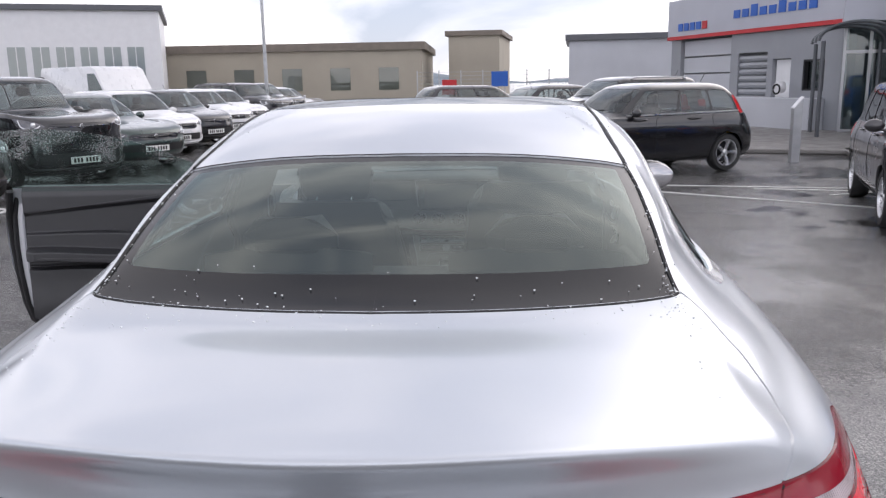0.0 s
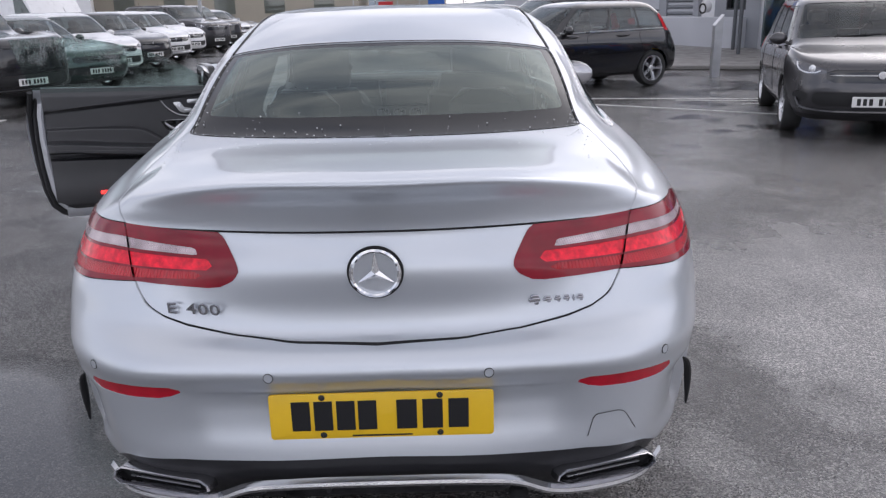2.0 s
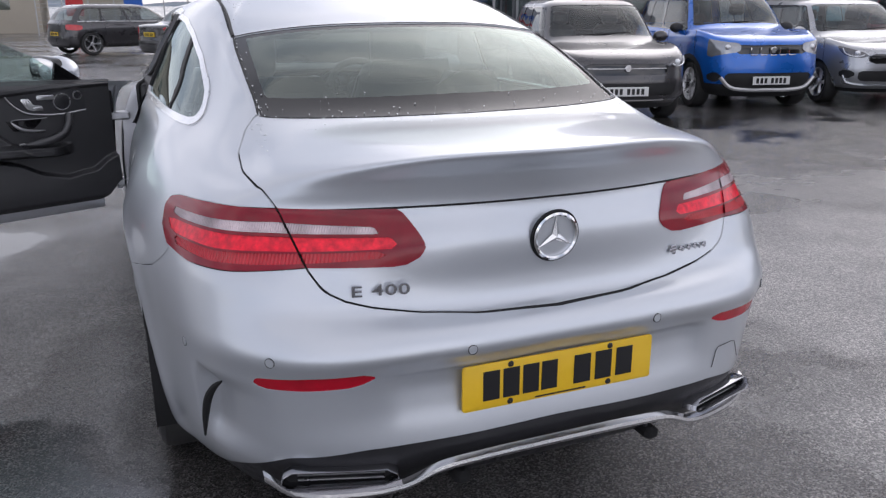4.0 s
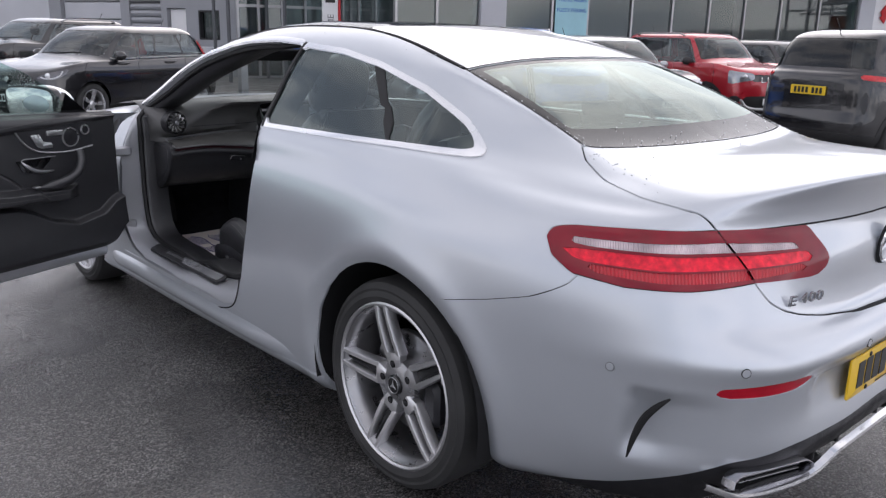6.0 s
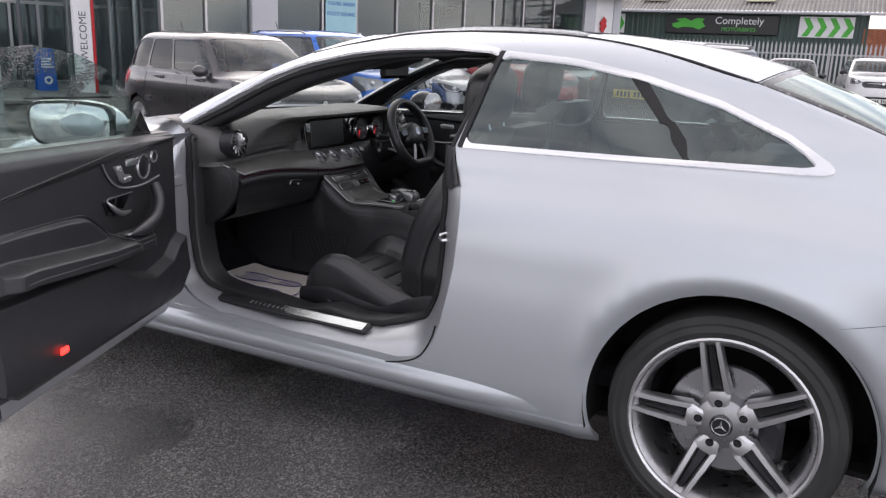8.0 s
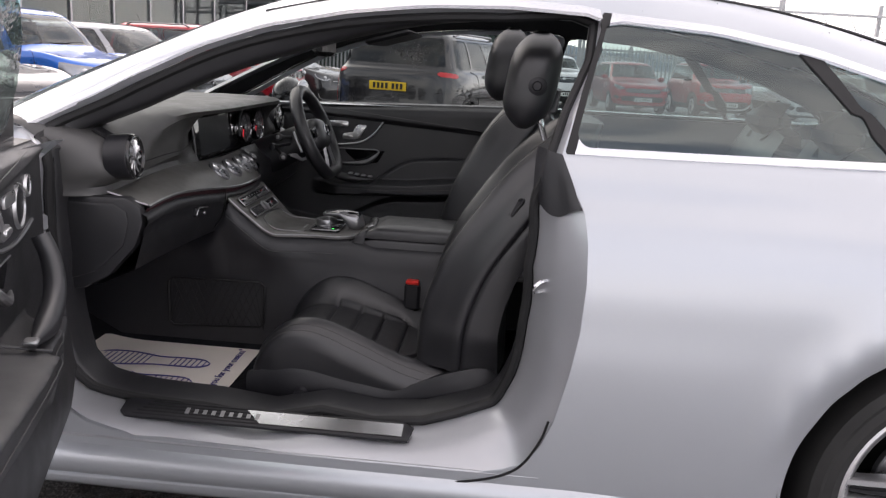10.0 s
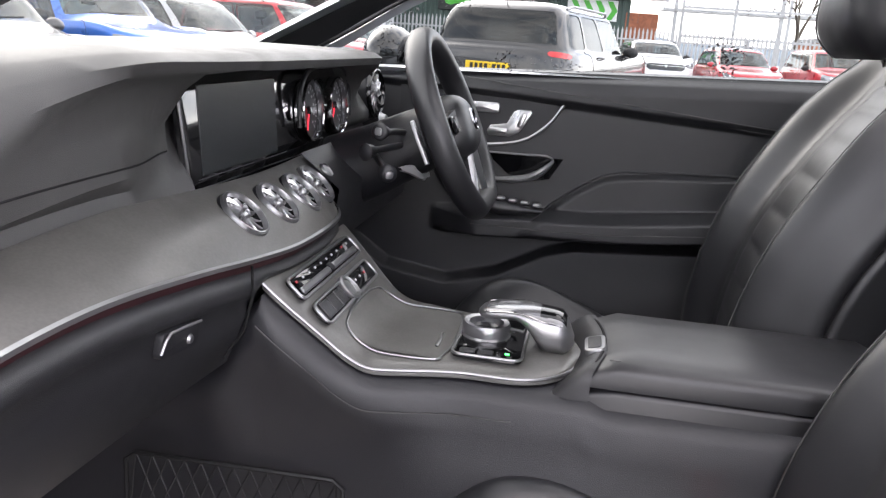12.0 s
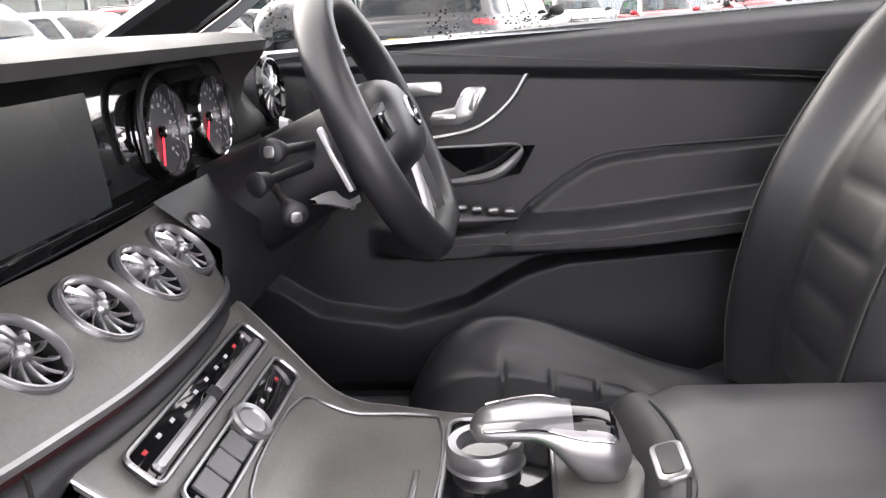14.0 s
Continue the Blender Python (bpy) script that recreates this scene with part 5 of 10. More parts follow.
    metal("seat_switch_back", 2.808, 0.948, rounded(0.013, 0.036, 0.006), 0.006, BLADE, 0.009, 22)
    if sd < 0:
        for y, z, r in ((2.985, 0.945, 0.043), (3.065, 0.972, 0.022)):
            m = Matrix.Translation(at(y, z, 0.004)) @ px
            part("speaker_ring", Shape().revolve([(r - 0.005, 0), (r - 0.004, 0.006), (r, 0.006), (r + 0.002, 0)], 28), BLADE, card, solid=False).matrix_basis = m
            part("speaker_grille", Shape().revolve([(0.001, 0.004), (r * 0.7, 0.004), (r - 0.004, 0.001)], 28), PLASTIC, card, solid=False).matrix_basis = m
        metal("courtesy_lamp", 2.352, 0.494, rounded(0.038, 0.020, 0.005), 0.006, LAMP_RED, 0.006)
    # handle cup and bright pull
    metal("handle_cup", 2.802, 0.838, [(-0.098, 0.028), (-0.070, -0.022), (-0.03, -0.030), (0.03, -0.018), (0.066, 0.012), (0.074, 0.028)], 0.003, GLOSS, 0.001)
    m = curve_through([at(y, z, d) for y, z, d in ((2.885, .806, .004), (2.83, .808, .013), (2.775, .820, .020), (2.742, .843, .017), (2.728, .862, .008), (2.738, .869, .004), (2.80, .869, .003), (2.90, .868, .003))], 6)
    part("door_pull", Shape().tube(m, lambda t: 0.0022 + 0.0075 * math.sin(math.pi * min(t * 1.75, 1.0)) ** 0.8, 10), SATIN, card, "bright inner door pull")
    if sd > 0:
        for k in range(4):
            b = part("window_switch", Shape().box((0, 0, 0), (0.022, 0.02, 0.008), 0.003), SATIN, card)
            b.matrix_basis = Matrix.Translation((sd * 0.706, 2.752 + 0.028 * k, 0.764 + 0.003 * k))
    else:
        b = part("window_switch", Shape().box((0, 0, 0), (0.025, 0.03, 0.008), 0.003), SATIN, card)
        b.matrix_basis = Matrix.Translation((sd * 0.715, 2.75, 0.754))
    # the pull bar that sweeps up from the armrest
    pull = curve_through([(sd * x, y, z) for x, y, z in ((.712, 2.74, .748), (.706, 2.86, .755), (.709, 2.955, .79), (.720, 2.99, .84), (.738, 3.0, .885))], 6)
    part("armrest_sweep", Shape().tube(pull, lambda t: (0.024 - 0.006 * t) * (0.25 + 0.75 * step(t, 0.0, 0.22)) * (1.0 if sd < 0 else 0.8), 12), LEATHER, card, "swept-up armrest end")
    return card


LAMP_RED = material("red_courtesy_lamp", (0.6, 0.02, 0.02), 0.2, emit=(1.0, 0.03, 0.02), emit_strength=2.5)
off_door = next(o for o in coupe.children if o.name.startswith("offside_door"))
build_card(off_door, 1)

# the near-side door, swung open about its hinge
HINGE = Vector((-0.885, 3.27, 0))
near_skin.name = "nearside_door"
near_skin.parent = coupe
tagged(near_skin, "open silver passenger door with black trim inside")
near_skin.matrix_basis = Matrix.Translation((-0.950, 3.320, 0)) @ pose(0, 0, 0, 0, 0, -69.3) @ Matrix.Translation(-HINGE)


def trim_skin(ob, zmax):
    """Keeps only the faces of a door's skin under the belt line."""
    bm = bmesh.new()
    bm.from_mesh(ob.data)
    bmesh.ops.bisect_plane(bm, geom=bm.verts[:] + bm.edges[:] + bm.faces[:], plane_co=(0, 2.1, zmax), plane_no=(0, 0.04, 1), clear_outer=True)
    bm.to_mesh(ob.data)
    bm.free()


trim_skin(near_skin, 1.080)
build_card(near_skin, -1)
low = [(2.045, 1.07), (2.022, .95), (2.015, .80), (2.02, .65), (2.035, .5), (2.06, .41), (2.11, .358), (2.2, .34), (2.6, .34), (3.05, .35), (3.165, .385), (3.235, .465), (3.268, .6), (3.282, .8), (3.285, .93), (3.28, 1.01)]
rows = []
for y, z in low:
    cy, cz = 2.65, 0.72
    dy, dz = cy - y, cz - z
    ll = math.hypot(dy, dz)
    dy, dz = dy / ll, dz / ll
    xx = side_x(y, z)
    rows.append([(-xx + 0.002, y, z), (-xx + 0.02, y + dy * 0.004, z + dz * 0.004), (-0.865, y + dy * 0.02, z + dz * 0.02), (-0.83, y + dy * 0.028, z + dz * 0.028), (-0.828, y + dy * 0.06, z + dz * 0.06), (-0.80, y + dy * 0.075, z + dz * 0.075)])
part("door_edge", Shape().grid(rows), PAINT_IN, near_skin, "silver door frame edge", 40, solid=False)
part("door_seal", Shape().tube([((r[3][0] + 0.004), r[3][1], r[3][2]) for r in rows], 0.011, 8), RUBBER, near_skin, "black rubber door seal")
part("shut_face", Shape().grid([[(r[0][0], r[0][1] - 0.003, r[0][2] - 0.002), (r[1][0], r[1][1] - 0.004, r[1][2] - 0.002), (r[2][0], r[2][1] - 0.004, r[2][2] - 0.002)] for r in rows[:10]]), RUBBER, near_skin, "black rubber-faced shut face", 50, solid=False)
part("edge_lip", Shape().tube([(r[1][0], r[1][1], r[1][2]) for r in rows[:12]], 0.016, 8), RUBBER, near_skin, "black rubber lip on the door's free edge")
part("belt_strip", Shape().tube([(-0.808, 2.07, 1.076), (-0.808, 3.25, 1.032)], 0.010, 6), RUBBER, near_skin)
# frameless glass of the open door, beaded with rain
gl = [(2.06, 1.07), (3.0, 1.055), (2.975, 1.10), (2.86, 1.18), (2.73, 1.245), (2.58, 1.30), (2.40, 1.342), (2.2, 1.362), (2.0, 1.352)]
s = Shape()
gx = lambda z: -0.80 + (z - 1.07) * 0.56
s.add([(gx(z), y, z) for y, z in gl] + [(gx(z) + 0.005, y, z) for y, z in gl], [tuple(range(9)), tuple(range(17, 8, -1))] + [(i, (i + 1) % 9, 9 + (i + 1) % 9, 9 + i) for i in range(9)])
win = part("door_glass", s, RAIN_GLASS, near_skin, "frameless door glass beaded with rain", 0)
win.visible_shadow = False
s = Shape().add([(-0.80, 2.965, 1.05), (-0.80, 3.12, 1.04), (-0.765, 2.975, 1.145)] + [(-0.825, 2.965, 1.05), (-0.825, 3.12, 1.04), (-0.79, 2.975, 1.145)], [(0, 1, 2), (5, 4, 3), (0, 3, 4, 1), (1, 4, 5, 2), (2, 5, 3, 0)])
part("mirror_sail", s, GLOSS, near_skin, "black mirror triangle")
s = Shape().ball((-1.03, 3.075, 1.08), (0.160, 0.095, 0.082), 24)
part("door_mirror", s, PAINT, near_skin, "silver door mirror")
mg = [(-0.125, 0.052), (-0.135, 0.0), (-0.11, -0.055), (0.06, -0.062), (0.105, -0.045), (0.115, 0.02), (0.10, 0.05), (0.05, 0.062), (-0.06, 0.064)]
mg = [(q.x, q.y) for q in curve_through([(a, b, 0) for a, b in mg], 4, True)][::-1]
mg = mg if sum(a[0] * b[1] - b[0] * a[1] for a, b in zip(mg, mg[1:] + mg[:1])) > 0 else mg[::-1]
o = part("mirror_glass", Shape().prism(mg, 0, 0.006, 0.002), CHROME, near_skin, "mirror glass")
o.matrix_basis = Matrix.Translation((-1.03, 2.998, 1.08)) @ pose(0, 0, 0, 90, 0, 8) @ Matrix.Scale(1.12, 4)
o2 = part("mirror_rim", Shape().prism([(a * 1.1, b * 1.15) for a, b in mg], -0.03, 0.002, 0.004), GLOSS, near_skin)
o2.matrix_basis = Matrix.Translation((-1.03, 3.003, 1.08)) @ pose(0, 0, 0, 90, 0, 8) @ Matrix.Scale(1.12, 4)
part("mirror_foot", Shape().box((-0.87, 3.06, 1.045), (0.14, 0.06, 0.03), 0.01), GLOSS, near_skin)
part("lower_flange", Shape().grid([[(-0.80, y, 0.412), (-0.778, y, 0.408), (-0.776, y, 0.372), (-0.79, y, 0.352), (-0.85, y, 0.345)] for y in [2.14 + 1.0 * k / 20 for k in range(21)]]), PAINT_IN, near_skin, "silver lower door flange", 40, solid=False)
# wedge pins, hinges and lock
for z in (0.47, 0.84):
    part("door_hinge", Shape().box((-0.905, 3.275, z), (0.11, 0.06, 0.045), 0.008).revolve([(0.001, -0.04), (0.016, -0.04), (0.016, 0.04), (0.001, 0.04)], 12, Matrix.Translation((-0.945, 3.285, z))), PAINT_IN, coupe, "silver door hinge")
part("door_lock", Shape().box((-0.865, 2.045, 0.775), (0.05, 0.02, 0.12), 0.006), SATIN, near_skin)

# door aperture: painted jamb, rubber seal, sill
SEAL_LINE = [(2.100, 1.06), (2.106, .95), (2.107, .80), (2.110, .65), (2.125, .53), (2.165, .44), (2.27, .402), (2.59, .387), (2.94, .374), (3.1, .374), (3.2, .392), (3.252, .44), (3.275, .55), (3.282, .75), (3.284, .95), (3.290, 1.0)]
seal_turn = sorted((math.atan2(z - 0.8, y - 2.62) % (2 * math.pi) if math.atan2(z - 0.8, y - 2.62) > 0.35 else math.atan2(z - 0.8, y - 2.62) + 2 * math.pi, math.hypot(y - 2.62, z - 0.8)) for y, z in SEAL_LINE)


def seal_at(y, z):
    """The seal's place inside a point of the opening's edge."""
    a = math.atan2(z - 0.8, y - 2.62) % (2 * math.pi)
    a = a if a > 0.35 else a + 2 * math.pi
    r = float(np.interp(a, [q[0] for q in seal_turn], [q[1] for q in seal_turn]))
    up = step(z, 1.0, 1.075)
    d = Vector((2.62 - y, 0.80 - z)).normalized()
    low = Vector((2.62 + r * math.cos(a), 0.8 + r * math.sin(a)))
    q = low.lerp(Vector((y, z)) + d * 0.016, up)
    x = -0.785 + 0.022 * (1 - step(y, 2.1, 2.25)) - 0.012 * step(y, 3.15, 3.27)
    return Vector((x * (1 - up) + (-side_x(y, z) + 0.020) * up, q.x, q.y))


rows, seal, trim = [], [], []
loop = [(q.x, q.y) for q in curve_through([(a, b, 0) for a, b in DOOR], 3, True)]
for y, z in loop:
    edge, inner = Vector((-side_x(y, z) + 0.001, y, z)), seal_at(y, z)
    out = Vector((-1, 0, 0.25)) * 0.016 * (1 - step(z, 0.95, 1.06))
    rows.append([tuple(edge.lerp(inner, f) + out * math.sin(math.pi * f)) for f in (0, 0.05, 0.12, 0.3, 0.5, 0.62, 0.68, 0.85, 1.0)])
    up = step(z, 1.0, 1.075)
    d = Vector((0, 2.62 - y, 0.80 - z)).normalized()
    seal.append(tuple(inner + d * 0.012 + Vector((0.006, 0, 0))))
    wide = 0.019 + 0.041 * up * step(y, 2.2, 2.9)
    trim.append([tuple(inner + d * a * wide + Vector((b, 0, 0))) for a, b in ((0.35, 0.012), (0.8, 0.02), (1.0, 0.035), (1.05, 0.07 + 0.02 * up), (0.8, 0.13))])
part("door_jamb", Shape().grid(rows, True), PAINT_IN, coupe, "silver painted door aperture", 50, solid=False)
part("aperture_seal", Shape().tube(seal, 0.012, 8, True), RUBBER, coupe, "black rubber aperture seal")
part("aperture_trim", Shape().grid(trim, True), SOFT, coupe, "black inner aperture trim", 50, solid=False)
# scuff plate on the sloping sill
slope = Matrix.Translation((-0.832, 2.72, 0.3785)) @ pose(0, 0, 0, 0, -21, 0)
sp = part("sill_plate", Shape().prism([(b, a) for a, b in ((-0.345, -0.030), (0.355, -0.030), (0.372, -0.016), (0.372, 0.018), (0.36, 0.028), (-0.335, 0.028), (-0.355, 0.014))][::-1], -0.004, 0.004, 0.002), PLASTIC, coupe, "black sill plate with a bright insert")
sp.matrix_basis = slope
for k in range(5):
    part("sill_groove", Shape().box((-0.021 + 0.0105 * k, 0.01, 0.0042), (0.0035, 0.66 - 0.02 * k, 0.001)), GAP, sp)
part("sill_insert", Shape().prism([(b, a) for a, b in ((-0.330, -0.020), (0.02, -0.020), (0.06, 0.020), (-0.330, 0.020))][::-1], 0.0046, 0.0054, 0), POLISHED, sp, "bright brushed insert")
for k in range(9):
    part("sill_lettering", Shape().box((0.0, 0.030 + 0.022 * k, 0.0052), (0.014 if k % 4 else 0.020, 0.010, 0.001)), SATIN, sp)
# striker and crumpled seal cover on the rear jamb
st = part("door_striker", Shape().tube(curve_through([(-0.800, 2.068, 0.778), (-0.812, 2.088, 0.776), (-0.815, 2.102, 0.762), (-0.805, 2.098, 0.750), (-0.795, 2.078, 0.752)], 4), 0.0055, 8), CHROME, coupe, "bright steel door striker")
part("striker_plate", Shape().prism(rounded(0.026, 0.075, 0.01), -0.004, 0.004, 0.002, Matrix.Translation((-0.800, 2.060, 0.768)) @ pose(0, 0, 0, 90, 0, 0) @ pose(0, 0, 0, 0, 145, 0)), CHROME, st)
line = curve_through([(-side_x(y, z) - 0.001, y, z) for y, z in ((3.30, .270), (3.05, .279), (2.75, .287), (2.45, .296), (2.23, .309), (2.115, .353), (2.065, .43), (2.05, .48))], 8)
part("sill_line", Shape().tube(line, 0.0032, 6), GAP, coupe, "dark joint along the sill")
random.seed(4)
rows = []
for i in range(19):
    t = i / 18
    a = Vector((-0.748, 2.118, 1.085 - 0.145 * t))
    b = Vector((-0.800, 2.064, 1.072)).lerp(Vector((-0.862, 2.012, 0.935 + 0.012)), t ** 1.15) + Vector((0, -0.006, 0)) * math.sin(math.pi * t)
    rows.append([])
    for k in range(15):
        f = k / 14
        fold = 0.5 + 0.5 * math.sin(11 * f + 5 * t + 1.3 * math.sin(4 * t))
        lift = (0.008 + 0.008 * fold) * math.sin(math.pi * min(max(f, 0.02), 0.98)) ** 0.5 + 0.004 * math.sin(math.pi * t)
        edge = 0.012 * math.sin(7 * f + 1) * step(t, 0.8, 1.0)
        rows[-1].append(tuple(a.lerp(b, f) + Vector((-0.62, 0.70, 0.1)) * lift + Vector((0, 0, edge))))
part("seal_cover", Shape().grid(rows), TRIM_SHADED, coupe, "black crumpled cover over the pillar seal", 70, solid=False)


# ---- cabin: floor, dashboard, console, wheel, seats ----
part("cabin_floor", Shape().grid([[(-0.80, y, z + 0.03), (-0.74, y, z), (-0.20, y, z), (-0.17, y, z + 0.02)] for y, z in ((2.0, .30), (2.9, .295), (3.42, .295), (3.62, .40), (3.80, .62))]), CARPET, coupe, "black footwell carpet", 60, solid=False)
part("offside_floor", Shape().grid([[(0.80, y, z + 0.03), (0.74, y, z), (0.20, y, z), (0.17, y, z + 0.02)] for y, z in ((2.0, .30), (2.9, .295), (3.42, .295), (3.62, .40), (3.80, .62))]), CARPET, coupe, "", 60, solid=False)
part("rear_floor", Shape().box((0, 1.7, 0.36), (1.5, 0.75, 0.08), 0.01), CARPET, coupe)
part("bulkhead", Shape().grid([[(x, 3.66, 0.30), (x, 3.70, 0.62), (x, 3.60, 0.98)] for x in (-.80, -.4, 0, .4, .80)]), CARPET, coupe, "", solid=False)
part("kick_panel", Shape().grid([[(-0.775, y, 0.30), (-0.785, y, 0.6), (-0.775, y, 0.98)] for y in (3.27, 3.35, 3.5, 3.7)]), SOFT, coupe, "", solid=False)
part("offside_kick_panel", Shape().grid([[(0.775, y, 0.30), (0.785, y, 0.6), (0.775, y, 0.98)] for y in (3.16, 3.3, 3.5, 3.7)]), SOFT, coupe, "", solid=False)


def brow(x):
    return step(x, -0.66, -0.34) * (1 - step(x, 0.42, 0.56))


def smooth_line(pts):
    """A function x -> (y, z) along a smooth line through points given from left to right."""
    q = curve_through(pts, 12)
    return lambda x: (float(np.interp(x, [p.x for p in q], [p.y for p in q])), float(np.interp(x, [p.x for p in q], [p.z for p in q])))


wood_low = smooth_line([(-0.70, 3.074, .862), (-0.6, 3.073, .868), (-0.5, 3.070, .867), (-0.35, 3.062, .853), (-0.2, 3.049, .836), (-0.1, 3.038, .829), (0, 3.033, .829), (0.1, 3.043, .826), (0.17, 3.062, .824), (0.24, 3.105, .84), (0.42, 3.13, .88)])
wood_top = smooth_line([(-0.70, 3.178, .889), (-0.6, 3.176, .895), (-0.5, 3.170, .904), (-0.35, 3.160, .912), (-0.2, 3.150, .908), (-0.1, 3.142, .906), (0, 3.138, .904), (0.1, 3.137, .905), (0.17, 3.139, .906), (0.3, 3.145, .908), (0.42, 3.15, .910)])
dash = coupe
xs = [-0.72 + 1.44 * i / 72 for i in range(73)]
dash_xs = [-0.755, -0.754, -0.751, -0.746, -0.739, -0.730] + sorted(xs + [-0.192, -0.187, -0.182, -0.177, -0.163, -0.156, -0.15]) + [0.730, 0.739, 0.746, 0.751, 0.754, 0.755]
rows = []
for x in dash_xs:
    b = brow(x)
    crown = 0.012 * (1 - (x / 0.72) ** 2)
    ty, tz = wood_top(min(max(x, -0.70), 0.42))
    swept = 0.030 * step(-x, 0.15, 0.45)
    inward = 0.028 * step(x, -0.32, -0.18)
    lipped = [(3.66, 1.03 + crown), (3.5, 1.055 + crown), (3.30, 1.080 + crown * 0.6), (3.13, 1.086), (3.078 + swept, 1.082), (3.064 + swept, 1.074), (3.070 + swept, 1.063), (3.122, 1.054), (3.146, 1.036), (3.149 + inward, 0.992), (3.147 + inward, 0.945), (ty + 0.012, tz + 0.012), (ty + 0.006, tz - 0.008)]
    plain = [(3.66, 1.040 + crown), (3.5, 1.066 + crown), (3.40, 1.070 + crown * 0.5), (3.320, 1.062), (3.250, 1.048), (3.195, 1.026), (3.157, 0.996), (3.139, 0.970), (3.1325, 0.957), (3.134, 0.944), (3.143, 0.929), (ty + 0.012, tz + 0.012), (ty + 0.006, tz - 0.008)]
    hooded = [(3.66, 1.03 + crown), (3.5, 1.055 + crown), (3.30, 1.082 + crown * 0.6), (3.12, 1.087), (3.075, 1.083), (3.060, 1.074), (3.066, 1.062), (3.140, 1.062), (3.195, 1.050), (3.195, 0.985), (3.195, 0.945), (ty + 0.047, tz - 0.002), (ty + 0.026, tz - 0.008)]
    if x > 0.1:
        rows.append([(x, p[0] + (q[0] - p[0]) * b, p[1] + (q[1] - p[1]) * b) for p, q in zip(plain, hooded)])
    else:
        early, late = step(x, -0.192, -0.177), step(x, -0.158, -0.14)
        front = [(p[0] + (q[0] - p[0]) * b, p[1] + (q[1] - p[1]) * b) for p, q in zip(plain, lipped)]
        rows.append([(x, p[0] + (q[0] - p[0]) * c, p[1] + (q[1] - p[1]) * c) for p, q, c in zip(front, hooded, [late] * 7 + [early] * 3 + [late] * 3)])
for k, row in enumerate(rows):
    out = min(max((abs(row[0][0]) - 0.655) / 0.101, 0), 1)
    pull = 0.50 * (1 - math.sqrt(max(1 - out * out, 0)))
    rows[k] = [(p[0], p[1] + (3.50 - p[1]) * pull if p[1] < 3.50 else p[1], p[2]) for p in row]
part("dash_top", Shape().grid(rows), DASH_TOP, dash, "grained black dash top with a screen brow", 50, solid=False)
seam_line = [(r[0][0], float(np.interp(0.957, [p[2] for p in r[:6:-1]], [p[1] for p in r[:6:-1]])), 0.957) for r in rows if -0.60 < r[0][0] < -0.19]
part("dash_seam", Shape().tube([(p[0], p[1] - 0.0005, p[2]) for p in seam_line], 0.0013, 5), GAP, dash)


wx = [-0.70 + 1.12 * i / 320 for i in range(321)]
rows = []
for x in wx:
    (y, z), (ty, tz) = wood_low(x), wood_top(x)
    row = []
    for k in range(33):
        f = k / 32
        bulge = 0.011 * math.sin(math.pi * f) * (0.35 + 0.65 * step(x, -0.45, -0.2))
        row.append((x, y + (ty - y) * f - 0.62 * bulge, z + (tz - z) * f + 0.78 * bulge))
    rows.append(row)
VENTS = []
for vx in (-0.150, -0.053, 0.043, 0.130):
    (vy, vz), (wy, wz) = wood_low(vx), wood_top(vx)
    VENTS.append(Vector((vx, (vy + wy) / 2 - 0.0070, (vz + wz) / 2 + 0.0095)))
sheet = Shape().grid(rows)
sheet.f = [q for q in sheet.f if all((Vector(sheet.v[q[0]]) - c).length > 0.034 for c in VENTS)]
part("wood_panel", sheet, WOOD, dash, "dark open-pore wood panel", 50, solid=False)
part("wood_panel_edge", Shape().grid([[(x, y - 0.001, z + 0.003), (x, y - 0.005, z + 0.001), (x, y - 0.005, z - 0.004), (x, y + 0.006, z - 0.005)] for x in wx for y, z in [wood_low(x)]]), SATIN, dash, "bright strip under the wood panel", 60, solid=False)
part("wood_end_edge", Shape().tube([(-0.701, wood_low(-0.7)[0] + (wood_top(-0.7)[0] - wood_low(-0.7)[0]) * k / 8, wood_low(-0.7)[1] + (wood_top(-0.7)[1] - wood_low(-0.7)[1]) * k / 8 + 0.003) for k in range(9)], 0.003, 6), SATIN, dash)
part("ambient_strip", Shape().grid([[(x, y + 0.004, z - 0.006), (x, y + 0.008, z - 0.018)] for x in wx for y, z in [wood_low(x)]]), material("ambient_red_strip", (0.045, 0.010, 0.014), 0.5), dash, "dull red ambient strip", solid=False)
rows = []
for x in xs:
    y, z = wood_low(min(max(x, -0.70), 0.42))
    deep = step(x, 0.12, 0.2)
    mid = 1 - step(abs(x + 0.008), 0.165, 0.215)
    rows.append([(x, y + 0.008, z - 0.016), (x, y - 0.004 + 0.003 * mid, z - 0.022 + 0.002 * mid), (x, y - 0.008 + 0.005 * mid, z - 0.034 + 0.008 * mid), (x, y - 0.004 + 0.005 * mid, z - 0.046 + 0.014 * mid), (x, y + 0.004 + 0.008 * mid, z - 0.052 + 0.016 * mid), (x, y + 0.006 + 0.03 * mid, z - 0.075 + 0.012 * mid), (x, y + 0.03 + 0.03 * mid, 0.70 + 0.03 * deep), (x, y + 0.12, 0.655), (x, 3.40, 0.64)])
part("glovebox", Shape().grid(rows), SOFT, dash, "black glovebox and lower dash", 50, solid=False)
handle = part("glovebox_handle", Shape().prism(rounded(0.084, 0.030, 0.008), 0, 0.010, 0.003), PLASTIC, dash, "black glovebox handle")
handle.matrix_basis = Matrix.Translation((-0.372, 3.072, 0.789)) @ pose(0, 0, 0, 96, 8, 0)
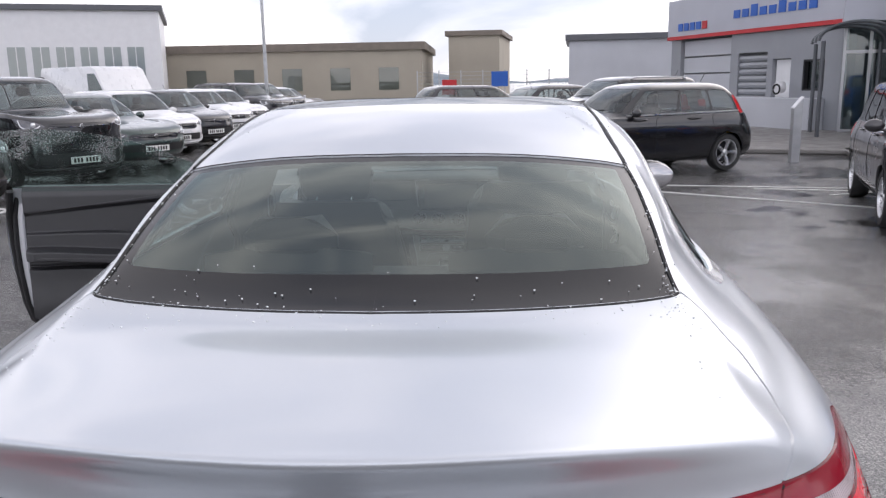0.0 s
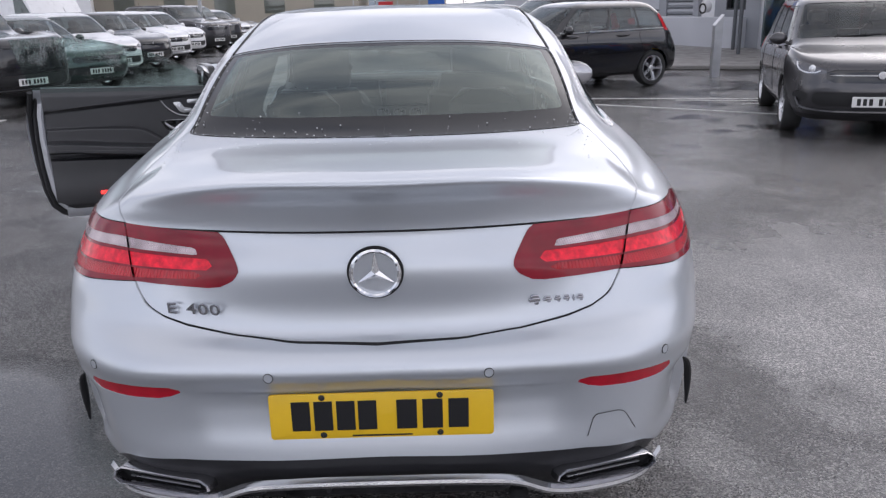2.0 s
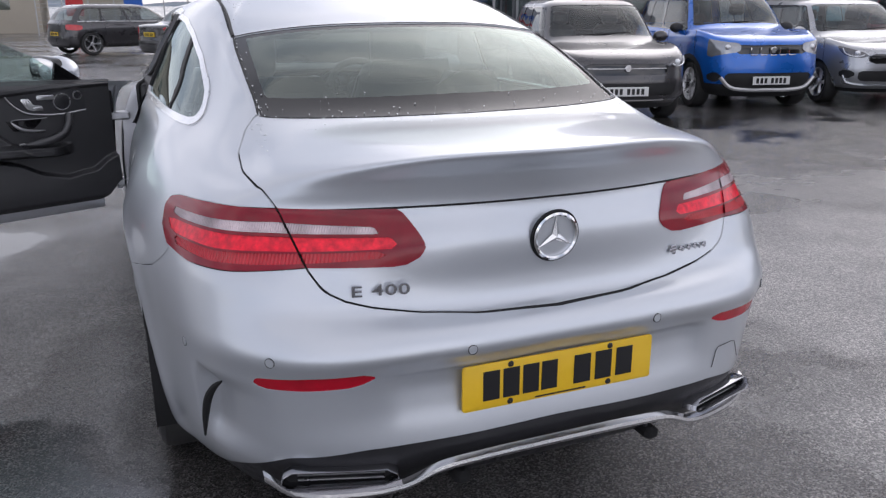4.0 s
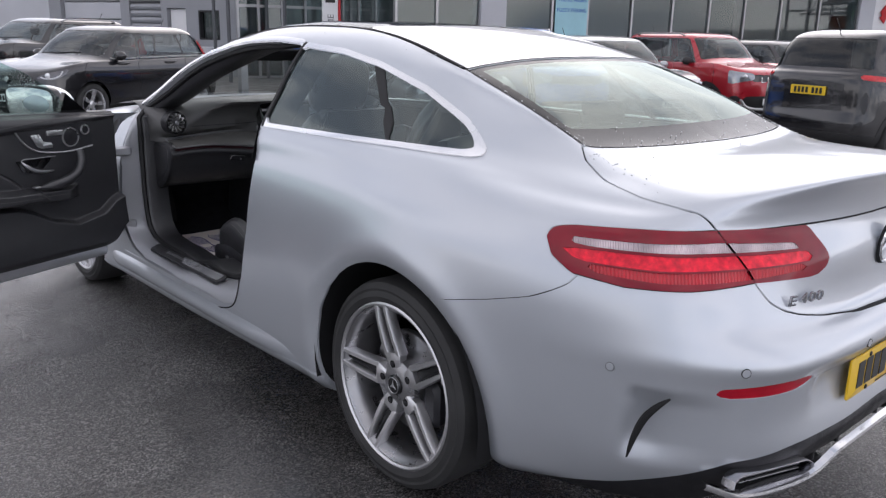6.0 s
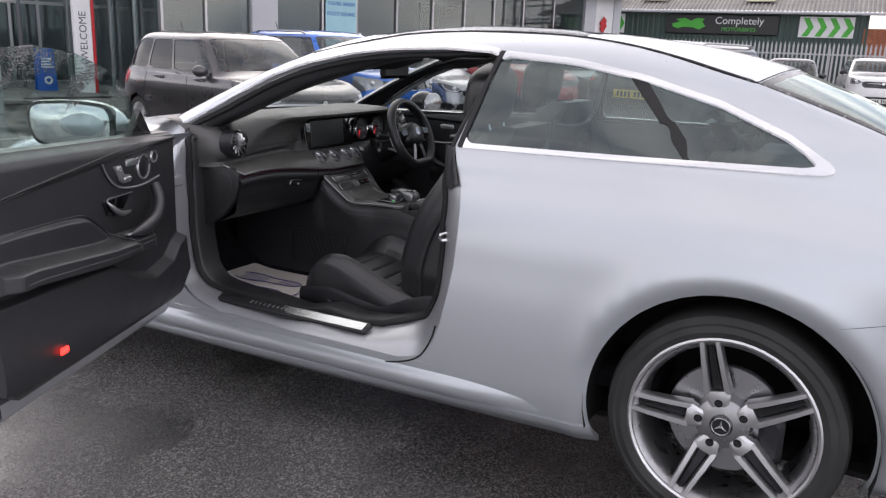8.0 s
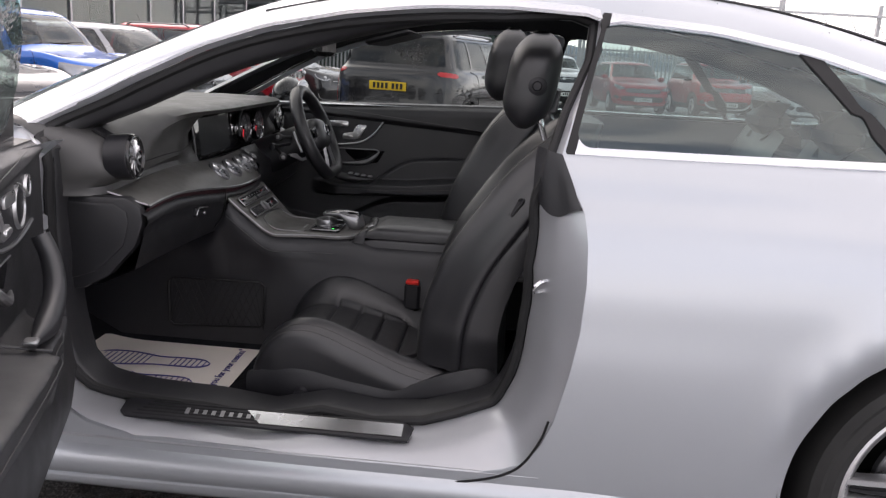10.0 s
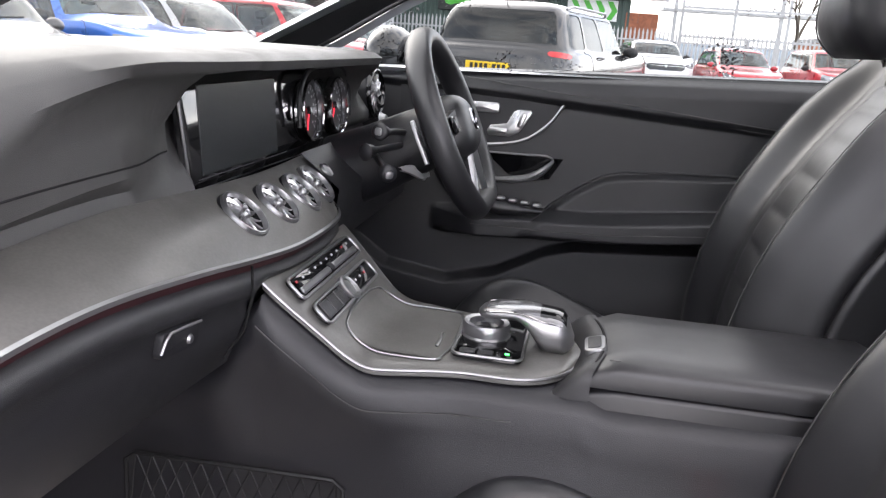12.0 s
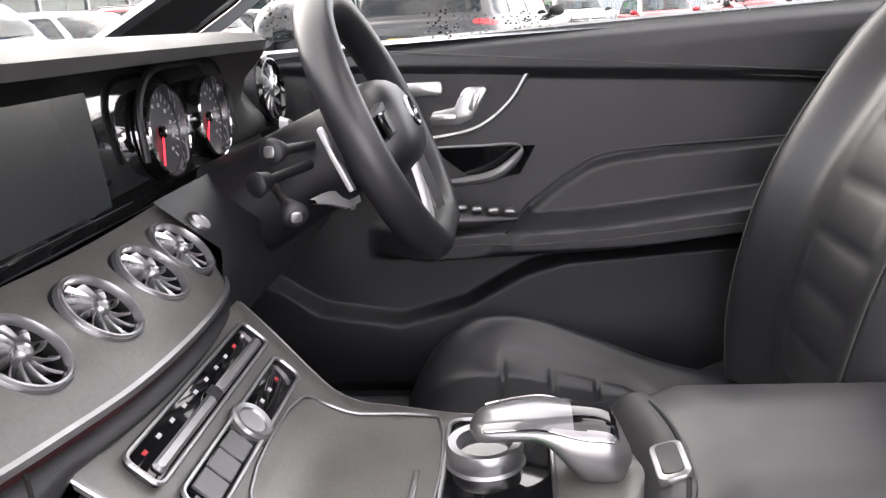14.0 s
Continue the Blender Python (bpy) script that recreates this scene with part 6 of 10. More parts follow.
part("glovebox_handle_edge", Shape().tube([(-0.041, -0.008, 0.010), (-0.037, 0.006, 0.011), (-0.029, 0.013, 0.011), (0.0, 0.014, 0.011), (0.038, 0.014, 0.011)], 0.0018, 6), SATIN, handle)
part("glovebox_lock", Shape().revolve([(0.0005, 0.003), (0.0045, 0.003), (0.006, 0.0)], 16), SATIN, handle, solid=False).matrix_basis = Matrix.Translation((0.018, -0.003, 0.010))
part("glovebox_seam", Shape().tube([(-0.235, wood_low(-.235)[0] + a, b) for a, b in ((-0.010, .835), (-0.012, .80), (0.0, .75), (.035, .70))], 0.0018, 5), GAP, dash)
# dash end cap
cap = [(3.30, .88), (3.12, .885), (3.085, .86), (3.08, .82), (3.10, .76), (3.17, .68), (3.24, .64), (3.30, .63)]
part("dash_end_cap", Shape().prism(cap, 0.695, 0.722, 0.012, Matrix(((0, 0, -1, 0), (1, 0, 0, 0), (0, 1, 0, 0), (0, 0, 0, 1)))), SOFT, dash, "black dash end cap", 40)
cap2 = [(3.285, .865), (3.15, .868), (3.12, .85), (3.115, .82), (3.13, .76), (3.20, .69), (3.285, .66)]
part("end_cap_lid", Shape().prism(cap2, 0.715, 0.727, 0.008, Matrix(((0, 0, -1, 0), (1, 0, 0, 0), (0, 1, 0, 0), (0, 0, 0, 1)))), SOFT, dash, "", 40)
slot = part("top_vent", Shape().box((0, 0, 0), (0.050, 0.056, 0.006), 0.002), GAP, dash, "slotted demister outlet")
slot.matrix_basis = Matrix.Translation((-0.655, 3.200, 1.029)) @ pose(0, 0, 0, 26, 0, 0)
for k in range(5):
    part("vent_rib", Shape().box((-0.019 + 0.0095 * k, 0, 0.004), (0.003, 0.052, 0.004), 0.001), PLASTIC, slot)


def turbine_vent(x, y, z, r, yaw, tilt, mat_ring=SATIN):
    """A round air vent with a bright rim, curved turbine blades and a hub."""
    m = Matrix.Translation((x, y, z)) @ pose(0, 0, 0, 90 - tilt, 0, yaw)
    v = part("air_vent", Shape().revolve([(r * 0.90, -0.012), (r * 0.915, 0.0015), (r * 0.95, 0.004), (r * 0.99, 0.0035), (r * 1.01, 0.001), (r * 1.05, 0.002), (r * 1.075, 0.0), (r * 1.08, -0.006)], 40), mat_ring, dash, "round turbine air vent with bright blades", solid=False)
    v.matrix_basis = m
    part("vent_barrel", Shape().revolve([(r * 1.065, -0.003), (r * 1.12, -0.006), (r * 1.13, -0.020), (r * 1.08, -0.060)], 36), PLASTIC, v, solid=False)
    part("vent_throat", Shape().revolve([(0.001, -0.035), (r * 0.86, -0.035), (r * 0.89, -0.004)], 32), GAP, v, solid=False)
    for k in range(12):
        s = Shape()
        pts = []
        for i in range(5):
            t = i / 4
            rr = r * (0.22 + 0.66 * t)
            a = radians(30 * k + 24 * t)
            pts.append(((rr * math.cos(a), rr * math.sin(a), -0.002 - 0.003 * t), (rr * math.cos(a + 0.30), rr * math.sin(a + 0.30), -0.014), (rr * math.cos(a + 0.31), rr * math.sin(a + 0.31), -0.0115), (rr * math.cos(a + 0.05), rr * math.sin(a + 0.05), 0.0 - 0.003 * t)))
        s.grid(pts, False, True)
        part("vent_blade", s, BLADE, v, angle=50, solid=False)
    part("vent_hub", Shape().revolve([(0.0005, 0.003), (r * 0.14, 0.003), (r * 0.165, 0.0045), (r * 0.20, 0.003), (r * 0.22, -0.004), (r * 0.26, -0.022)], 24), SATIN, v, solid=False)
    part("vent_vane", Shape().box((0, 0, -0.008), (r * 1.6, r * 0.06, 0.004), 0.001), PLASTIC, v)
    return v


turbine_vent(-0.664, 3.120, 0.98, 0.052, 4, 4, GLOSS)
turbine_vent(0.648, 3.128, 0.992, 0.052, -4, 4, GLOSS)
for c in VENTS:
    turbine_vent(c.x, c.y, c.z, 0.0355, 0, 48)
part("start_button", Shape().revolve([(0.0005, 0.002), (0.010, 0.002), (0.0125, 0.004), (0.0155, 0.0)], 24), SATIN, dash, solid=False).matrix_basis = Matrix.Translation((0.196, 3.092, 0.885)) @ pose(0, 0, 0, 46, 0, 0)
# wide screen panel
scr = [(-.148, .900), (.49, .900), (.505, .915), (.50, 1.045), (.485, 1.056), (-.163, 1.056), (-.174, 1.045), (-.157, .910)]
scr_m = Matrix.Translation((0, 3.177, 0)) @ Matrix(((1, 0, 0, 0), (0, 0.08, -1, -0.0784), (0, 1, 0.08, 0), (0, 0, 0, 1)))
screen = part("screen_panel", Shape().prism(scr, 0, 0.014, 0.003), PANEL, dash, "wide glossy black screen panel")
screen.matrix_basis = scr_m
part("screen_frame", Shape().tube([(a, b, 0.010) for a, b in scr], 0.0022, 6, True), SATIN, screen)
DIAL = material("dial_grey", (0.055, 0.055, 0.06), 0.4, vary=0.1)
DISPLAY = material("switched_off_display", (0.042, 0.046, 0.048), 0.26, spec=0.9, vary=0.05)
part("display", Shape().box((0.004, 0.976, 0.0145), (0.266, 0.118, 0.002), 0.0006), DISPLAY, screen, "switched-off display")
part("screen_slot", Shape().box((0.02, 0.9125, 0.0142), (0.32, 0.0010, 0.0010)), DIAL, screen)
RED_SYMBOL = material("red_symbol", (0.45, 0.03, 0.04), 0.5)
NEEDLE = material("red_needle", (0.7, 0.02, 0.03), 0.4, emit=(1.0, 0.03, 0.05), emit_strength=0.5)
TICK = material("dial_tick", (0.5, 0.5, 0.52), 0.5)
hood = curve_through([(0.205, .950, .03), (0.21, 1.01, .032), (0.245, 1.042, .034), (0.35, 1.050, .034), (0.455, 1.042, .034), (0.492, 1.01, .032), (0.495, .950, .03)], 5)
part("dial_hood", Shape().tube(hood, 0.0045, 8), PLASTIC, screen)
for gx, ga in ((0.276, 250), (0.428, 235)):
    gm = Matrix.Translation((gx, 0.975, 0.016))
    g = part("dial", Shape().revolve([(0.0005, 0.004), (0.050, 0.004), (0.052, 0.006)], 40, gm), DIAL, screen, "round dial with a red needle", solid=False)
    part("dial_ring", Shape().revolve([(0.0515, 0.0), (0.0520, 0.016), (0.0535, 0.018), (0.055, 0.016), (0.0555, 0.0)], 40, gm), CHROME, g, solid=False)
    for k in range(21):
        a = radians(225 - 270 * k / 20)
        mt = gm @ pose(0.043 * math.cos(a), 0.043 * math.sin(a), 0.0048, 0, 0, math.degrees(a))
        part("dial_tick", Shape().box((0, 0, 0), (0.009 if k % 2 == 0 else 0.005, 0.0016, 0.0006), 0, mt), TICK, g)
    for k in range(10):
        a = radians(225 - 270 * k / 9)
        part("dial_figure", Shape().box((0, 0, 0), (0.006, 0.0045, 0.0005), 0, gm @ Matrix.Translation((0.032 * math.cos(a), 0.032 * math.sin(a), 0.0047))), TICK, g)
    a = radians(ga)
    part("needle", Shape().box((0.018, 0, 0.007), (0.044, 0.003, 0.001), 0, gm @ pose(0, 0, 0, 0, 0, ga)), NEEDLE, g)
    part("needle_hub", Shape().revolve([(0.0005, 0.010), (0.007, 0.009), (0.008, 0.005)], 16, gm), GLOSS, g, solid=False)

# ---- centre console ----
console = coupe


def deck(y):
    """Height and half-width of the console's top along the car."""
    u = (y - 2.932) / 0.118
    z = 0.688 + 0.11 * (0 if u < -0.25 else (u + 0.25) ** 2 if u < 0.25 else u)
    w = 0.118 + 0.030 * step(y, 2.78, 2.93) + 0.030 * step(y, 2.93, 3.06)
    if y < 2.74:
        w *= max(1 - ((2.74 - y) / 0.105) ** 2.2, 0.02) ** 0.5
    return z, w


ys = [2.636 + (3.052 - 2.636) * i / 40 for i in range(41)]
rows = []
for y in ys:
    z, w = deck(y)
    rows.append([(-w, y, z - 0.012), (-w, y, z - 0.003), (-w + 0.003, y, z)] + [(w * k / 5, y, z + 0.003 * (1 - (k / 5) ** 2)) for k in range(-4, 5)] + [(w - 0.003, y, z), (w, y, z - 0.003), (w, y, z - 0.012)])
top = part("console_top", Shape().grid(rows), WOOD, console, "dark wood console top", 50, solid=False)
edge = [(-deck(y)[1] - 0.001, y, deck(y)[0] - 0.004) for y in ys[::-1]] + [(deck(y)[1] + 0.001, y, deck(y)[0] - 0.004) for y in ys[1:]]
part("console_edge", Shape().tube(edge, 0.0021, 6), SATIN, console, "bright edge round the console top")
rows = []
for y in [2.20 + 1.40 * i / 56 for i in range(57)]:
    z, w = deck(min(max(y, 2.74), 3.05))
    z2 = z - 0.016 if y > 2.62 else 0.66
    ww = max(w, 0.115) + 0.012
    if y > 3.05:
        ww, z2 = ww - 0.03 * step(y, 3.05, 3.2), z2 - 0.10 * step(y, 3.05, 3.12)
    rows.append([(-0.172, y, 0.30), (-0.158, y, 0.48), (-max(ww - 0.01, 0.150), y, z2 - 0.10), (-ww - 0.008, y, z2 - 0.065), (-ww - 0.010, y, z2 - 0.02), (-ww + 0.006, y, z2), (ww - 0.006, y, z2), (ww + 0.010, y, z2 - 0.02), (ww + 0.008, y, z2 - 0.065), (max(ww - 0.01, 0.150), y, z2 - 0.10), (0.158, y, 0.48), (0.172, y, 0.30)])
part("console_side", Shape().grid(rows), TRIM_SHADED, console, "black soft console flank", 60, solid=False)
part("console_stitching", Shape().tube([(-(max(deck(y)[1], .115) + 0.0235), y, deck(y)[0] - 0.055) for y in ys[8:]], 0.0012, 5), DASH_TOP, console)


def on_deck(x, y, lift=0.0):
    z = deck(y)[0]
    dz = (deck(y + 0.01)[0] - deck(y - 0.01)[0]) / 0.02
    a = math.degrees(math.atan(dz))
    return Matrix.Translation((x, y, z + 0.003)) @ pose(0, 0, 0, a, 0, 0) @ Matrix.Translation((0, 0, lift))


def deck_plate(nm, x, y, outline, h, mat, lift=0.001, label=""):
    ob = part(nm, Shape().prism(outline, 0, h, min(h * 0.4, 0.002)), mat, console, label)
    ob.matrix_basis = on_deck(x, y, lift)
    return ob


def framed(nm, x, y, w, d, r, label=""):
    ob = deck_plate(nm, x, y, rounded(w, d, r), 0.004, GLOSS, 0.001, label)
    part("frame", Shape().tube([(a, b, 0.0055) for a, b in rounded(w, d, r)], 0.0023, 6, True), SATIN, ob)
    return ob


c1 = framed("climate_panel", -0.010, 3.0235, 0.272, 0.034, 0.008, "black climate switch panel with a bright frame")
for bx, bw in ((-0.066, 0.118), (0.066, 0.118)):
    part("climate_bar", Shape().box((bx, -0.0075, 0.006), (bw, 0.011, 0.006), 0.0025), SATIN, c1, "bright toggle bar")
part("climate_pad", Shape().box((0.0, -0.006, 0.0065), (0.018, 0.014, 0.005), 0.002), PLASTIC, c1)
for k in range(10):
    part("switch_symbol", Shape().box((-0.115 + 0.0255 * k, 0.0075, 0.0044), (0.006, 0.0036, 0.0006)), TICK if k not in (0, 8) else RED_SYMBOL, c1)
KEY_GREY = material("satin_grey_key", (0.10, 0.10, 0.105), 0.25, 0.6, rough_vary=0.05)
c2 = framed("media_panel", -0.014, 2.9885, 0.252, 0.033, 0.010, "black media switch panel with a bright frame")
part("volume_roller", Shape().revolve([(0.0005, 0.0045), (0.013, 0.0045), (0.0145, 0.0065), (0.019, 0.0075), (0.0215, 0.005), (0.022, 0.0)], 32), SATIN, c2, "bright round roller", solid=False).matrix_basis = pose(0.004, 0, 0.003)
for k in range(3):
    part("media_key", Shape().box((-0.098 + 0.030 * k, 0, 0.0055), (0.0285, 0.025, 0.003), 0.0010), KEY_GREY, c2)
for k in range(3):
    part("media_symbol", Shape().box((0.045 + 0.024 * k, 0.002, 0.0044), (0.005, 0.004, 0.0006)), RED_SYMBOL if k == 2 else TICK, c2)
tray = [(-0.098, -0.066), (0.098, -0.066), (0.106, -0.05), (0.108, 0.02), (0.10, 0.062), (0.085, 0.072), (-0.085, 0.072), (-0.10, 0.062), (-0.108, 0.02), (-0.106, -0.05)]
tray_at = lambda a, b, up: (0.003 + a, 2.893 + b, deck(2.893 + b)[0] + 0.003 * (1 - (a / deck(2.893 + b)[1]) ** 2) + up)
t = part("tray_lid", Shape().grid([[tray_at(0.098 * k / 6, -0.062 + 0.0128 * r, 0.0016) for k in range(-6, 7)] for r in range(11)]), WOOD, console, "dark wood tray lid with a bright outline", 60, solid=False)
loop = curve_through([(a, b, 0) for a, b in tray], 4, True)
part("tray_outline", Shape().tube([tray_at(p.x, p.y, 0.0022) for p in loop], 0.0017, 6, True), SATIN, t)
part("tray_pull", Shape().box((-0.030, 2.839, deck(2.839)[0] + 0.0058), (0.055, 0.005, 0.003), 0.001), SATIN, t)
pad = framed("controller_base", 0.0, 2.765, 0.172, 0.098, 0.014, "black controller base with a bright frame")
for k in range(3):
    part("drive_key", Shape().box((-0.072, 0.028 - 0.026 * k, 0.006), (0.018, 0.022, 0.004), 0.001), PLASTIC if k < 2 else GLOSS, pad)
part("ready_light", Shape().box((-0.072, -0.028, 0.0085), (0.005, 0.006, 0.0008)), material("green_light", (0.02, 0.4, 0.06), 0.4, emit=(0.05, 1.0, 0.15), emit_strength=1.0), pad)
part("rotary_controller", Shape().revolve([(0.020, 0.010), (0.026, 0.020), (0.0335, 0.021), (0.036, 0.016), (0.035, 0.004), (0.038, 0.0)], 36, Matrix.Translation((0.012, 0.012, 0.003))), SATIN, pad, "bright rotary controller", solid=False)
part("rotary_top", Shape().revolve([(0.0005, 0.012), (0.024, 0.012), (0.027, 0.018)], 32, Matrix.Translation((0.012, 0.012, 0.003))), GLOSS, pad, solid=False)
# palm rest: a bright arched bridge with a glossy touch face
arch = []
for k in range(23):
    a = k / 22
    y = 0.024 - 0.142 * a
    end = (1 - (1 - min(a / 0.10, 1)) ** 2) ** 0.5 * (1 - max((a - 0.86) / 0.14, 0) ** 2) ** 0.5
    zt = 0.041 + 0.014 * math.sin(math.pi * (0.12 + 0.72 * a)) - 0.020 * step(a, 0.84, 1.02)
    zb = zt - 0.015 - 0.006 * a - (zt - 0.012) * step(a, 0.40, 0.74)
    w = (0.022 + 0.016 * math.sin(math.pi * min(0.10 + 0.62 * a, 1))) * max(end, 0.25)
    mid, h = (zt + zb) / 2, (zt - zb) / 2 * max(end, 0.35)
    arch.append([(0.006 + w * math.copysign(abs(math.cos(b)) ** 0.62, math.cos(b)), y, mid + h * math.copysign(abs(math.sin(b)) ** 0.8, math.sin(b))) for b in [2 * math.pi * q / 24 for q in range(24)]])
rest = part("palm_rest", Shape().grid(arch, False, True, None, True), SATIN, console, "bright arched palm rest with a glossy touch pad", 60)
rest.matrix_basis = on_deck(0.0, 2.765, 0.004)
TOUCH = material("touch_pad_grey", (0.20, 0.20, 0.21), 0.16, 0.3, coat=0.8)
for nm, r0, r1, mat_t in (("touch_pad", 2, 14, TOUCH), ("touch_pad_rear", 14, 20, GLOSS)):
    part(nm, Shape().grid([[(0.006 + (q[0] - 0.006) * 0.94, q[1], q[2] + 0.0012) for q in r[2:11]] for r in arch[r0:r1 + 1]]), mat_t, rest, solid=False)
part("touch_pad_edge", Shape().tube([Vector(r[2]) + Vector((0, 0, 0.001)) for r in arch[2:20]] + [Vector(r[10]) + Vector((0, 0, 0.001)) for r in arch[19:1:-1]], 0.0009, 5, True), CHROME, rest)
# armrest box
def arm_block(nm, y0, y1, z0, z1, half, soft, label=""):
    """A soft-edged block whose front edge sweeps forward at the flank."""
    rows = []
    for k in range(13):
        t = k / 12
        y = y0 + (y1 - y0) * t
        end = min(t, 1 - t) * abs(y1 - y0)
        dip = soft * (1 - math.sqrt(max(1 - (1 - min(end / soft, 1)) ** 2, 0)))
        row = []
        for x in (-half, -half, -half + 0.3 * soft, -half + soft, -0.05, 0, 0.05, half - soft, half - 0.3 * soft, half, half):
            edge = max(abs(x) - (half - soft), 0) / soft
            zz = z1 + 0.004 * (1 - (x / half) ** 2) - dip - soft * (1 - math.sqrt(max(1 - edge * edge, 0)))
            row.append((x, y + 0.024 * (x / half) ** 2 * t, zz))
        row[0], row[-1] = (-half, row[0][1], z0), (half, row[-1][1], z0)
        rows.append(row)
    rows.insert(0, [(p[0], p[1], z0) for p in rows[0]])
    rows.append([(p[0], p[1], z0) for p in rows[-1]])
    return part(nm, Shape().grid(rows), LEATHER, console, label, 60, solid=False)


arm_block("armrest_lid", 2.20, 2.600, 0.688, 0.722, 0.118, 0.014, "black leather armrest lid")
arm_block("armrest_lower", 2.20, 2.602, 0.58, 0.6855, 0.121, 0.006)
part("armrest_seam", Shape().tube([(-0.098, 2.22 + 0.02 * k, 0.7215) for k in range(20)], 0.0012, 5), DASH_TOP, console)
part("armrest_gap", Shape().tube([(0.119 * k / 8, 2.6035 + 0.024 * (k / 8) ** 2, 0.714 - 0.012 * (abs(k) / 8) ** 6) for k in range(-8, 9)], 0.0022, 6), GAP, console)
rows = []
for k in range(14):
    y = 2.664 - 0.066 * k / 13
    z = 0.668 + 0.046 * (1 - step(y, 2.606, 2.664))
    rows.append([(sx * hx, y + 0.024 * (hx / 0.124) ** 2, z - dz) for sx, hx, dz in ((-1, .126, .10), (-1, .1255, .02), (-1, .121, .007), (-1, .11, .001), (-1, .06, 0), (1, 0, 0), (1, .06, 0), (1, .11, .001), (1, .121, .007), (1, .1255, .02), (1, .126, .10))])
part("console_bridge", Shape().grid(rows), SOFT, console, "black soft surround before the armrest", 60, solid=False)
cl = part("armrest_catch", Shape().prism(rounded(0.058, 0.030, 0.009), -0.004, 0.005, 0.0025), SATIN, console, "bright armrest catch")
cl.matrix_basis = Matrix.Translation((-0.022, 2.617, 0.7115)) @ pose(0, 0, 0, -16, 0, 0)
part("catch_button", Shape().prism(rounded(0.046, 0.019, 0.006), 0.005, 0.0062, 0.0004), SOFT, cl)
# luggage net on the tunnel
net = thing("tunnel_net", "", "")
net.parent = coupe
fr = [(-0.174, y, z) for y, z in ((3.24, .522), (2.95, .527), (2.935, .515), (2.935, .39), (2.95, .375), (3.24, .36), (3.255, .375), (3.255, .51))]
part("net_frame", Shape().tube(fr, 0.0035, 6, True), RUBBER, net)
for k in range(13):
    y = 2.945 + 0.0245 * k
    for d in (-1, 1):
        y2 = min(max(y + d * 0.07, 2.937), 3.253)
        part("net_cord", Shape().tube([(-0.174, y, 0.522), (-0.179, (y + y2) / 2, 0.445), (-0.176, y2, 0.368)], 0.0013, 4), RUBBER, net)

# ---- steering wheel and column ----
SPOKE_SILVER = material("silver_painted_spoke", (0.60, 0.60, 0.61), 0.40, 0.1, rough_vary=0.05, vary=0.04)
wheel_m = Matrix.Translation((0.375, 2.905, 0.962)) @ pose(0, 0, 0, 66, 0, 0)
helm = thing("steering_wheel", "", "")
helm.parent = coupe
helm.matrix_basis = wheel_m


def rim_point(a, r=0.169):
    x, y = r * math.cos(a), r * math.sin(a)
    return (x, max(y, -0.154), 0.0)


rimp = [rim_point(2 * math.pi * k / 64) for k in range(64)]
rim_shape = Shape().tube(rimp, 0.0198, 16, True)
rim_shape.v = [(x, y, z * 1.22) for x, y, z in rim_shape.v]
part("rim", rim_shape, LEATHER, helm, "thick black leather wheel rim", 60)
for a in (35, 145):
    part("rim_seam", Shape().tube([Vector(rim_point(radians(a))) + Vector((math.cos(radians(a)) * 0.0172 * math.cos(t), math.sin(radians(a)) * 0.0172 * math.cos(t), 0.0172 * math.sin(t))) for t in [2 * math.pi * k / 12 for k in range(12)]], 0.0012, 5, True), DASH_TOP, helm)
pad_rows = []
for i in range(13):
    a = math.pi * i / 12
    q = max(math.sin(a), 0.02) ** 0.55
    pad_rows.append([(0.080 * q * math.copysign(abs(math.cos(b)) ** 0.75, math.cos(b)) * (1 - 0.16 * math.sin(b)), 0.064 * q * math.copysign(abs(math.sin(b)) ** 0.8, math.sin(b)) - 0.004, -0.012 - 0.052 * math.cos(a) * (0.55 if a < math.pi / 2 else 1.0)) for b in [2 * math.pi * k / 36 for k in range(36)]])
part("hub_pad", Shape().grid(pad_rows, False, True, None, True), LEATHER, helm, "domed black leather hub pad", 60)
part("hub_emblem", Shape().revolve([(0.0005, 0.041), (0.017, 0.0405), (0.0185, 0.0425), (0.0215, 0.0415), (0.022, 0.036)], 28), BADGE, helm, solid=False)
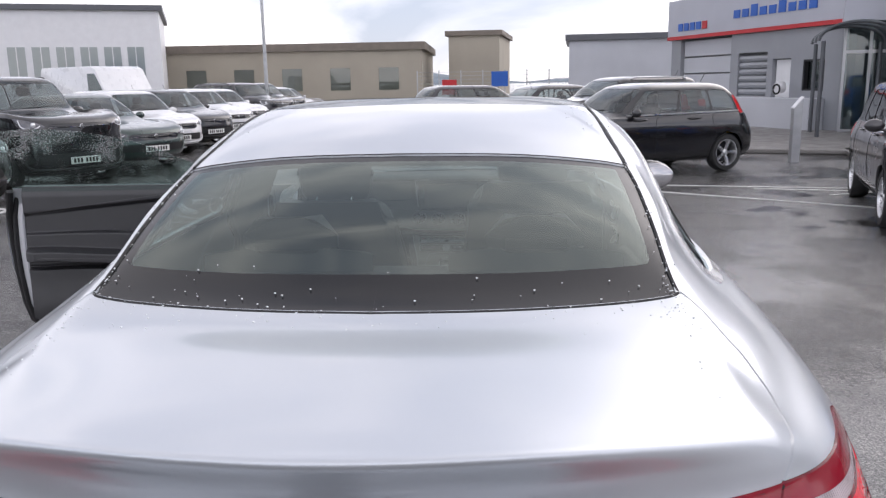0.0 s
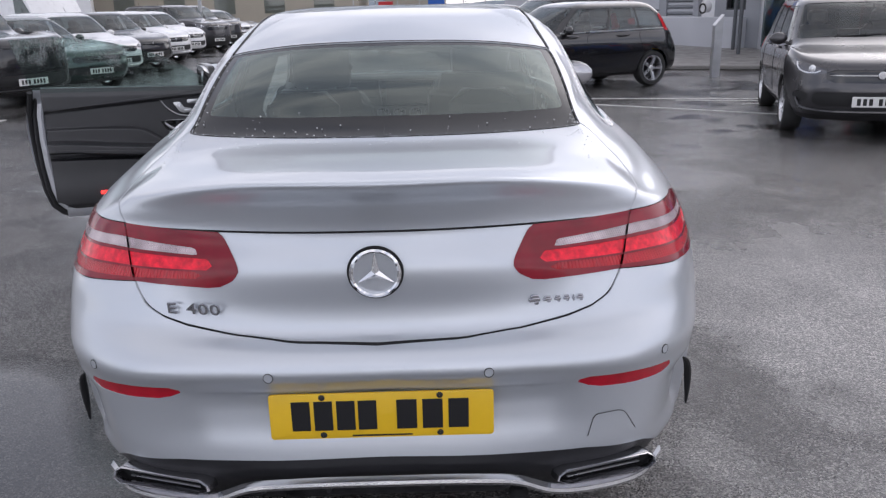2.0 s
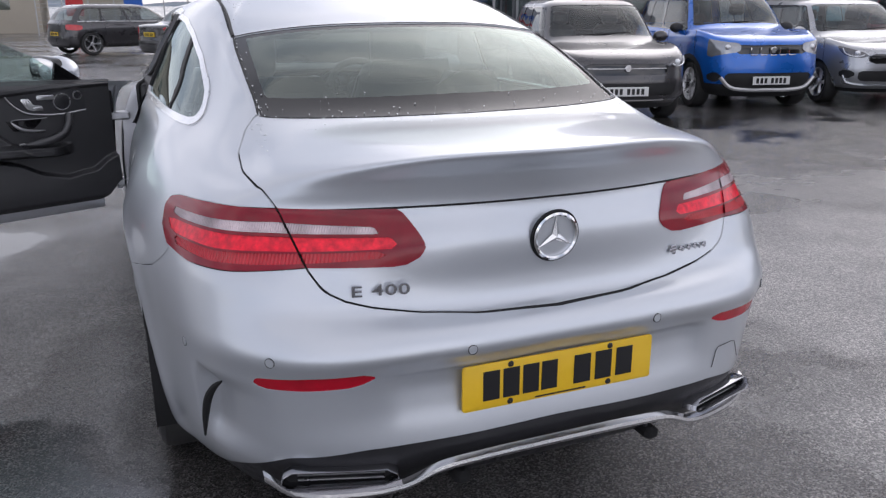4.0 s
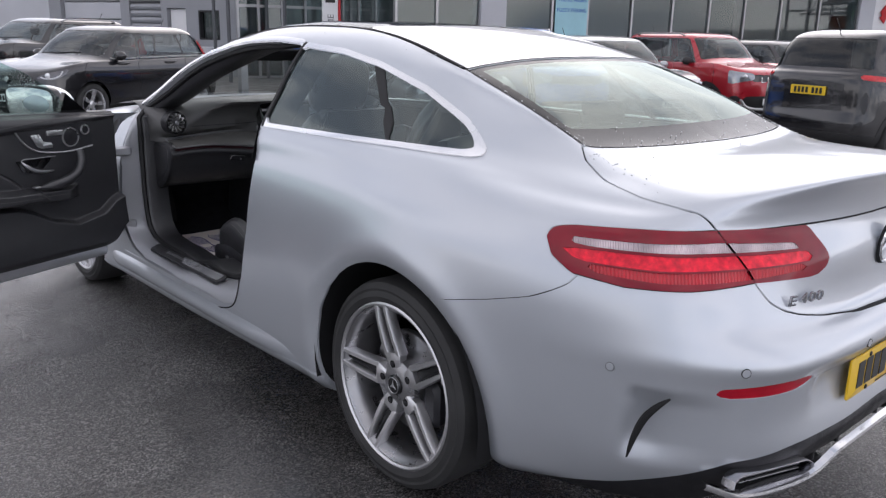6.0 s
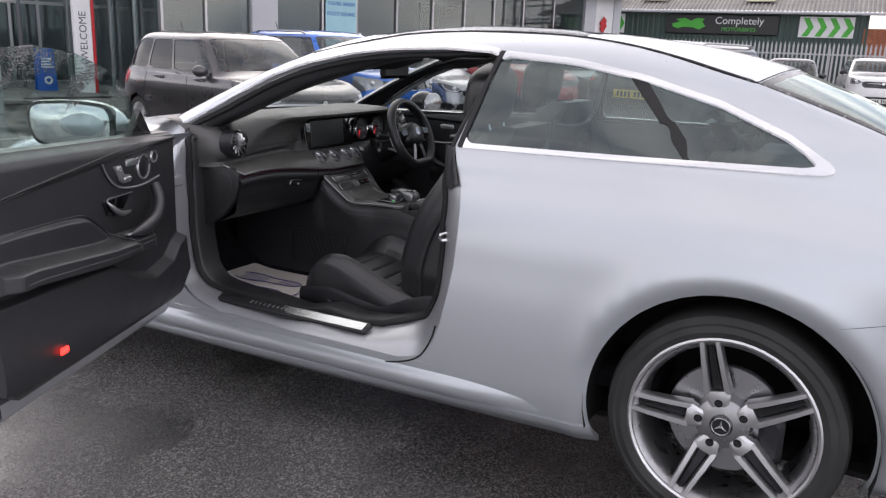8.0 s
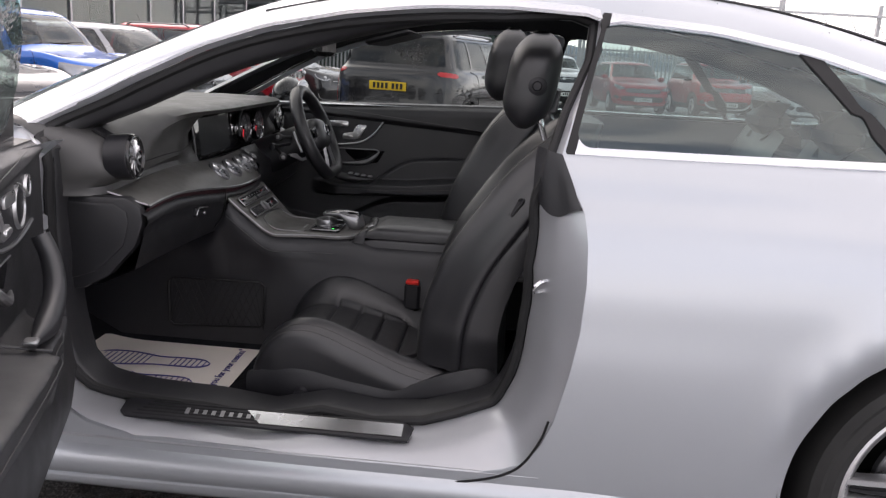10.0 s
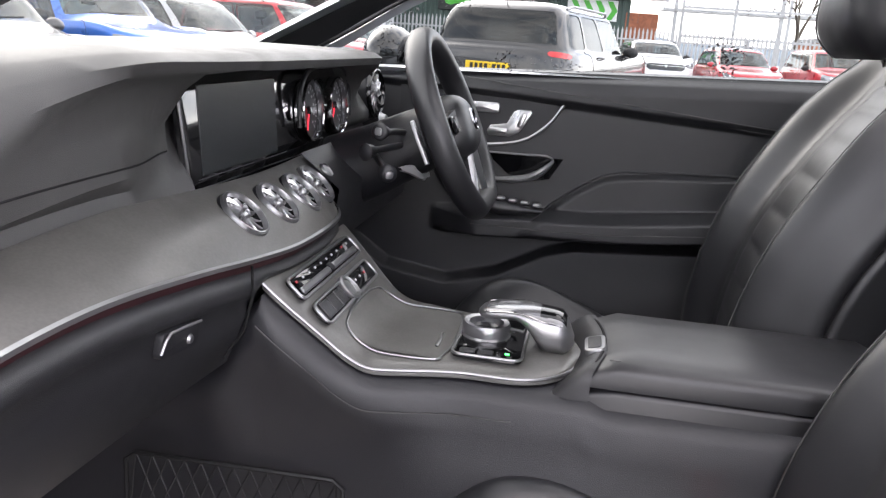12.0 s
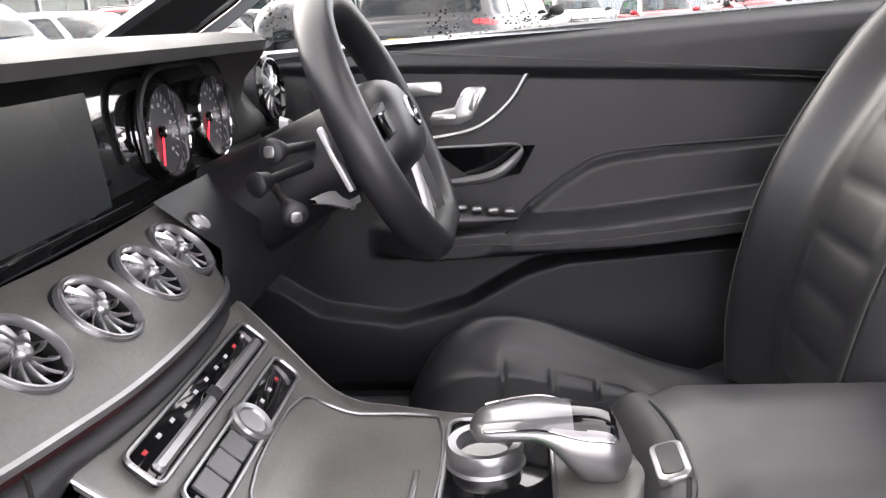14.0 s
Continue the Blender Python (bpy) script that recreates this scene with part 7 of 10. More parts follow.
for sd in (-1, 1):
    part("spoke", Shape().grid([[(sd * 0.06, 0.03, 0.012), (sd * 0.165, 0.016, 0.004)], [(sd * 0.06, 0.028, 0.022), (sd * 0.165, 0.014, 0.012)], [(sd * 0.06, -0.012, 0.022), (sd * 0.165, -0.012, 0.012)], [(sd * 0.06, -0.016, 0.012), (sd * 0.165, -0.014, 0.004)]]), PLASTIC, helm, "black wheel spoke", solid=False)
    part("spoke_buttons", Shape().box((sd * 0.105, 0.004, 0.022), (0.05, 0.03, 0.006), 0.002), GLOSS, helm)
    leg = [[(sd * (xc + w * e), yc, zc - 0.010 * abs(e) ** 2 * 4 + 0.002) for e in (-0.5, -0.32, 0, 0.32, 0.5)] for xc, yc, w, zc in ((0.030, -0.058, 0.016, 0.020), (0.040, -0.095, 0.020, 0.016), (0.052, -0.128, 0.030, 0.012), (0.066, -0.150, 0.048, 0.006))]
    part("lower_spoke", Shape().grid([[(x, y, z - 0.012) for x, y, z in leg[0]]] + leg + [[(x, y, z - 0.012) for x, y, z in leg[-1]]]), SATIN, helm, "bright lower wheel spoke", 50, solid=False)
    blade = [[(0.262, 2.976, 0.891), (0.300, 2.970, 0.890), (0.345, 2.962, 0.886), (0.395, 2.952, 0.878)], [(0.262, 2.974, 0.887), (0.305, 2.966, 0.876), (0.350, 2.954, 0.860), (0.398, 2.948, 0.858)]]
    blade = [[(0.375 + sd * (0.375 - x), y, z) for x, y, z in r] for r in blade]
    part("spoke_blade", Shape().grid([[(x, y + 0.006, z + 0.001) for x, y, z in blade[0]]] + blade + [[(x, y + 0.006, z - 0.001) for x, y, z in blade[1]]]), SPOKE_SILVER, helm, "bright lower spoke blade", 50, solid=False).matrix_basis = wheel_m.inverted()
    part("shift_paddle", Shape().prism([(0.004, -0.042), (0.016, -0.044), (0.022, 0.0), (0.016, 0.036), (0.006, 0.034), (0.002, 0.0)], 0, 0.006, 0.002), SATIN, helm, "bright shift paddle").matrix_basis = Matrix.Translation((sd * 0.142 - 0.013, 0.0, -0.042))
part("column_shroud", Shape().tube([(0, 0, -0.01), (0, -0.004, -0.06), (0, -0.01, -0.16), (0, -0.012, -0.24)], lambda t: 0.052 + 0.022 * t, 20), PLASTIC, helm, "black column shroud", 60)
for nm, p, q, tip in (("indicator_stalk", (0.345, 2.985, 0.945), (0.207, 3.006, 0.958), True), ("cruise_stalk", (0.330, 3.055, 0.915), (0.190, 2.980, 0.889), True), ("column_lever", (0.33, 2.985, 0.925), (0.225, 3.035, 0.918), False)):
    p, q = Vector(p), Vector(q)
    d = (q - p).normalized()
    st = part(nm, Shape().tube([p, p.lerp(q, 0.5), p.lerp(q, 0.74), p.lerp(q, 0.80), p.lerp(q, 0.97), q], lambda t: 0.006 + 0.0095 * step(t, 0.52, 0.70) - 0.004 * step(t, 0.93, 1.0), 16), TRIM_SHADED, coupe, "black column stalk", 60)
    if tip:
        part("stalk_tip", Shape().prism(rounded(0.013, 0.013, 0.004), 0, 0.004, 0.0015), SATIN, st).matrix_basis = Matrix.Translation(q) @ d.to_track_quat("Z", "Y").to_matrix().to_4x4()
part("lower_column_panel", Shape().grid([[(x, 3.13, 0.915), (x, 3.06, 0.86), (x, 3.07, 0.76), (x, 3.2, 0.66)] for x in (0.17, 0.25, 0.4, 0.55, 0.72)]), SOFT, dash, "", 60, solid=False)
part("light_switch", Shape().revolve([(0.0005, 0.012), (0.018, 0.012), (0.022, 0.004), (0.026, 0.0)], 24), SATIN, dash, solid=False).matrix_basis = Matrix.Translation((0.60, 3.10, 0.93)) @ pose(0, 0, 0, 80, 0, 0)


# ---- seats ----
def build_seat(cx, dy, dz, lean=(0.0, 0.0), head_drop=0.0):
    seat = thing("front_seat", "", "")
    seat.parent = coupe
    seat.matrix_basis = Matrix.Translation((cx, dy, dz))
    n = 57
    # cushion: a smooth nose, side bolsters and an insert with cross seams
    rows = []
    steps, n = 150, 81
    profile = smooth_line([(0, 0, .400), (.03, 0, .434), (.08, 0, .463), (.14, 0, .482), (.22, 0, .492), (.30, 0, .488), (.43, 0, .473), (.56, 0, .457), (.70, 0, .443), (.85, 0, .432), (1.0, 0, .425)])
    crests = smooth_line([(0, 0, .026), (.08, 0, .044), (.2, 0, .066), (.36, 0, .080), (.55, 0, .066), (.75, 0, .040), (1, 0, .020)])
    for i in range(steps + 1):
        t = i / steps
        y = 2.838 - 0.545 * t
        nose = max(1 - t / 0.16, 0)
        half = 0.266 - 0.035 * nose ** 2
        crest, middle = crests(t)[1], profile(t)[1]
        row = []
        for j in range(n):
            k = -1 + 2 * j / (n - 1)
            a = abs(k)
            z = middle
            z += crest * step(a, 0.50, 0.80) - (0.030 + 0.028 * step(t, 0.1, 0.5)) * max((a - 0.80) / 0.20, 0) ** 1.8
            seam = 0.62 * math.sqrt(max(1 - max((t - 0.62) / 0.22, 0) ** 2, 0)) if t < 0.84 else 0.0
            z -= 0.010 * bump(a, seam, 0.020) * step(t, 0.27, 0.33)
            if a < seam and t > 0.27:
                cells = (0.29, 0.43, 0.56, 0.70, 0.84)
                soft = step(seam - a, 0.0, 0.06)
                for g in cells[:4]:
                    z -= 0.008 * bump(t, g, 0.0075) * soft
                for g0, g1 in zip(cells, cells[1:]):
                    if g0 < t < g1:
                        z += 0.004 * math.sin(math.pi * (t - g0) / (g1 - g0)) ** 0.6 * soft
            row.append((k * half, y, z))
        row = [(row[0][0] + 0.012, y, 0.36), (row[0][0] - 0.002, y, row[0][2] - 0.03)] + row + [(row[-1][0] + 0.002, y, row[-1][2] - 0.03), (row[-1][0] - 0.012, y, 0.36)]
        rows.append(row)
    rows.insert(0, [(p[0] * 0.97, 2.842, min(p[2], 0.37)) for p in rows[0]])
    part("cushion", Shape().grid(rows), LEATHER, seat, "black leather cushion with side bolsters and cross seams", 80, solid=False)
    for k in (-1, 1):
        for c, rr in ((4, 0.0011), (6, 0.0008)):
            part("cushion_piping", Shape().tube([Vector(rows[1 + q][c if k < 0 else -1 - c]) + Vector((0, 0, 0.0008)) for q in range(0, 140, 3)], rr, 5), DASH_TOP, seat, "light stitching")
    n = 57
    # side valance with switches
    for k in (-1, 1):
        v = curve_through([(k * 0.262, 2.845, .405), (k * 0.272, 2.72, .432), (k * 0.275, 2.55, .405), (k * 0.275, 2.44, .400), (k * 0.278, 2.30, .455), (k * 0.272, 2.20, .475), (k * 0.262, 2.15, .44)], 5)
        part("side_valance", Shape().grid([[(p.x - k * 0.05, p.y, p.z - 0.005), (p.x - k * 0.012, p.y, p.z + 0.004), (p.x, p.y, p.z - 0.012), (p.x, p.y, 0.33), (p.x - k * 0.02, p.y, 0.31)] for p in v]), PLASTIC, seat, "black seat side cover", 60, solid=False)
    part("seat_knob", Shape().revolve([(0.0005, 0.012), (0.016, 0.012), (0.02, 0.0)], 20), PLASTIC, seat, solid=False).matrix_basis = Matrix.Translation((-0.275, 2.69, 0.37)) @ pose(0, 0, 0, 0, -90, 0)
    part("seat_rail", Shape().box((-0.18, 2.5, 0.315), (0.05, 0.7, 0.04), 0.01), GAP, seat)
    part("seat_rail", Shape().box((0.18, 2.5, 0.315), (0.05, 0.7, 0.04), 0.01), GAP, seat)
    # backrest
    spine = curve_through([(0, 2.335, .46), (0, 2.325, .60), (0, 2.275, .75), (0, 2.18, .90), (0, 2.09, 1.02), (0, 2.045, 1.09), (0, 2.02, 1.115)], 20)
    for p in spine:
        p.y += lean[0] + (lean[1] - lean[0]) * step(p.z, 0.55, 1.05)
    rows = []
    m = len(spine) - 1
    for i, p in enumerate(spine):
        t = i / m
        a = spine[min(i + 1, m)] - spine[max(i - 1, 0)]
        nrm = Vector((0, a.z, -a.y)).normalized()
        half = 0.262 - 0.020 * step(t, 0.45, 0.8) - 0.045 * step(t, 0.78, 1.0) - 0.02 * (1 - step(t, 0, 0.15))
        row = []
        for j in range(n):
            k = -1 + 2 * j / (n - 1)
            e = abs(k)
            f = 0.012 * (1 - e * e) + 0.052 * step(e, 0.46, 0.78) * (1 - 0.75 * step(t, 0.55, 0.92)) - 0.085 * step(e, 0.84, 1.0)
            if e < 0.36:
                f += (0.0085 * abs(math.sin(math.pi * t * 13)) ** 0.28 - 0.0075) * step(t, 0.05, 0.09) * (1 - step(t, 0.78, 0.82)) * (1 - step(e, 0.27, 0.33))
            f -= 0.006 * bump(e, 0.34, 0.016) * (1 - step(t, 0.80, 0.88))
            f -= 0.012 * bump(e, 0.86, 0.022) * (1 - step(t, 0.8, 0.9))
            q = p + nrm * f
            row.append((k * half, q.y, q.z))
        back = [p - nrm * (0.165 - 0.085 * t + 0.02 * (1 - kk * kk)) for kk in (1, 0.5, 0, -0.5, -1)]
        flank = [(p - nrm * d, w) for d, w in ((0.050, 0.003), (0.058, 0.002), (0.063, -0.006), (0.068, 0.001), (0.078, 0.003))]
        row += [(half + w, q.y, q.z) for q, w in flank]
        row += [(half * kk * 0.98, b.y, b.z) for kk, b in zip((1, 0.5, 0, -0.5, -1), back)]
        row += [(-half - w, q.y, q.z) for q, w in flank[::-1]]
        rows.append(row)
    rows.append([(0.9 * p[0], spine[-1].y - 0.035 + (p[1] - spine[-1].y) * 0.6, spine[-1].z + 0.012) for p in rows[-1]])
    part("backrest", Shape().grid(rows, False, True, None, True), LEATHER, seat, "black leather backrest with fluted centre", 55, solid=False)
    for k in (-1, 1):
        pts = []
        for i in range(2, m - 20):
            q = rows[i][6 if k < 0 else n - 7]
            pts.append((q[0], q[1] + 0.002, q[2]))
        part("backrest_piping", Shape().tube(pts, 0.0011, 5), DASH_TOP, seat, "light stitching")
    if cx < 0:
        part("backrest_handle", Shape().box((0, 0, 0), (0.020, 0.066, 0.022), 0.0095), PLASTIC, seat, "oval seat-tilt handle").matrix_basis = Matrix.Translation((-0.243, 2.152, 0.909)) @ pose(0, 0, 0, -58, 0, 0)
    # headrest
    h = Shape()
    prof = []
    for i in range(17):
        t = i / 16
        z = 1.112 + 0.255 * t - head_drop
        w = 0.136 * (1 - (0.72 if t > 0.45 else 0.42) * abs(2 * t - 0.9) ** 4.5)
        d = 0.070 * (1 - 0.75 * abs(2 * t - 1.0) ** 4)
        c = 2.135 - 0.035 * (t - 0.5) + lean[1] * 0.6
        prof.append([(w * math.copysign(abs(math.cos(a)) ** 0.6, math.cos(a)), c + d * math.copysign(abs(math.sin(a)) ** 0.7, math.sin(a)), z) for a in [2 * math.pi * q / 28 for q in range(28)]])
    h.grid(prof, False, True, None, True)
    head = part("headrest", h, LEATHER, seat, "black leather headrest", 70)
    part("headrest_seam", Shape().tube([(p[4][0] * 1.01, p[4][1] * 1.0 + 0.002, p[4][2]) for p in prof], 0.0016, 5), DASH_TOP, head)
    for kx in (-1, 1) if cx < 0 else ():
        part("headrest_button", Shape().revolve([(0.0005, 0.010), (0.010, 0.010), (0.013, 0.004), (0.022, 0.003), (0.026, 0.0)], 20), PLASTIC, head, solid=False).matrix_basis = Matrix.Translation((kx * 0.133, 2.125, 1.225 - head_drop)) @ pose(0, 0, 0, 0, 90 * kx, 0)
    for kx in (-1, 1):
        part("headrest_post", Shape().tube([(kx * 0.065, 2.09 + lean[1], 1.07), (kx * 0.065, 2.125 + lean[1] * 0.6, 1.17)], 0.008, 10), CHROME, head)
    b = part("belt_buckle", Shape().box((0, 0, 0), (0.03, 0.05, 0.09), 0.008), PLASTIC, seat)
    b.matrix_basis = Matrix.Translation((0.203 if cx < 0 else -0.246, 2.455, 0.520))
    part("buckle_button", Shape().box((0, 0, 0.047), (0.026, 0.042, 0.014), 0.003), material("buckle_red", (0.75, 0.03, 0.02), 0.35) if "buckle_red" not in bpy.data.materials else bpy.data.materials["buckle_red"], b, "red release button")
    return seat


build_seat(-0.37, 0.0, 0.0, head_drop=0.014)
build_seat(0.37, 0.09, 0.055, (-0.062, -0.022), 0.035)

# belt, mirror, visor
s = Shape()
pts = curve_through([(-0.75, 2.03, 1.09), (-0.735, 2.045, 1.0), (-0.75, 2.06, 0.9), (-0.78, 2.055, 0.5), (-0.79, 2.05, 0.38)], 6)
part("seat_belt", Shape().grid([[(p.x - 0.0, p.y - 0.024, p.z), (p.x - 0.004, p.y, p.z), (p.x, p.y + 0.024, p.z)] for p in pts]), RUBBER, coupe, "black seat belt", solid=False)
part("rear_view_mirror", Shape().box((0.02, 2.80, 1.285), (0.23, 0.03, 0.07), 0.014).tube([(0.02, 2.82, 1.30), (0.02, 2.87, 1.345)], 0.012, 8), PLASTIC, coupe, "black rear-view mirror")
for sd in (-1, 1):
    part("sun_visor", Shape().box((0, 0, 0), (0.40, 0.16, 0.018), 0.008), LINING, coupe, "dark sun visor").matrix_basis = Matrix.Translation((sd * 0.36, 2.62, 1.325)) @ pose(0, 0, 0, -16, 0, 0)
part("seat_label", Shape().box((-0.525, 2.085, 0.985), (0.004, 0.028, 0.04), 0.001), material("white_label", (0.7, 0.7, 0.72), 0.5), coupe)

# ---- the paper mat on the floor ----
PAPER = material("paper_cream", (0.86, 0.80, 0.73), 0.75, vary=0.04, vary_scale=8)
PRINT = material("blue_print", (0.045, 0.035, 0.20), 0.6)
mat_ob = thing("paper_floor_mat", "cream paper floor mat with printed shoe soles in the footwell", "floor mat", Matrix.Translation((-0.415, 3.215, 0.300)))
n = 14
part("sheet", Shape().grid([[(-0.225 + 0.45 * i / n, -0.275 + 0.55 * j / n, 0.002 + 0.003 * math.sin(i * 0.9) * math.sin(j * 0.7) + 0.07 * step(j / n, 0.62, 1.05) ** 2 * 0.3) for j in range(n + 1)] for i in range(n + 1)]), PAPER, mat_ob, "cream paper sheet", 60, solid=False)


def sole(cx):
    """A printed shoe sole: an outline and bars across the ball and the heel."""
    outl = curve_through([(cx + a, b, 0.0085) for a, b in ((0.0, .22), (.045, .17), (.05, .09), (.03, .0), (.034, -.07), (.028, -.14), (0, -.165), (-.028, -.14), (-.034, -.07), (-.035, .0), (-.052, .09), (-.045, .17))], 4, True)
    part("sole_outline", Shape().tube(outl, 0.0022, 4, True), PRINT, mat_ob)
    for k in range(12):
        y = 0.195 - 0.0165 * k
        w = 0.05 * math.sin(math.pi * min(max((0.235 - y) / 0.36, 0.05), 0.95)) ** 0.5
        if y > 0.02:
            part("sole_bar", Shape().box((cx, y, 0.0085), (2 * w * 0.92, 0.0034, 0.001)), PRINT, mat_ob)
    for k in range(6):
        y = -0.066 - 0.0165 * k
        part("sole_bar", Shape().box((cx, y, 0.008), (0.056, 0.0034, 0.001)), PRINT, mat_ob)
    part("sole_bar", Shape().box((cx, -0.05, 0.008), (0.066, 0.003, 0.001)), PRINT, mat_ob)


sole(0.055)
sole(-0.09)
txt = bpy.data.curves.new("thanks", "FONT")
txt.body = "\"Thank you for your custom\""
txt.size, txt.extrude = 0.034, 0.0006
flat = new("printed_line", txt)
to = new("printed_line", bpy.data.meshes.new_from_object(flat))
bpy.data.objects.remove(flat)
to.data.materials.clear()
to.data.materials.append(PRINT)
to.parent = mat_ob
to.matrix_basis = Matrix.Translation((-0.20, -0.235, 0.008))


# ---- parked cars ----
def car_paint(name, c, metal=0.3, rough=0.3):
    return material(name, c, rough, metal, coat=1.0, grain=0.04, grain_scale=1500, vary=0.05, vary_scale=2, rough_vary=0.04)


BLACK_CAR = car_paint("black_car_paint", (0.010, 0.010, 0.012), 0.1, 0.2)
GREY_CAR = car_paint("dark_grey_car_paint", (0.045, 0.043, 0.047), 0.35)
BLUE_CAR = car_paint("blue_car_paint", (0.008, 0.13, 0.55), 0.35)
SILVER_CAR = car_paint("silver_car_paint", (0.42, 0.43, 0.45), 0.7)
RED_CAR = car_paint("red_car_paint", (0.42, 0.008, 0.02), 0.25)
WHITE_CAR = car_paint("white_car_paint", (0.72, 0.72, 0.73), 0.0)
GREEN_CAR = car_paint("dark_green_car_paint", (0.028, 0.05, 0.045), 0.4)
CAR_GLASS = glass("parked_car_glass", (0.48, 0.53, 0.53), 1.9)
PRIVACY_GLASS = glass("privacy_glass", (0.06, 0.07, 0.07), 1.6)
CLADDING = material("grey_black_cladding", (0.022, 0.022, 0.023), 0.55, vary=0.15, vary_scale=4, bump=0.1, bump_scale=800)
SKID = material("satin_silver_skid_plate", (0.5, 0.5, 0.5), 0.35, 0.7, rough_vary=0.06)
PLATE_WHITE = material("white_plate", (0.74, 0.74, 0.72), 0.35, vary=0.03)
PLATE_YELLOW = material("yellow_plate", (0.78, 0.52, 0.02), 0.35, vary=0.03)
INK = material("black_ink", (0.012, 0.012, 0.012), 0.5)
LAMP_DARK = material("smoked_headlamp_lens", (0.10, 0.10, 0.11), 0.08, 0.5, coat=1.0, grain=0.3, grain_scale=14)
LAMP_GLASS = material("headlamp_lens", (0.30, 0.31, 0.33), 0.08, 0.6, coat=1.0, grain=0.08, grain_scale=30)
TAIL_RED = material("tail_lamp_lens", (0.55, 0.008, 0.012), 0.12, coat=0.8, vary=0.2, vary_scale=20)
SIGN_LAMP = material("bright_reflector", (0.75, 0.76, 0.78), 0.15, 0.4, coat=1.0)
WHEELS = {}


def small_wheel(parent, m, r, style):
    """A road wheel of a parked car; its meshes are shared by all of one size."""
    key = (r, style)
    if key not in WHEELS:
        rim, h = r - 0.088, 0.10
        tyre = fix(Shape().revolve([(rim, -h), (r - 0.02, -h), (r, -h + 0.03), (r, h - 0.03), (r - 0.02, h), (rim + 0.01, h), (rim, h - 0.02)], 32, None, True).mesh("tyre", TYRE))
        s = Shape().revolve([(rim, h - 0.004), (rim - 0.012, h - 0.004), (rim - 0.02, h - 0.03), (rim - 0.02, -h)], 32)
        n = 5 if style == "five" else 10
        for k in range(n):
            a = 2 * math.pi * k / n
            c, q = math.cos(a), math.sin(a)
            w = 0.028 if n == 5 else 0.015
            rows = [[(c * rr - q * t * ww, q * rr + c * t * ww, z - (0.03 if abs(t) > 0.9 else 0)) for t in (-1, -0.6, 0.6, 1)] for rr, ww, z in ((0.03, w * 0.8, h - 0.045), (rim * 0.55, w, h - 0.028), (rim - 0.004, w * 1.25, h - 0.02))]
            s.grid(rows)
        s.revolve([(0.002, h - 0.02), (0.03, h - 0.022), (0.05, h - 0.04), (0.055, h - 0.07)], 20)
        wheel = s.mesh("rim", ALLOY if style == "dark" else BLADE)
        disc = Shape().revolve([(0.01, -0.02), (rim - 0.06, -0.02), (rim - 0.06, -0.04)], 24).mesh("brake_disc", PLASTIC)
        WHEELS[key] = tyre, wheel, disc
    tyre, wheel, disc = WHEELS[key]
    t = part("wheel", tyre, None, parent)
    t.matrix_basis = m
    part("rim", wheel, None, t)
    part("brake_disc", disc, None, t)


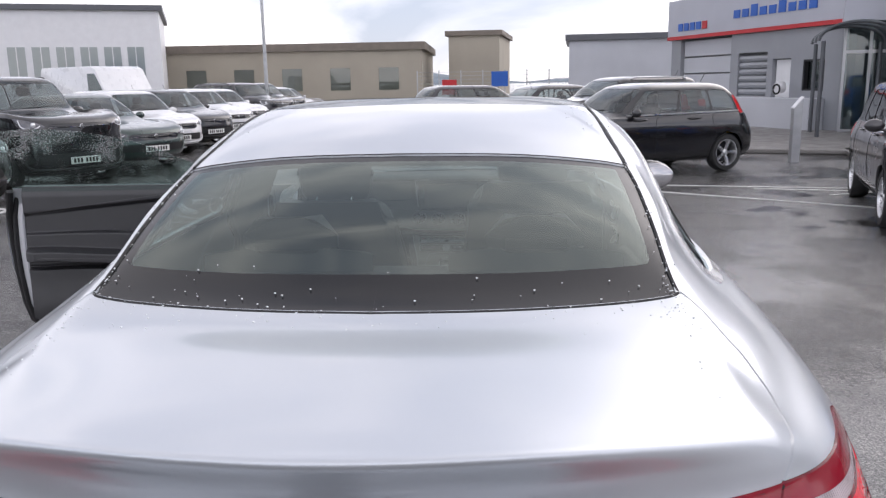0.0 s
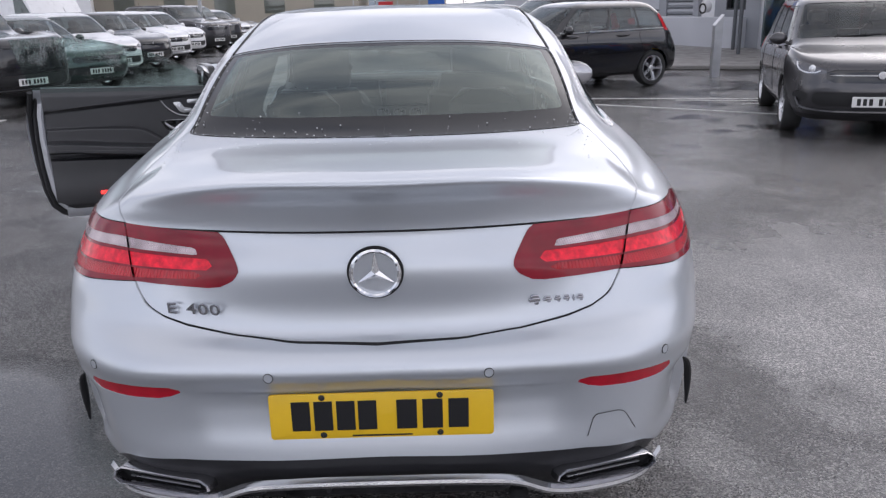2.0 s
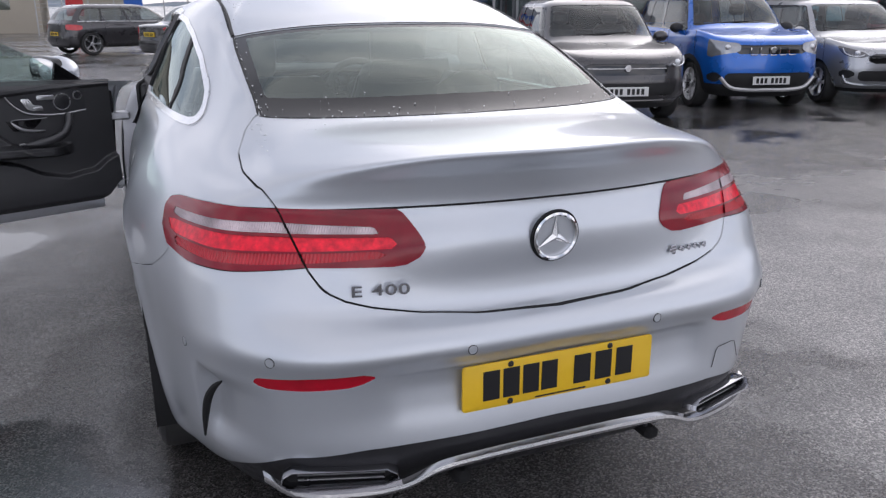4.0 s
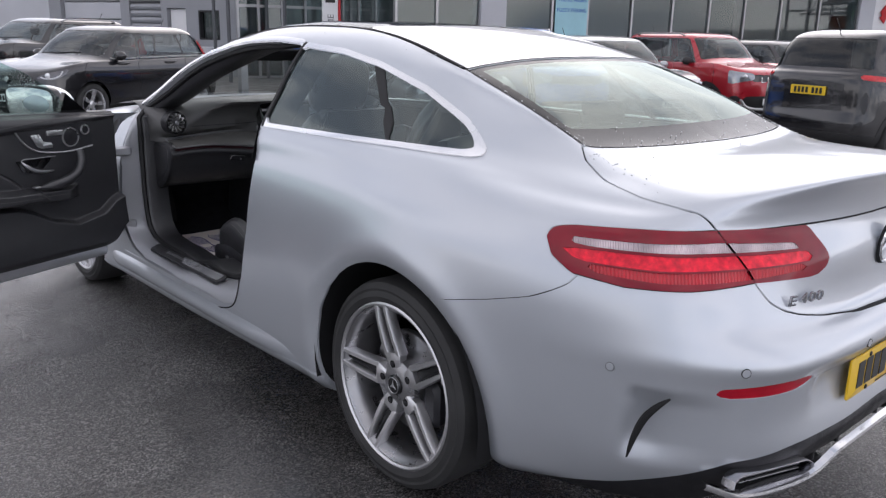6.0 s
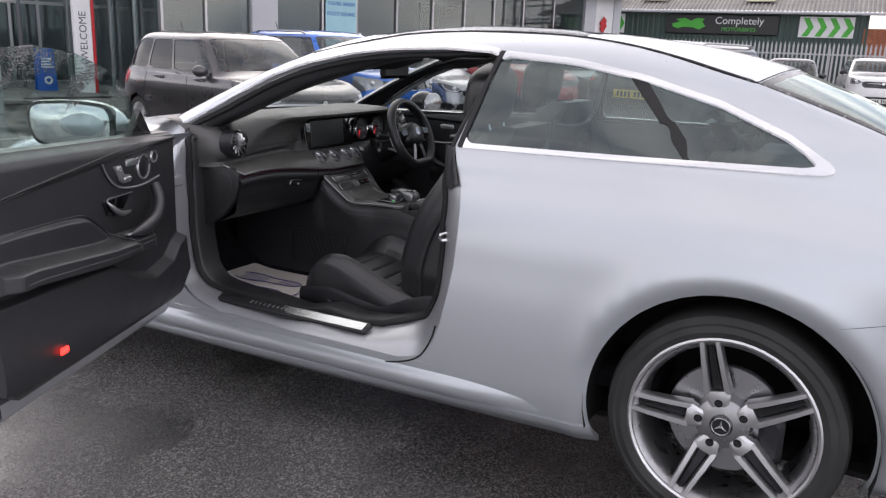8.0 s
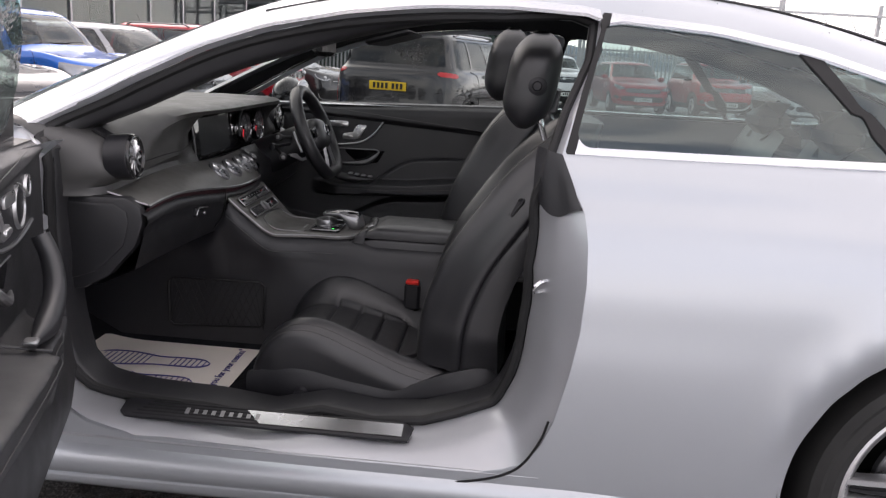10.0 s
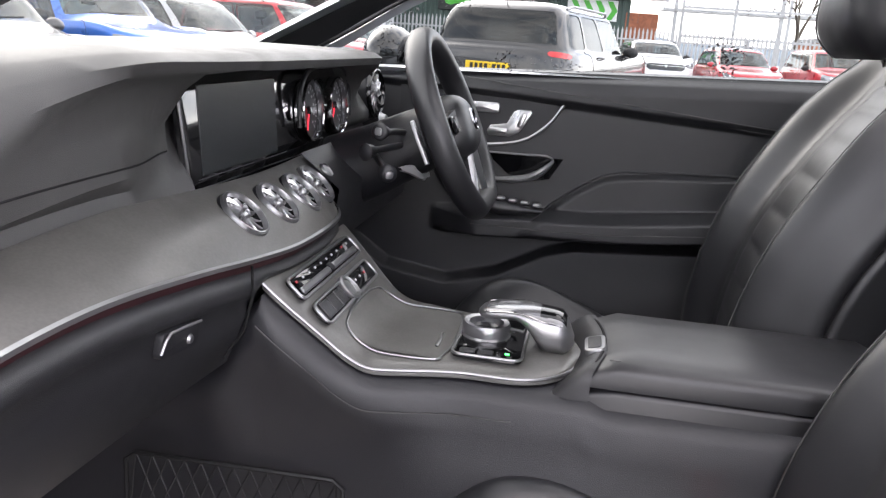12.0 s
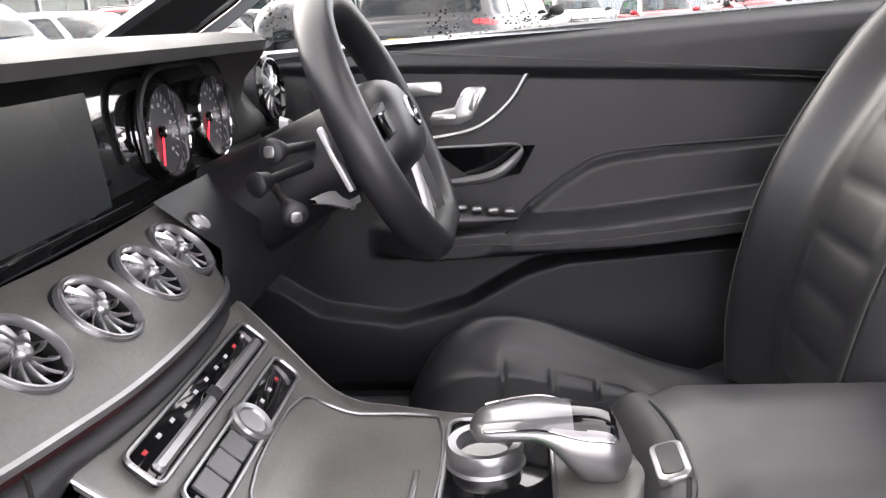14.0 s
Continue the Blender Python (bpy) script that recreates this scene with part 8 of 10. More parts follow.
def car_grid(L, W, H, belt, hood, cowl, screen, roof_f, roof_r, boot=0.0, tail_in=0.05):
    """The half body of a parked car: rings from the sill to the roof; boot is the length of a saloon's boot lid (0 for a hatch)."""
    w, y0, y1 = W / 2, -L / 2, L / 2
    deck = belt + 0.06 if boot else belt + 0.05
    rt_y = y0 + (boot + 0.02 if boot else tail_in + 0.06)
    table = [
        (w - 0.11, y0 + 0.10, 0.24, y1 - 0.16, 0.20, 0.22, 0.22, 0.34, 0.42),
        (w - 0.035, y0 + 0.02, 0.34, y1 - 0.05, 0.32, 0.32, 0.32, 0.36, 0.46),
        (w - 0.01, y0, 0.50, y1, 0.48, 0.48, 0.48, 0.36, 0.48),
        (w, y0 + 0.03, 0.66, y1 - 0.02, hood - 0.14, 0.64, 0.62, 0.34, 0.50),
        (w - 0.012, y0 + tail_in * 0.7, belt - 0.12, y1 - 0.05, hood - 0.02, belt - 0.14, hood + 0.06, 0.34, 0.50),
        (w - 0.05, y0 + tail_in, belt - 0.01, y1 - 0.20, hood + 0.06, belt - 0.03, hood + 0.14, 0.32, 0.44),
        (w - 0.085, rt_y, deck, y1 - screen, cowl, belt + 0.03, belt + 0.0, 0.26, 0.32),
        (w - 0.15, (rt_y + y0 + roof_r) / 2 - 0.04, (deck + H) / 2 - 0.02, (y1 - screen + y1 - roof_f) / 2, (cowl + H) / 2 - 0.01, (belt + H) / 2 - 0.02, (belt + H) / 2 - 0.04, 0.22, 0.24),
        (w - 0.235, y0 + roof_r, H - 0.085, y1 - roof_f, H - 0.075, H - 0.10, H - 0.10, 0.16, 0.16),
        (w - 0.38, y0 + roof_r + 0.22, H - 0.02, y1 - roof_f - 0.25, H - 0.02, H - 0.025, H - 0.03, 0.1, 0.1),
        (0.0, y0 + roof_r + 0.6, H, y1 - roof_f - 0.6, H, H, H, 0.05, 0.05)]
    rings = []
    for x, yt, zt, yn, zn, zr, zf, ct, cn in table:
        a, b = yt + ct, yn - cn
        zs = lambda f: zr + (zf - zr) * f
        rings.append([(0, yt, zt), (0.55 * x, yt + 0.08 * ct, zt), (0.86 * x, yt + 0.34 * ct, 0.7 * zt + 0.3 * zr), (0.975 * x, a, zr), (x, a + 0.27 * (b - a), zs(0.2)), (x, a + 0.54 * (b - a), zs(0.45)),
                      (x, a + 0.8 * (b - a), zs(0.75)), (0.975 * x, b, zf), (0.84 * x, yn - 0.36 * cn, 0.65 * zn + 0.35 * zf), (0.5 * x, yn - 0.08 * cn, zn), (0, yn, zn)])
    a = np.array(rings, float).transpose(1, 0, 2)
    a = spline_rows(a, 4, True)
    a = spline_rows(a.transpose(1, 0, 2), 4, False).transpose(1, 0, 2)
    a[0, :, 0] = 0
    a[-1, :, 0] = 0
    return a


def grid_point(g, n, u, v, side, lift=0.0):
    fu, fv = min(max(u * n, 0), g.shape[0] - 1.001), min(max(v * n, 0), g.shape[1] - 1.001)
    i, j = int(fu), int(fv)
    s, t = fu - i, fv - j
    p = g[i, j] * (1 - s) * (1 - t) + g[i + 1, j] * s * (1 - t) + g[i, j + 1] * (1 - s) * t + g[i + 1, j + 1] * s * t
    q = np.cross(g[i + 1, j] - g[i, j], g[i, j + 1] - g[i, j])
    p = p + q / max(np.linalg.norm(q), 1e-9) * lift
    return Vector((side * p[0], p[1], p[2]))


def uv_box(u0, u1, v0, v1, round_by=0.12):
    """A window of the skin in its own column and ring numbers, with rounded corners."""
    cu, cv, hu, hv = (u0 + u1) / 2, (v0 + v1) / 2, (u1 - u0) / 2 - round_by, (v1 - v0) / 2 - round_by

    def fn(p, uv):
        du, dv = np.abs(uv[:, 0] - cu) - hu, np.abs(uv[:, 1] - cv) - hv
        return np.hypot(np.maximum(du, 0), np.maximum(dv, 0)) + np.minimum(np.maximum(du, dv), 0) - round_by
    return fn


def parked_car(label, at, heading, paint, L=3.85, W=1.74, H=1.50, belt=0.95, hood=0.78, cowl=1.0, screen=0.98, roof_f=1.62, roof_r=0.42, boot=0.0, tail_in=0.08,
               wheel_r=0.30, wheel="five", rails="", clad=False, skid=False, lamp=(7.45, 8.75, 3.35, 4.1), tail=(1.75, 3.1, 3.7, 5.4), grille=(8.75, 10.2, 2.75, 3.75), plate="white",
               plate_z=0.42, rear_z=0.62, rear_tint=False, chrome_belt=False, bars_grille=False, near=True, name="parked_car"):
    """A parked car; at is the middle of its nose on the ground, heading the way it points."""
    d = Vector((heading[0], heading[1], 0)).normalized()
    mid = Vector((at[0], at[1], 0)) - d * (L / 2)
    m = Matrix(((d.y, d.x, 0, mid.x), (-d.x, d.y, 0, mid.y), (0, 0, 1, 0), (0, 0, 0, 1)))
    car = thing(name, label, "car", m, "parked cars")
    g = car_grid(L, W, H, belt, hood, cowl, screen, roof_f, roof_r, boot, tail_in)
    nn = grid_normals(g)
    axles = (-L / 2 + 0.72 + boot * 0.35, L / 2 - 0.80)
    halves = [Skin(sd, g, nn, 4, 4) for sd in (-1, 1)]
    skin = []
    for sk in halves:
        for cy in axles:
            arch = lambda p, uv: np.maximum(np.hypot(p[:, 1] - cy, p[:, 2] - wheel_r) - wheel_r - 0.045, 0.45 * W / 2 - p[:, 0])
            sk.cut(arch)
            if clad:
                lip = lambda p, uv: np.maximum(np.hypot(p[:, 1] - cy, p[:, 2] - wheel_r) - wheel_r - 0.105, 0.45 * W / 2 - p[:, 0])
                skin_part("arch_cladding", [(sk, sk.cut(lip))], CLADDING, car, lift=0.006)
        got = {}
        got["windscreen"] = sk.cut(uv_box(7.72, 12, 6.12, 7.86))
        got["rear_window"] = sk.cut(uv_box(-2, 2.15, 6.15, 7.80))
        for k, (u0, u1) in enumerate(((3.05, 3.92), (4.0, 5.12), (5.22, 7.15))):
            pane = sk.cut(uv_box(u0, u1, 6.10, 7.82, 0.09))
            skin_part("side_window", [(sk, pane)], PRIVACY_GLASS if rear_tint and k < 2 else CAR_GLASS, car, lift=-0.006, flange=0)
        skin_part("window_surround", [(sk, sk.cut(uv_box(2.95, 7.27, 6.02, 7.92, 0.12)))], GLOSS, car, flange=0)
        a, b, c, e = lamp
        wedge = [(a - 0.08, e + 0.05), (a + 0.06, c + 0.35), (a + 0.45 * (b - a), c), (b, c + 0.02), (b - 0.12, c + 0.55 * (e - c)), (a + 0.5 * (b - a), e)]
        wedge = [(q.x, q.y) for q in curve_through([(x, y, 0) for x, y in wedge], 4, True)]
        shape = uv_box(*lamp, 0.22) if bars_grille else (lambda p, uv: polygon_distance(uv[:, 0], uv[:, 1], wedge))
        skin_part("headlamp", [(sk, sk.cut(shape))], LAMP_GLASS if bars_grille else LAMP_DARK, car, lift=0.004)
        skin_part("tail_lamp", [(sk, sk.cut(uv_box(*tail, 0.25)))], TAIL_RED, car, lift=0.006)
        got["grille"] = sk.cut(uv_box(*grille))
        got["lower_grille"] = sk.cut(uv_box(8.35, 12, 1.25, 2.15, 0.2))
        got["fog"] = sk.cut(uv_box(7.45, 8.2, 1.5, 2.2, 0.25))
        got["lower_cladding"] = sk.cut(lambda p, uv: uv[:, 1] - (1.35 if clad else 0.45))
        skin.append(got)
    both = lambda key: [(sk, q[key]) for sk, q in zip(halves, skin)]
    skin_part("windscreen", both("windscreen"), CAR_GLASS, car, lift=-0.005, flange=0)
    skin_part("rear_window", both("rear_window"), PRIVACY_GLASS if rear_tint else CAR_GLASS, car, lift=-0.005, flange=0)
    skin_part("grille", both("grille"), GLOSS, car, lift=-0.012, flange=-0.012)
    skin_part("lower_grille", both("lower_grille"), CLADDING, car, lift=-0.015, flange=-0.015)
    for sk, q in zip(halves, skin):
        skin_part("fog_lamp_recess", [(sk, q["fog"])], CLADDING, car, lift=-0.01, flange=-0.01)
    for half in both("lower_cladding"):
        for piece in islands(half[1]):
            skin_part("lower_bumper", [(half[0], piece)], CLADDING, car, lift=0.004)
    skin_part("body", [(sk, sk.faces) for sk in halves], paint, car, flange=0.02)
    w = W / 2
    part("underbody", Shape().box((0, 0, 0.40), (W - 0.52, L - 0.5, 0.36), 0.05), PLASTIC, car)
    part("cabin_floor", Shape().box((0, (roof_r - screen) / 2, 0.60), (W - 0.26, L - screen - roof_r - boot - 0.1, 0.06), 0.02), PLASTIC, car)
    part("dashboard", Shape().box((0, L / 2 - screen - 0.30, belt - 0.06), (W - 0.3, 0.42, 0.14), 0.05), PLASTIC, car)
    for sx in (-1, 1):
        s = Shape().box((sx * 0.36, L / 2 - screen - 1.02, 0.86), (0.46, 0.16, 0.56), 0.06)
        s.box((sx * 0.36, L / 2 - screen - 1.06, H - 0.27), (0.24, 0.10, 0.17), 0.04)
        part("front_seat", s, SOFT, car)
        for cy in axles:
            small_wheel(car, Matrix(((0, 0, sx, sx * (w - 0.125)), (sx, 0, 0, cy), (0, 1, 0, wheel_r), (0, 0, 0, 1))), wheel_r, wheel)
        c = grid_point(g, 4, lamp[0] * 0.35 + lamp[1] * 0.65, (lamp[2] + lamp[3]) / 2, sx, -0.006)
        part("projector_lamp", Shape().ball(c, (0.04, 0.04, 0.04), 12), SIGN_LAMP, car)
        if not bars_grille:
            drl = [(0.16, 0.86), (0.24, 0.40), (0.46, 0.14), (0.74, 0.14), (0.86, 0.34)]
            part("running_light", Shape().tube(curve_through([grid_point(g, 4, lamp[0] + (lamp[1] - lamp[0]) * a, lamp[2] + (lamp[3] - lamp[2]) * b, sx, 0.008) for a, b in drl], 3), 0.009, 5), SIGN_LAMP, car, "white running light strip")
        # wing mirror on its stalk
        b = grid_point(g, 4, 6.85, 6.0, sx)
        s = Shape().ball((b.x + sx * 0.10, b.y - 0.02, b.z + 0.055), (0.105, 0.065, 0.072), 12)
        s.tube([(b.x - sx * 0.02, b.y, b.z), (b.x + sx * 0.06, b.y - 0.01, b.z + 0.02)], 0.018)
        part("wing_mirror", s, paint if not clad else CLADDING, car)
        for u, v0, v1 in ((5.17, 1.3, 5.95), (3.75, 2.6, 5.95), (6.75, 1.3, 5.4)):
            part("shut_line", Shape().tube([grid_point(g, 4, u, v0 + (v1 - v0) * k / 10, sx, 0.0005) for k in range(11)], 0.004, 4), GAP, car)
        for u in (4.02, 5.42):
            a = grid_point(g, 4, u, 4.75, sx, 0.006)
            b = grid_point(g, 4, u + 0.35, 4.72, sx, 0.006)
            part("door_handle", Shape().tube(curve_through([a, a.lerp(b, 0.2) + Vector((sx * 0.028, 0, 0)), a.lerp(b, 0.8) + Vector((sx * 0.028, 0, 0)), b], 3), 0.011, 6), paint, car)
        if chrome_belt:
            part("belt_moulding", Shape().tube([grid_point(g, 4, 2.95 + 4.2 * k / 16, 6.02, sx, 0.006) for k in range(17)], 0.014, 5), BLADE, car, "bright belt moulding")
        if rails:
            pts = [grid_point(g, 4, 3.3 + 3.5 * k / 12, 8.25, sx, 0.0 if k in (0, 12) else 0.045) for k in range(13)]
            part("roof_rail", Shape().tube(pts, 0.016, 6), SATIN if rails == "silver" else PLASTIC, car)
    if bars_grille:
        for k in range(5):
            x = (k - 2) * 0.13
            p = grid_point(g, 4, 10 - abs(x) / (0.5 * w), 3.25, 1 if x > 0 else -1, 0.0)
            part("grille_bar", Shape().tube([(p.x - 0.045, p.y + 0.01, p.z - 0.05), (p.x - 0.04, p.y + 0.012, p.z - 0.06), (p.x + 0.04, p.y + 0.012, p.z - 0.06), (p.x + 0.045, p.y + 0.01, p.z - 0.05), (p.x + 0.045, p.y + 0.01, p.z + 0.04)], 0.007, 5), CHROME, car)
    else:
        pts = [grid_point(g, 4, u, 3.3, sx, 0.006) for sx, us in ((-1, (8.85, 9.2, 9.6, 10)), (1, (9.6, 9.2, 8.85))) for u in us]
        part("grille_bar", Shape().tube(pts, 0.010, 5), CHROME, car)
    p = grid_point(g, 4, 10, 3.3, 1, 0.012)
    part("badge", Shape().revolve([(0.001, 0.008), (0.035, 0.008), (0.042, 0.0)], 16, Matrix.Translation((0, p.y, p.z)) @ Matrix.Rotation(radians(-90), 4, "X")), CHROME, car)
    if not skid and not clad and not boot:
        pts = [grid_point(g, 4, u, vv, sx, 0.012) for sx, us in ((-1, ((7.7, 1.75), (7.9, 1.2), (8.6, 0.95), (9.3, 0.9), (10, 0.9))), (1, ((9.3, 0.9), (8.6, 0.95), (7.9, 1.2), (7.7, 1.75)))) for u, vv in us]
        part("lower_lip", Shape().tube(curve_through(pts, 3), 0.016, 6), paint if paint is not BLACK_CAR else CLADDING, car, "raised lower bumper lip")
    if skid:
        pts = [grid_point(g, 4, u, vv, sx, 0.02) for sx, us in ((-1, ((8.2, 1.9), (8.6, 1.15), (9.3, 0.9), (10, 0.9))), (1, ((9.3, 0.9), (8.6, 1.15), (8.2, 1.9)))) for u, vv in us]
        part("skid_plate", Shape().tube(curve_through(pts, 3), 0.028, 6), SKID, car, "satin silver skid bar")
    for front in (True, False):
        col = PLATE_WHITE if front else PLATE_YELLOW
        z = plate_z if front else (rear_z if not boot else 0.70)
        i = 10 if front else 0
        v = min((abs(grid_point(g, 4, i, vv / 10, 1).z - z), vv / 10) for vv in range(10, 58))[1]
        p = grid_point(g, 4, i, v, 1, 0.014)
        e = 1 if front else -1
        pl = part("number_plate", Shape().box((0, p.y, p.z), (0.52, 0.012, 0.11), 0.004), col, car)
        for k in range(7):
            x = (k - 3) * 0.058 + (0.022 if k > 3 else -0.012)
            part("plate_bar", Shape().box((x, p.y + e * 0.007, p.z), (0.036, 0.004, 0.07)), INK, pl)
    b = grid_point(g, 4, 10, 6.0, 1, 0.012)
    part("wiper", Shape().tube([(0.45, b.y - 0.10, b.z + 0.015), (0.1, b.y - 0.07, b.z + 0.035), (-0.35, b.y - 0.13, b.z + 0.05)], 0.008, 5), PLASTIC, car)
    b = grid_point(g, 4, 0, 8.6, 1, 0)
    part("aerial", Shape().tube([(0, b.y, b.z), (0, b.y - 0.10, b.z + 0.16)], 0.006, 5), PLASTIC, car)
    return car


ROW = Vector((-0.28, -0.96))
SMALL_SUV = dict(L=3.7, W=1.68, H=1.60, belt=1.03, hood=0.92, cowl=1.12, screen=0.95, roof_f=1.50, roof_r=0.28, tail_in=0.05, rails="silver", clad=True, skid=True, bars_grille=True,
                 lamp=(7.5, 8.95, 3.1, 4.1), grille=(8.8, 12, 2.95, 3.9), wheel="ten", wheel_r=0.32)
BIG_SUV = dict(L=4.5, W=1.86, H=1.68, belt=1.08, hood=0.98, cowl=1.16, screen=1.25, roof_f=1.85, roof_r=0.34, tail_in=0.06, rails="black", clad=True, wheel_r=0.345, wheel="five")
SALOON = dict(L=4.8, W=1.84, H=1.45, belt=0.93, hood=0.74, cowl=0.96, screen=1.35, roof_f=2.1, roof_r=1.15, boot=0.62, tail_in=0.06, wheel_r=0.335, tail=(1.4, 3.1, 3.5, 4.7), chrome_belt=True)
parked_car("dark grey metallic hatchback parked facing out on wet tarmac", (4.78, 6.62), ROW, GREY_CAR, wheel="ten", roof_r=0.40, rear_tint=True)
parked_car("bright blue small SUV with silver roof rails and skid bar", (7.30, 6.95), ROW, BLUE_CAR, **SMALL_SUV)
parked_car("silver hatchback with a dark mesh grille, parked in the row", (9.40, 6.62), ROW, SILVER_CAR)
parked_car("red small SUV with silver roof rails and skid bar", (11.55, 6.0), ROW, RED_CAR, **SMALL_SUV)
parked_car("dark grey hatchback parked beside the red small SUV", (13.9, 5.5), ROW, GREY_CAR)
parked_car("black SUV with silver roof rails and a yellow rear plate", (11.95, 2.55), (0.96, -0.28), BLACK_CAR, **{**BIG_SUV, "L": 4.35, "W": 1.80, "H": 1.62, "rails": "silver", "skid": True, "rear_tint": True, "rear_z": 0.88, "tail": (1.6, 3.0, 4.6, 5.3)})
parked_car("black five-door hatchback with chrome window trim, wet paint", (0.85, 12.3), (-0.90, -0.43), BLACK_CAR, L=3.95, W=1.72, H=1.48, belt=0.96, tail=(2.0, 2.85, 5.35, 7.2), roof_r=0.55, tail_in=0.16, chrome_belt=True, wheel_r=0.31)
parked_car("black SUV parked beyond the black hatchback", (1.0, 16.7), (-0.90, -0.43), BLACK_CAR, **{**BIG_SUV, "L": 4.2, "W": 1.78, "H": 1.61, "rails": "silver"})
parked_car("black executive saloon parked across the far bays", (4.4, 22.7), (0.90, 0.43), BLACK_CAR, **SALOON)
parked_car("dark estate car parked near the gate", (2.0, 27.4), (0.90, 0.43), GREY_CAR, **{**SALOON, "boot": 0.0, "roof_r": 0.5})
LEFT = Vector((0.85, -0.5))
parked_car("dark hatchback with a mesh grille parked before the black SUV", (-6.75, 9.25), LEFT, GREY_CAR)
parked_car("large black SUV with a chrome slatted grille", (-6.35, 11.75), LEFT, BLACK_CAR, **{**BIG_SUV, "L": 4.8, "W": 1.93, "H": 1.78, "clad": False, "hood": 1.05, "belt": 1.12, "cowl": 1.2})
parked_car("dark green saloon with twin chrome grilles", (-6.15, 14.1), LEFT, GREEN_CAR, **SALOON)
parked_car("white hatchback with a black grille, parked in line", (-6.85, 17.1), LEFT, WHITE_CAR)
parked_car("black hatchback with beads of rain on it", (-6.95, 19.7), LEFT, BLACK_CAR)
parked_car("white hatchback with a dark grille and black pillars", (-7.25, 22.6), LEFT, WHITE_CAR)
parked_car("small white hatchback with chrome grille trim", (-7.6, 25.7), LEFT, WHITE_CAR, L=3.6, W=1.62, H=1.48)
parked_car("dark grey SUV parked at an angle in line", (-7.6, 29.0), LEFT, GREY_CAR, **BIG_SUV)
parked_car("black SUV parked beside the dark grey one", (-7.9, 32.2), LEFT, BLACK_CAR, **BIG_SUV)
parked_car("white hatchback towards the end of the line", (-8.1, 35.2), LEFT, WHITE_CAR)
parked_car("silver saloon at the end of the line", (-8.3, 38.2), LEFT, SILVER_CAR, **SALOON)
parked_car("white estate car in the second row of bays", (-12.6, 17.0), LEFT, WHITE_CAR, L=4.4, roof_r=0.45)
FAR = Vector((-1.0, -0.12))
parked_car("black hatchback parked before the steel fence", (21.9, 2.9), FAR, BLACK_CAR)
parked_car("white SUV parked before the steel fence", (21.9, 0.6), FAR, WHITE_CAR, **{**BIG_SUV, "L": 4.2, "W": 1.76, "H": 1.58})
parked_car("red hatchback with pale headlamps in the far bays", (21.5, -1.7), FAR, RED_CAR)
parked_car("red small SUV in the far bays", (21.3, -4.1), FAR, RED_CAR, **SMALL_SUV)
parked_car("white hatchback in the far bays", (21.2, -6.6), FAR, WHITE_CAR)
parked_car("silver hatchback in the far bays", (21.0, -9.0), FAR, SILVER_CAR)


# ---- the dealer's yard ----
CLADDING_GREY = material("grey_wall_panels", (0.30, 0.31, 0.33), 0.45, 0.1, vary=0.06, vary_scale=0.8, grain=0.04, grain_scale=60, rough_vary=0.06)
WALL_PALE = material("pale_grey_render", (0.50, 0.51, 0.54), 0.7, vary=0.06, vary_scale=0.7, grain=0.05, grain_scale=80, bump=0.1, bump_scale=80)
FASCIA = material("dark_grey_fascia", (0.10, 0.105, 0.115), 0.4, 0.2, vary=0.06, vary_scale=1)
FASCIA_PALE = material("pale_grey_fascia", (0.44, 0.45, 0.50), 0.4, 0.1, vary=0.04, vary_scale=1)
RED_TRIM = material("red_trim", (0.50, 0.015, 0.02), 0.4, vary=0.06)
BLUE_SIGN = material("blue_sign", (0.01, 0.10, 0.45), 0.4, vary=0.04)
CYAN_SIGN = material("pale_cyan_banner", (0.33, 0.58, 0.66), 0.5, vary=0.05)
SIGN_WHITE = material("white_sign_face", (0.74, 0.74, 0.75), 0.4, vary=0.03)
GREEN_SHEET = material("dark_green_steel_sheet", (0.045, 0.075, 0.065), 0.45, 0.1, vary=0.10, vary_scale=1.2, grain=0.05, grain_scale=30)
GREEN_BRIGHT = material("bright_green_sign", (0.06, 0.42, 0.04), 0.4, vary=0.04)
BLACK_SIGN = material("black_sign", (0.012, 0.014, 0.014), 0.35, vary=0.1)
ROOF_SHEET = material("weathered_fibre_cement_roof", (0.30, 0.29, 0.275), 0.8, vary=0.14, vary_scale=1.5, grain=0.08, grain_scale=40, bump=0.2, bump_scale=60)
BRICK = material("orange_brick", (0.30, 0.11, 0.06), 0.85, vary=0.2, vary_scale=6, grain=0.2, grain_scale=30, bump=0.3, bump_scale=60)
GALVANISED = material("galvanised_steel", (0.46, 0.47, 0.48), 0.5, 0.6, vary=0.1, vary_scale=5)
BEIGE = material("beige_sheet_wall", (0.40, 0.36, 0.29), 0.7, vary=0.06, vary_scale=0.6, grain=0.05, grain_scale=20)
BEIGE_ROOF = material("brown_roof_edge", (0.20, 0.17, 0.14), 0.7, vary=0.1)
HILL = material("hazy_hill", (0.16, 0.20, 0.24), 0.95, vary=0.18, vary_scale=0.02, grain=0.12, grain_scale=0.2)
LINE_PAINT = material("worn_white_line_paint", (0.48, 0.48, 0.47), 0.6, vary=0.25, vary_scale=5, grain=0.2, grain_scale=90)
SHOW_GLASS = glass("showroom_glass", (0.66, 0.72, 0.72), 1.7)
PAVING = material("damp_concrete_paving", (0.20, 0.19, 0.18), 0.5, vary=0.15, vary_scale=1.5, grain=0.1, grain_scale=60, rough_vary=0.15, bump=0.2, bump_scale=80)
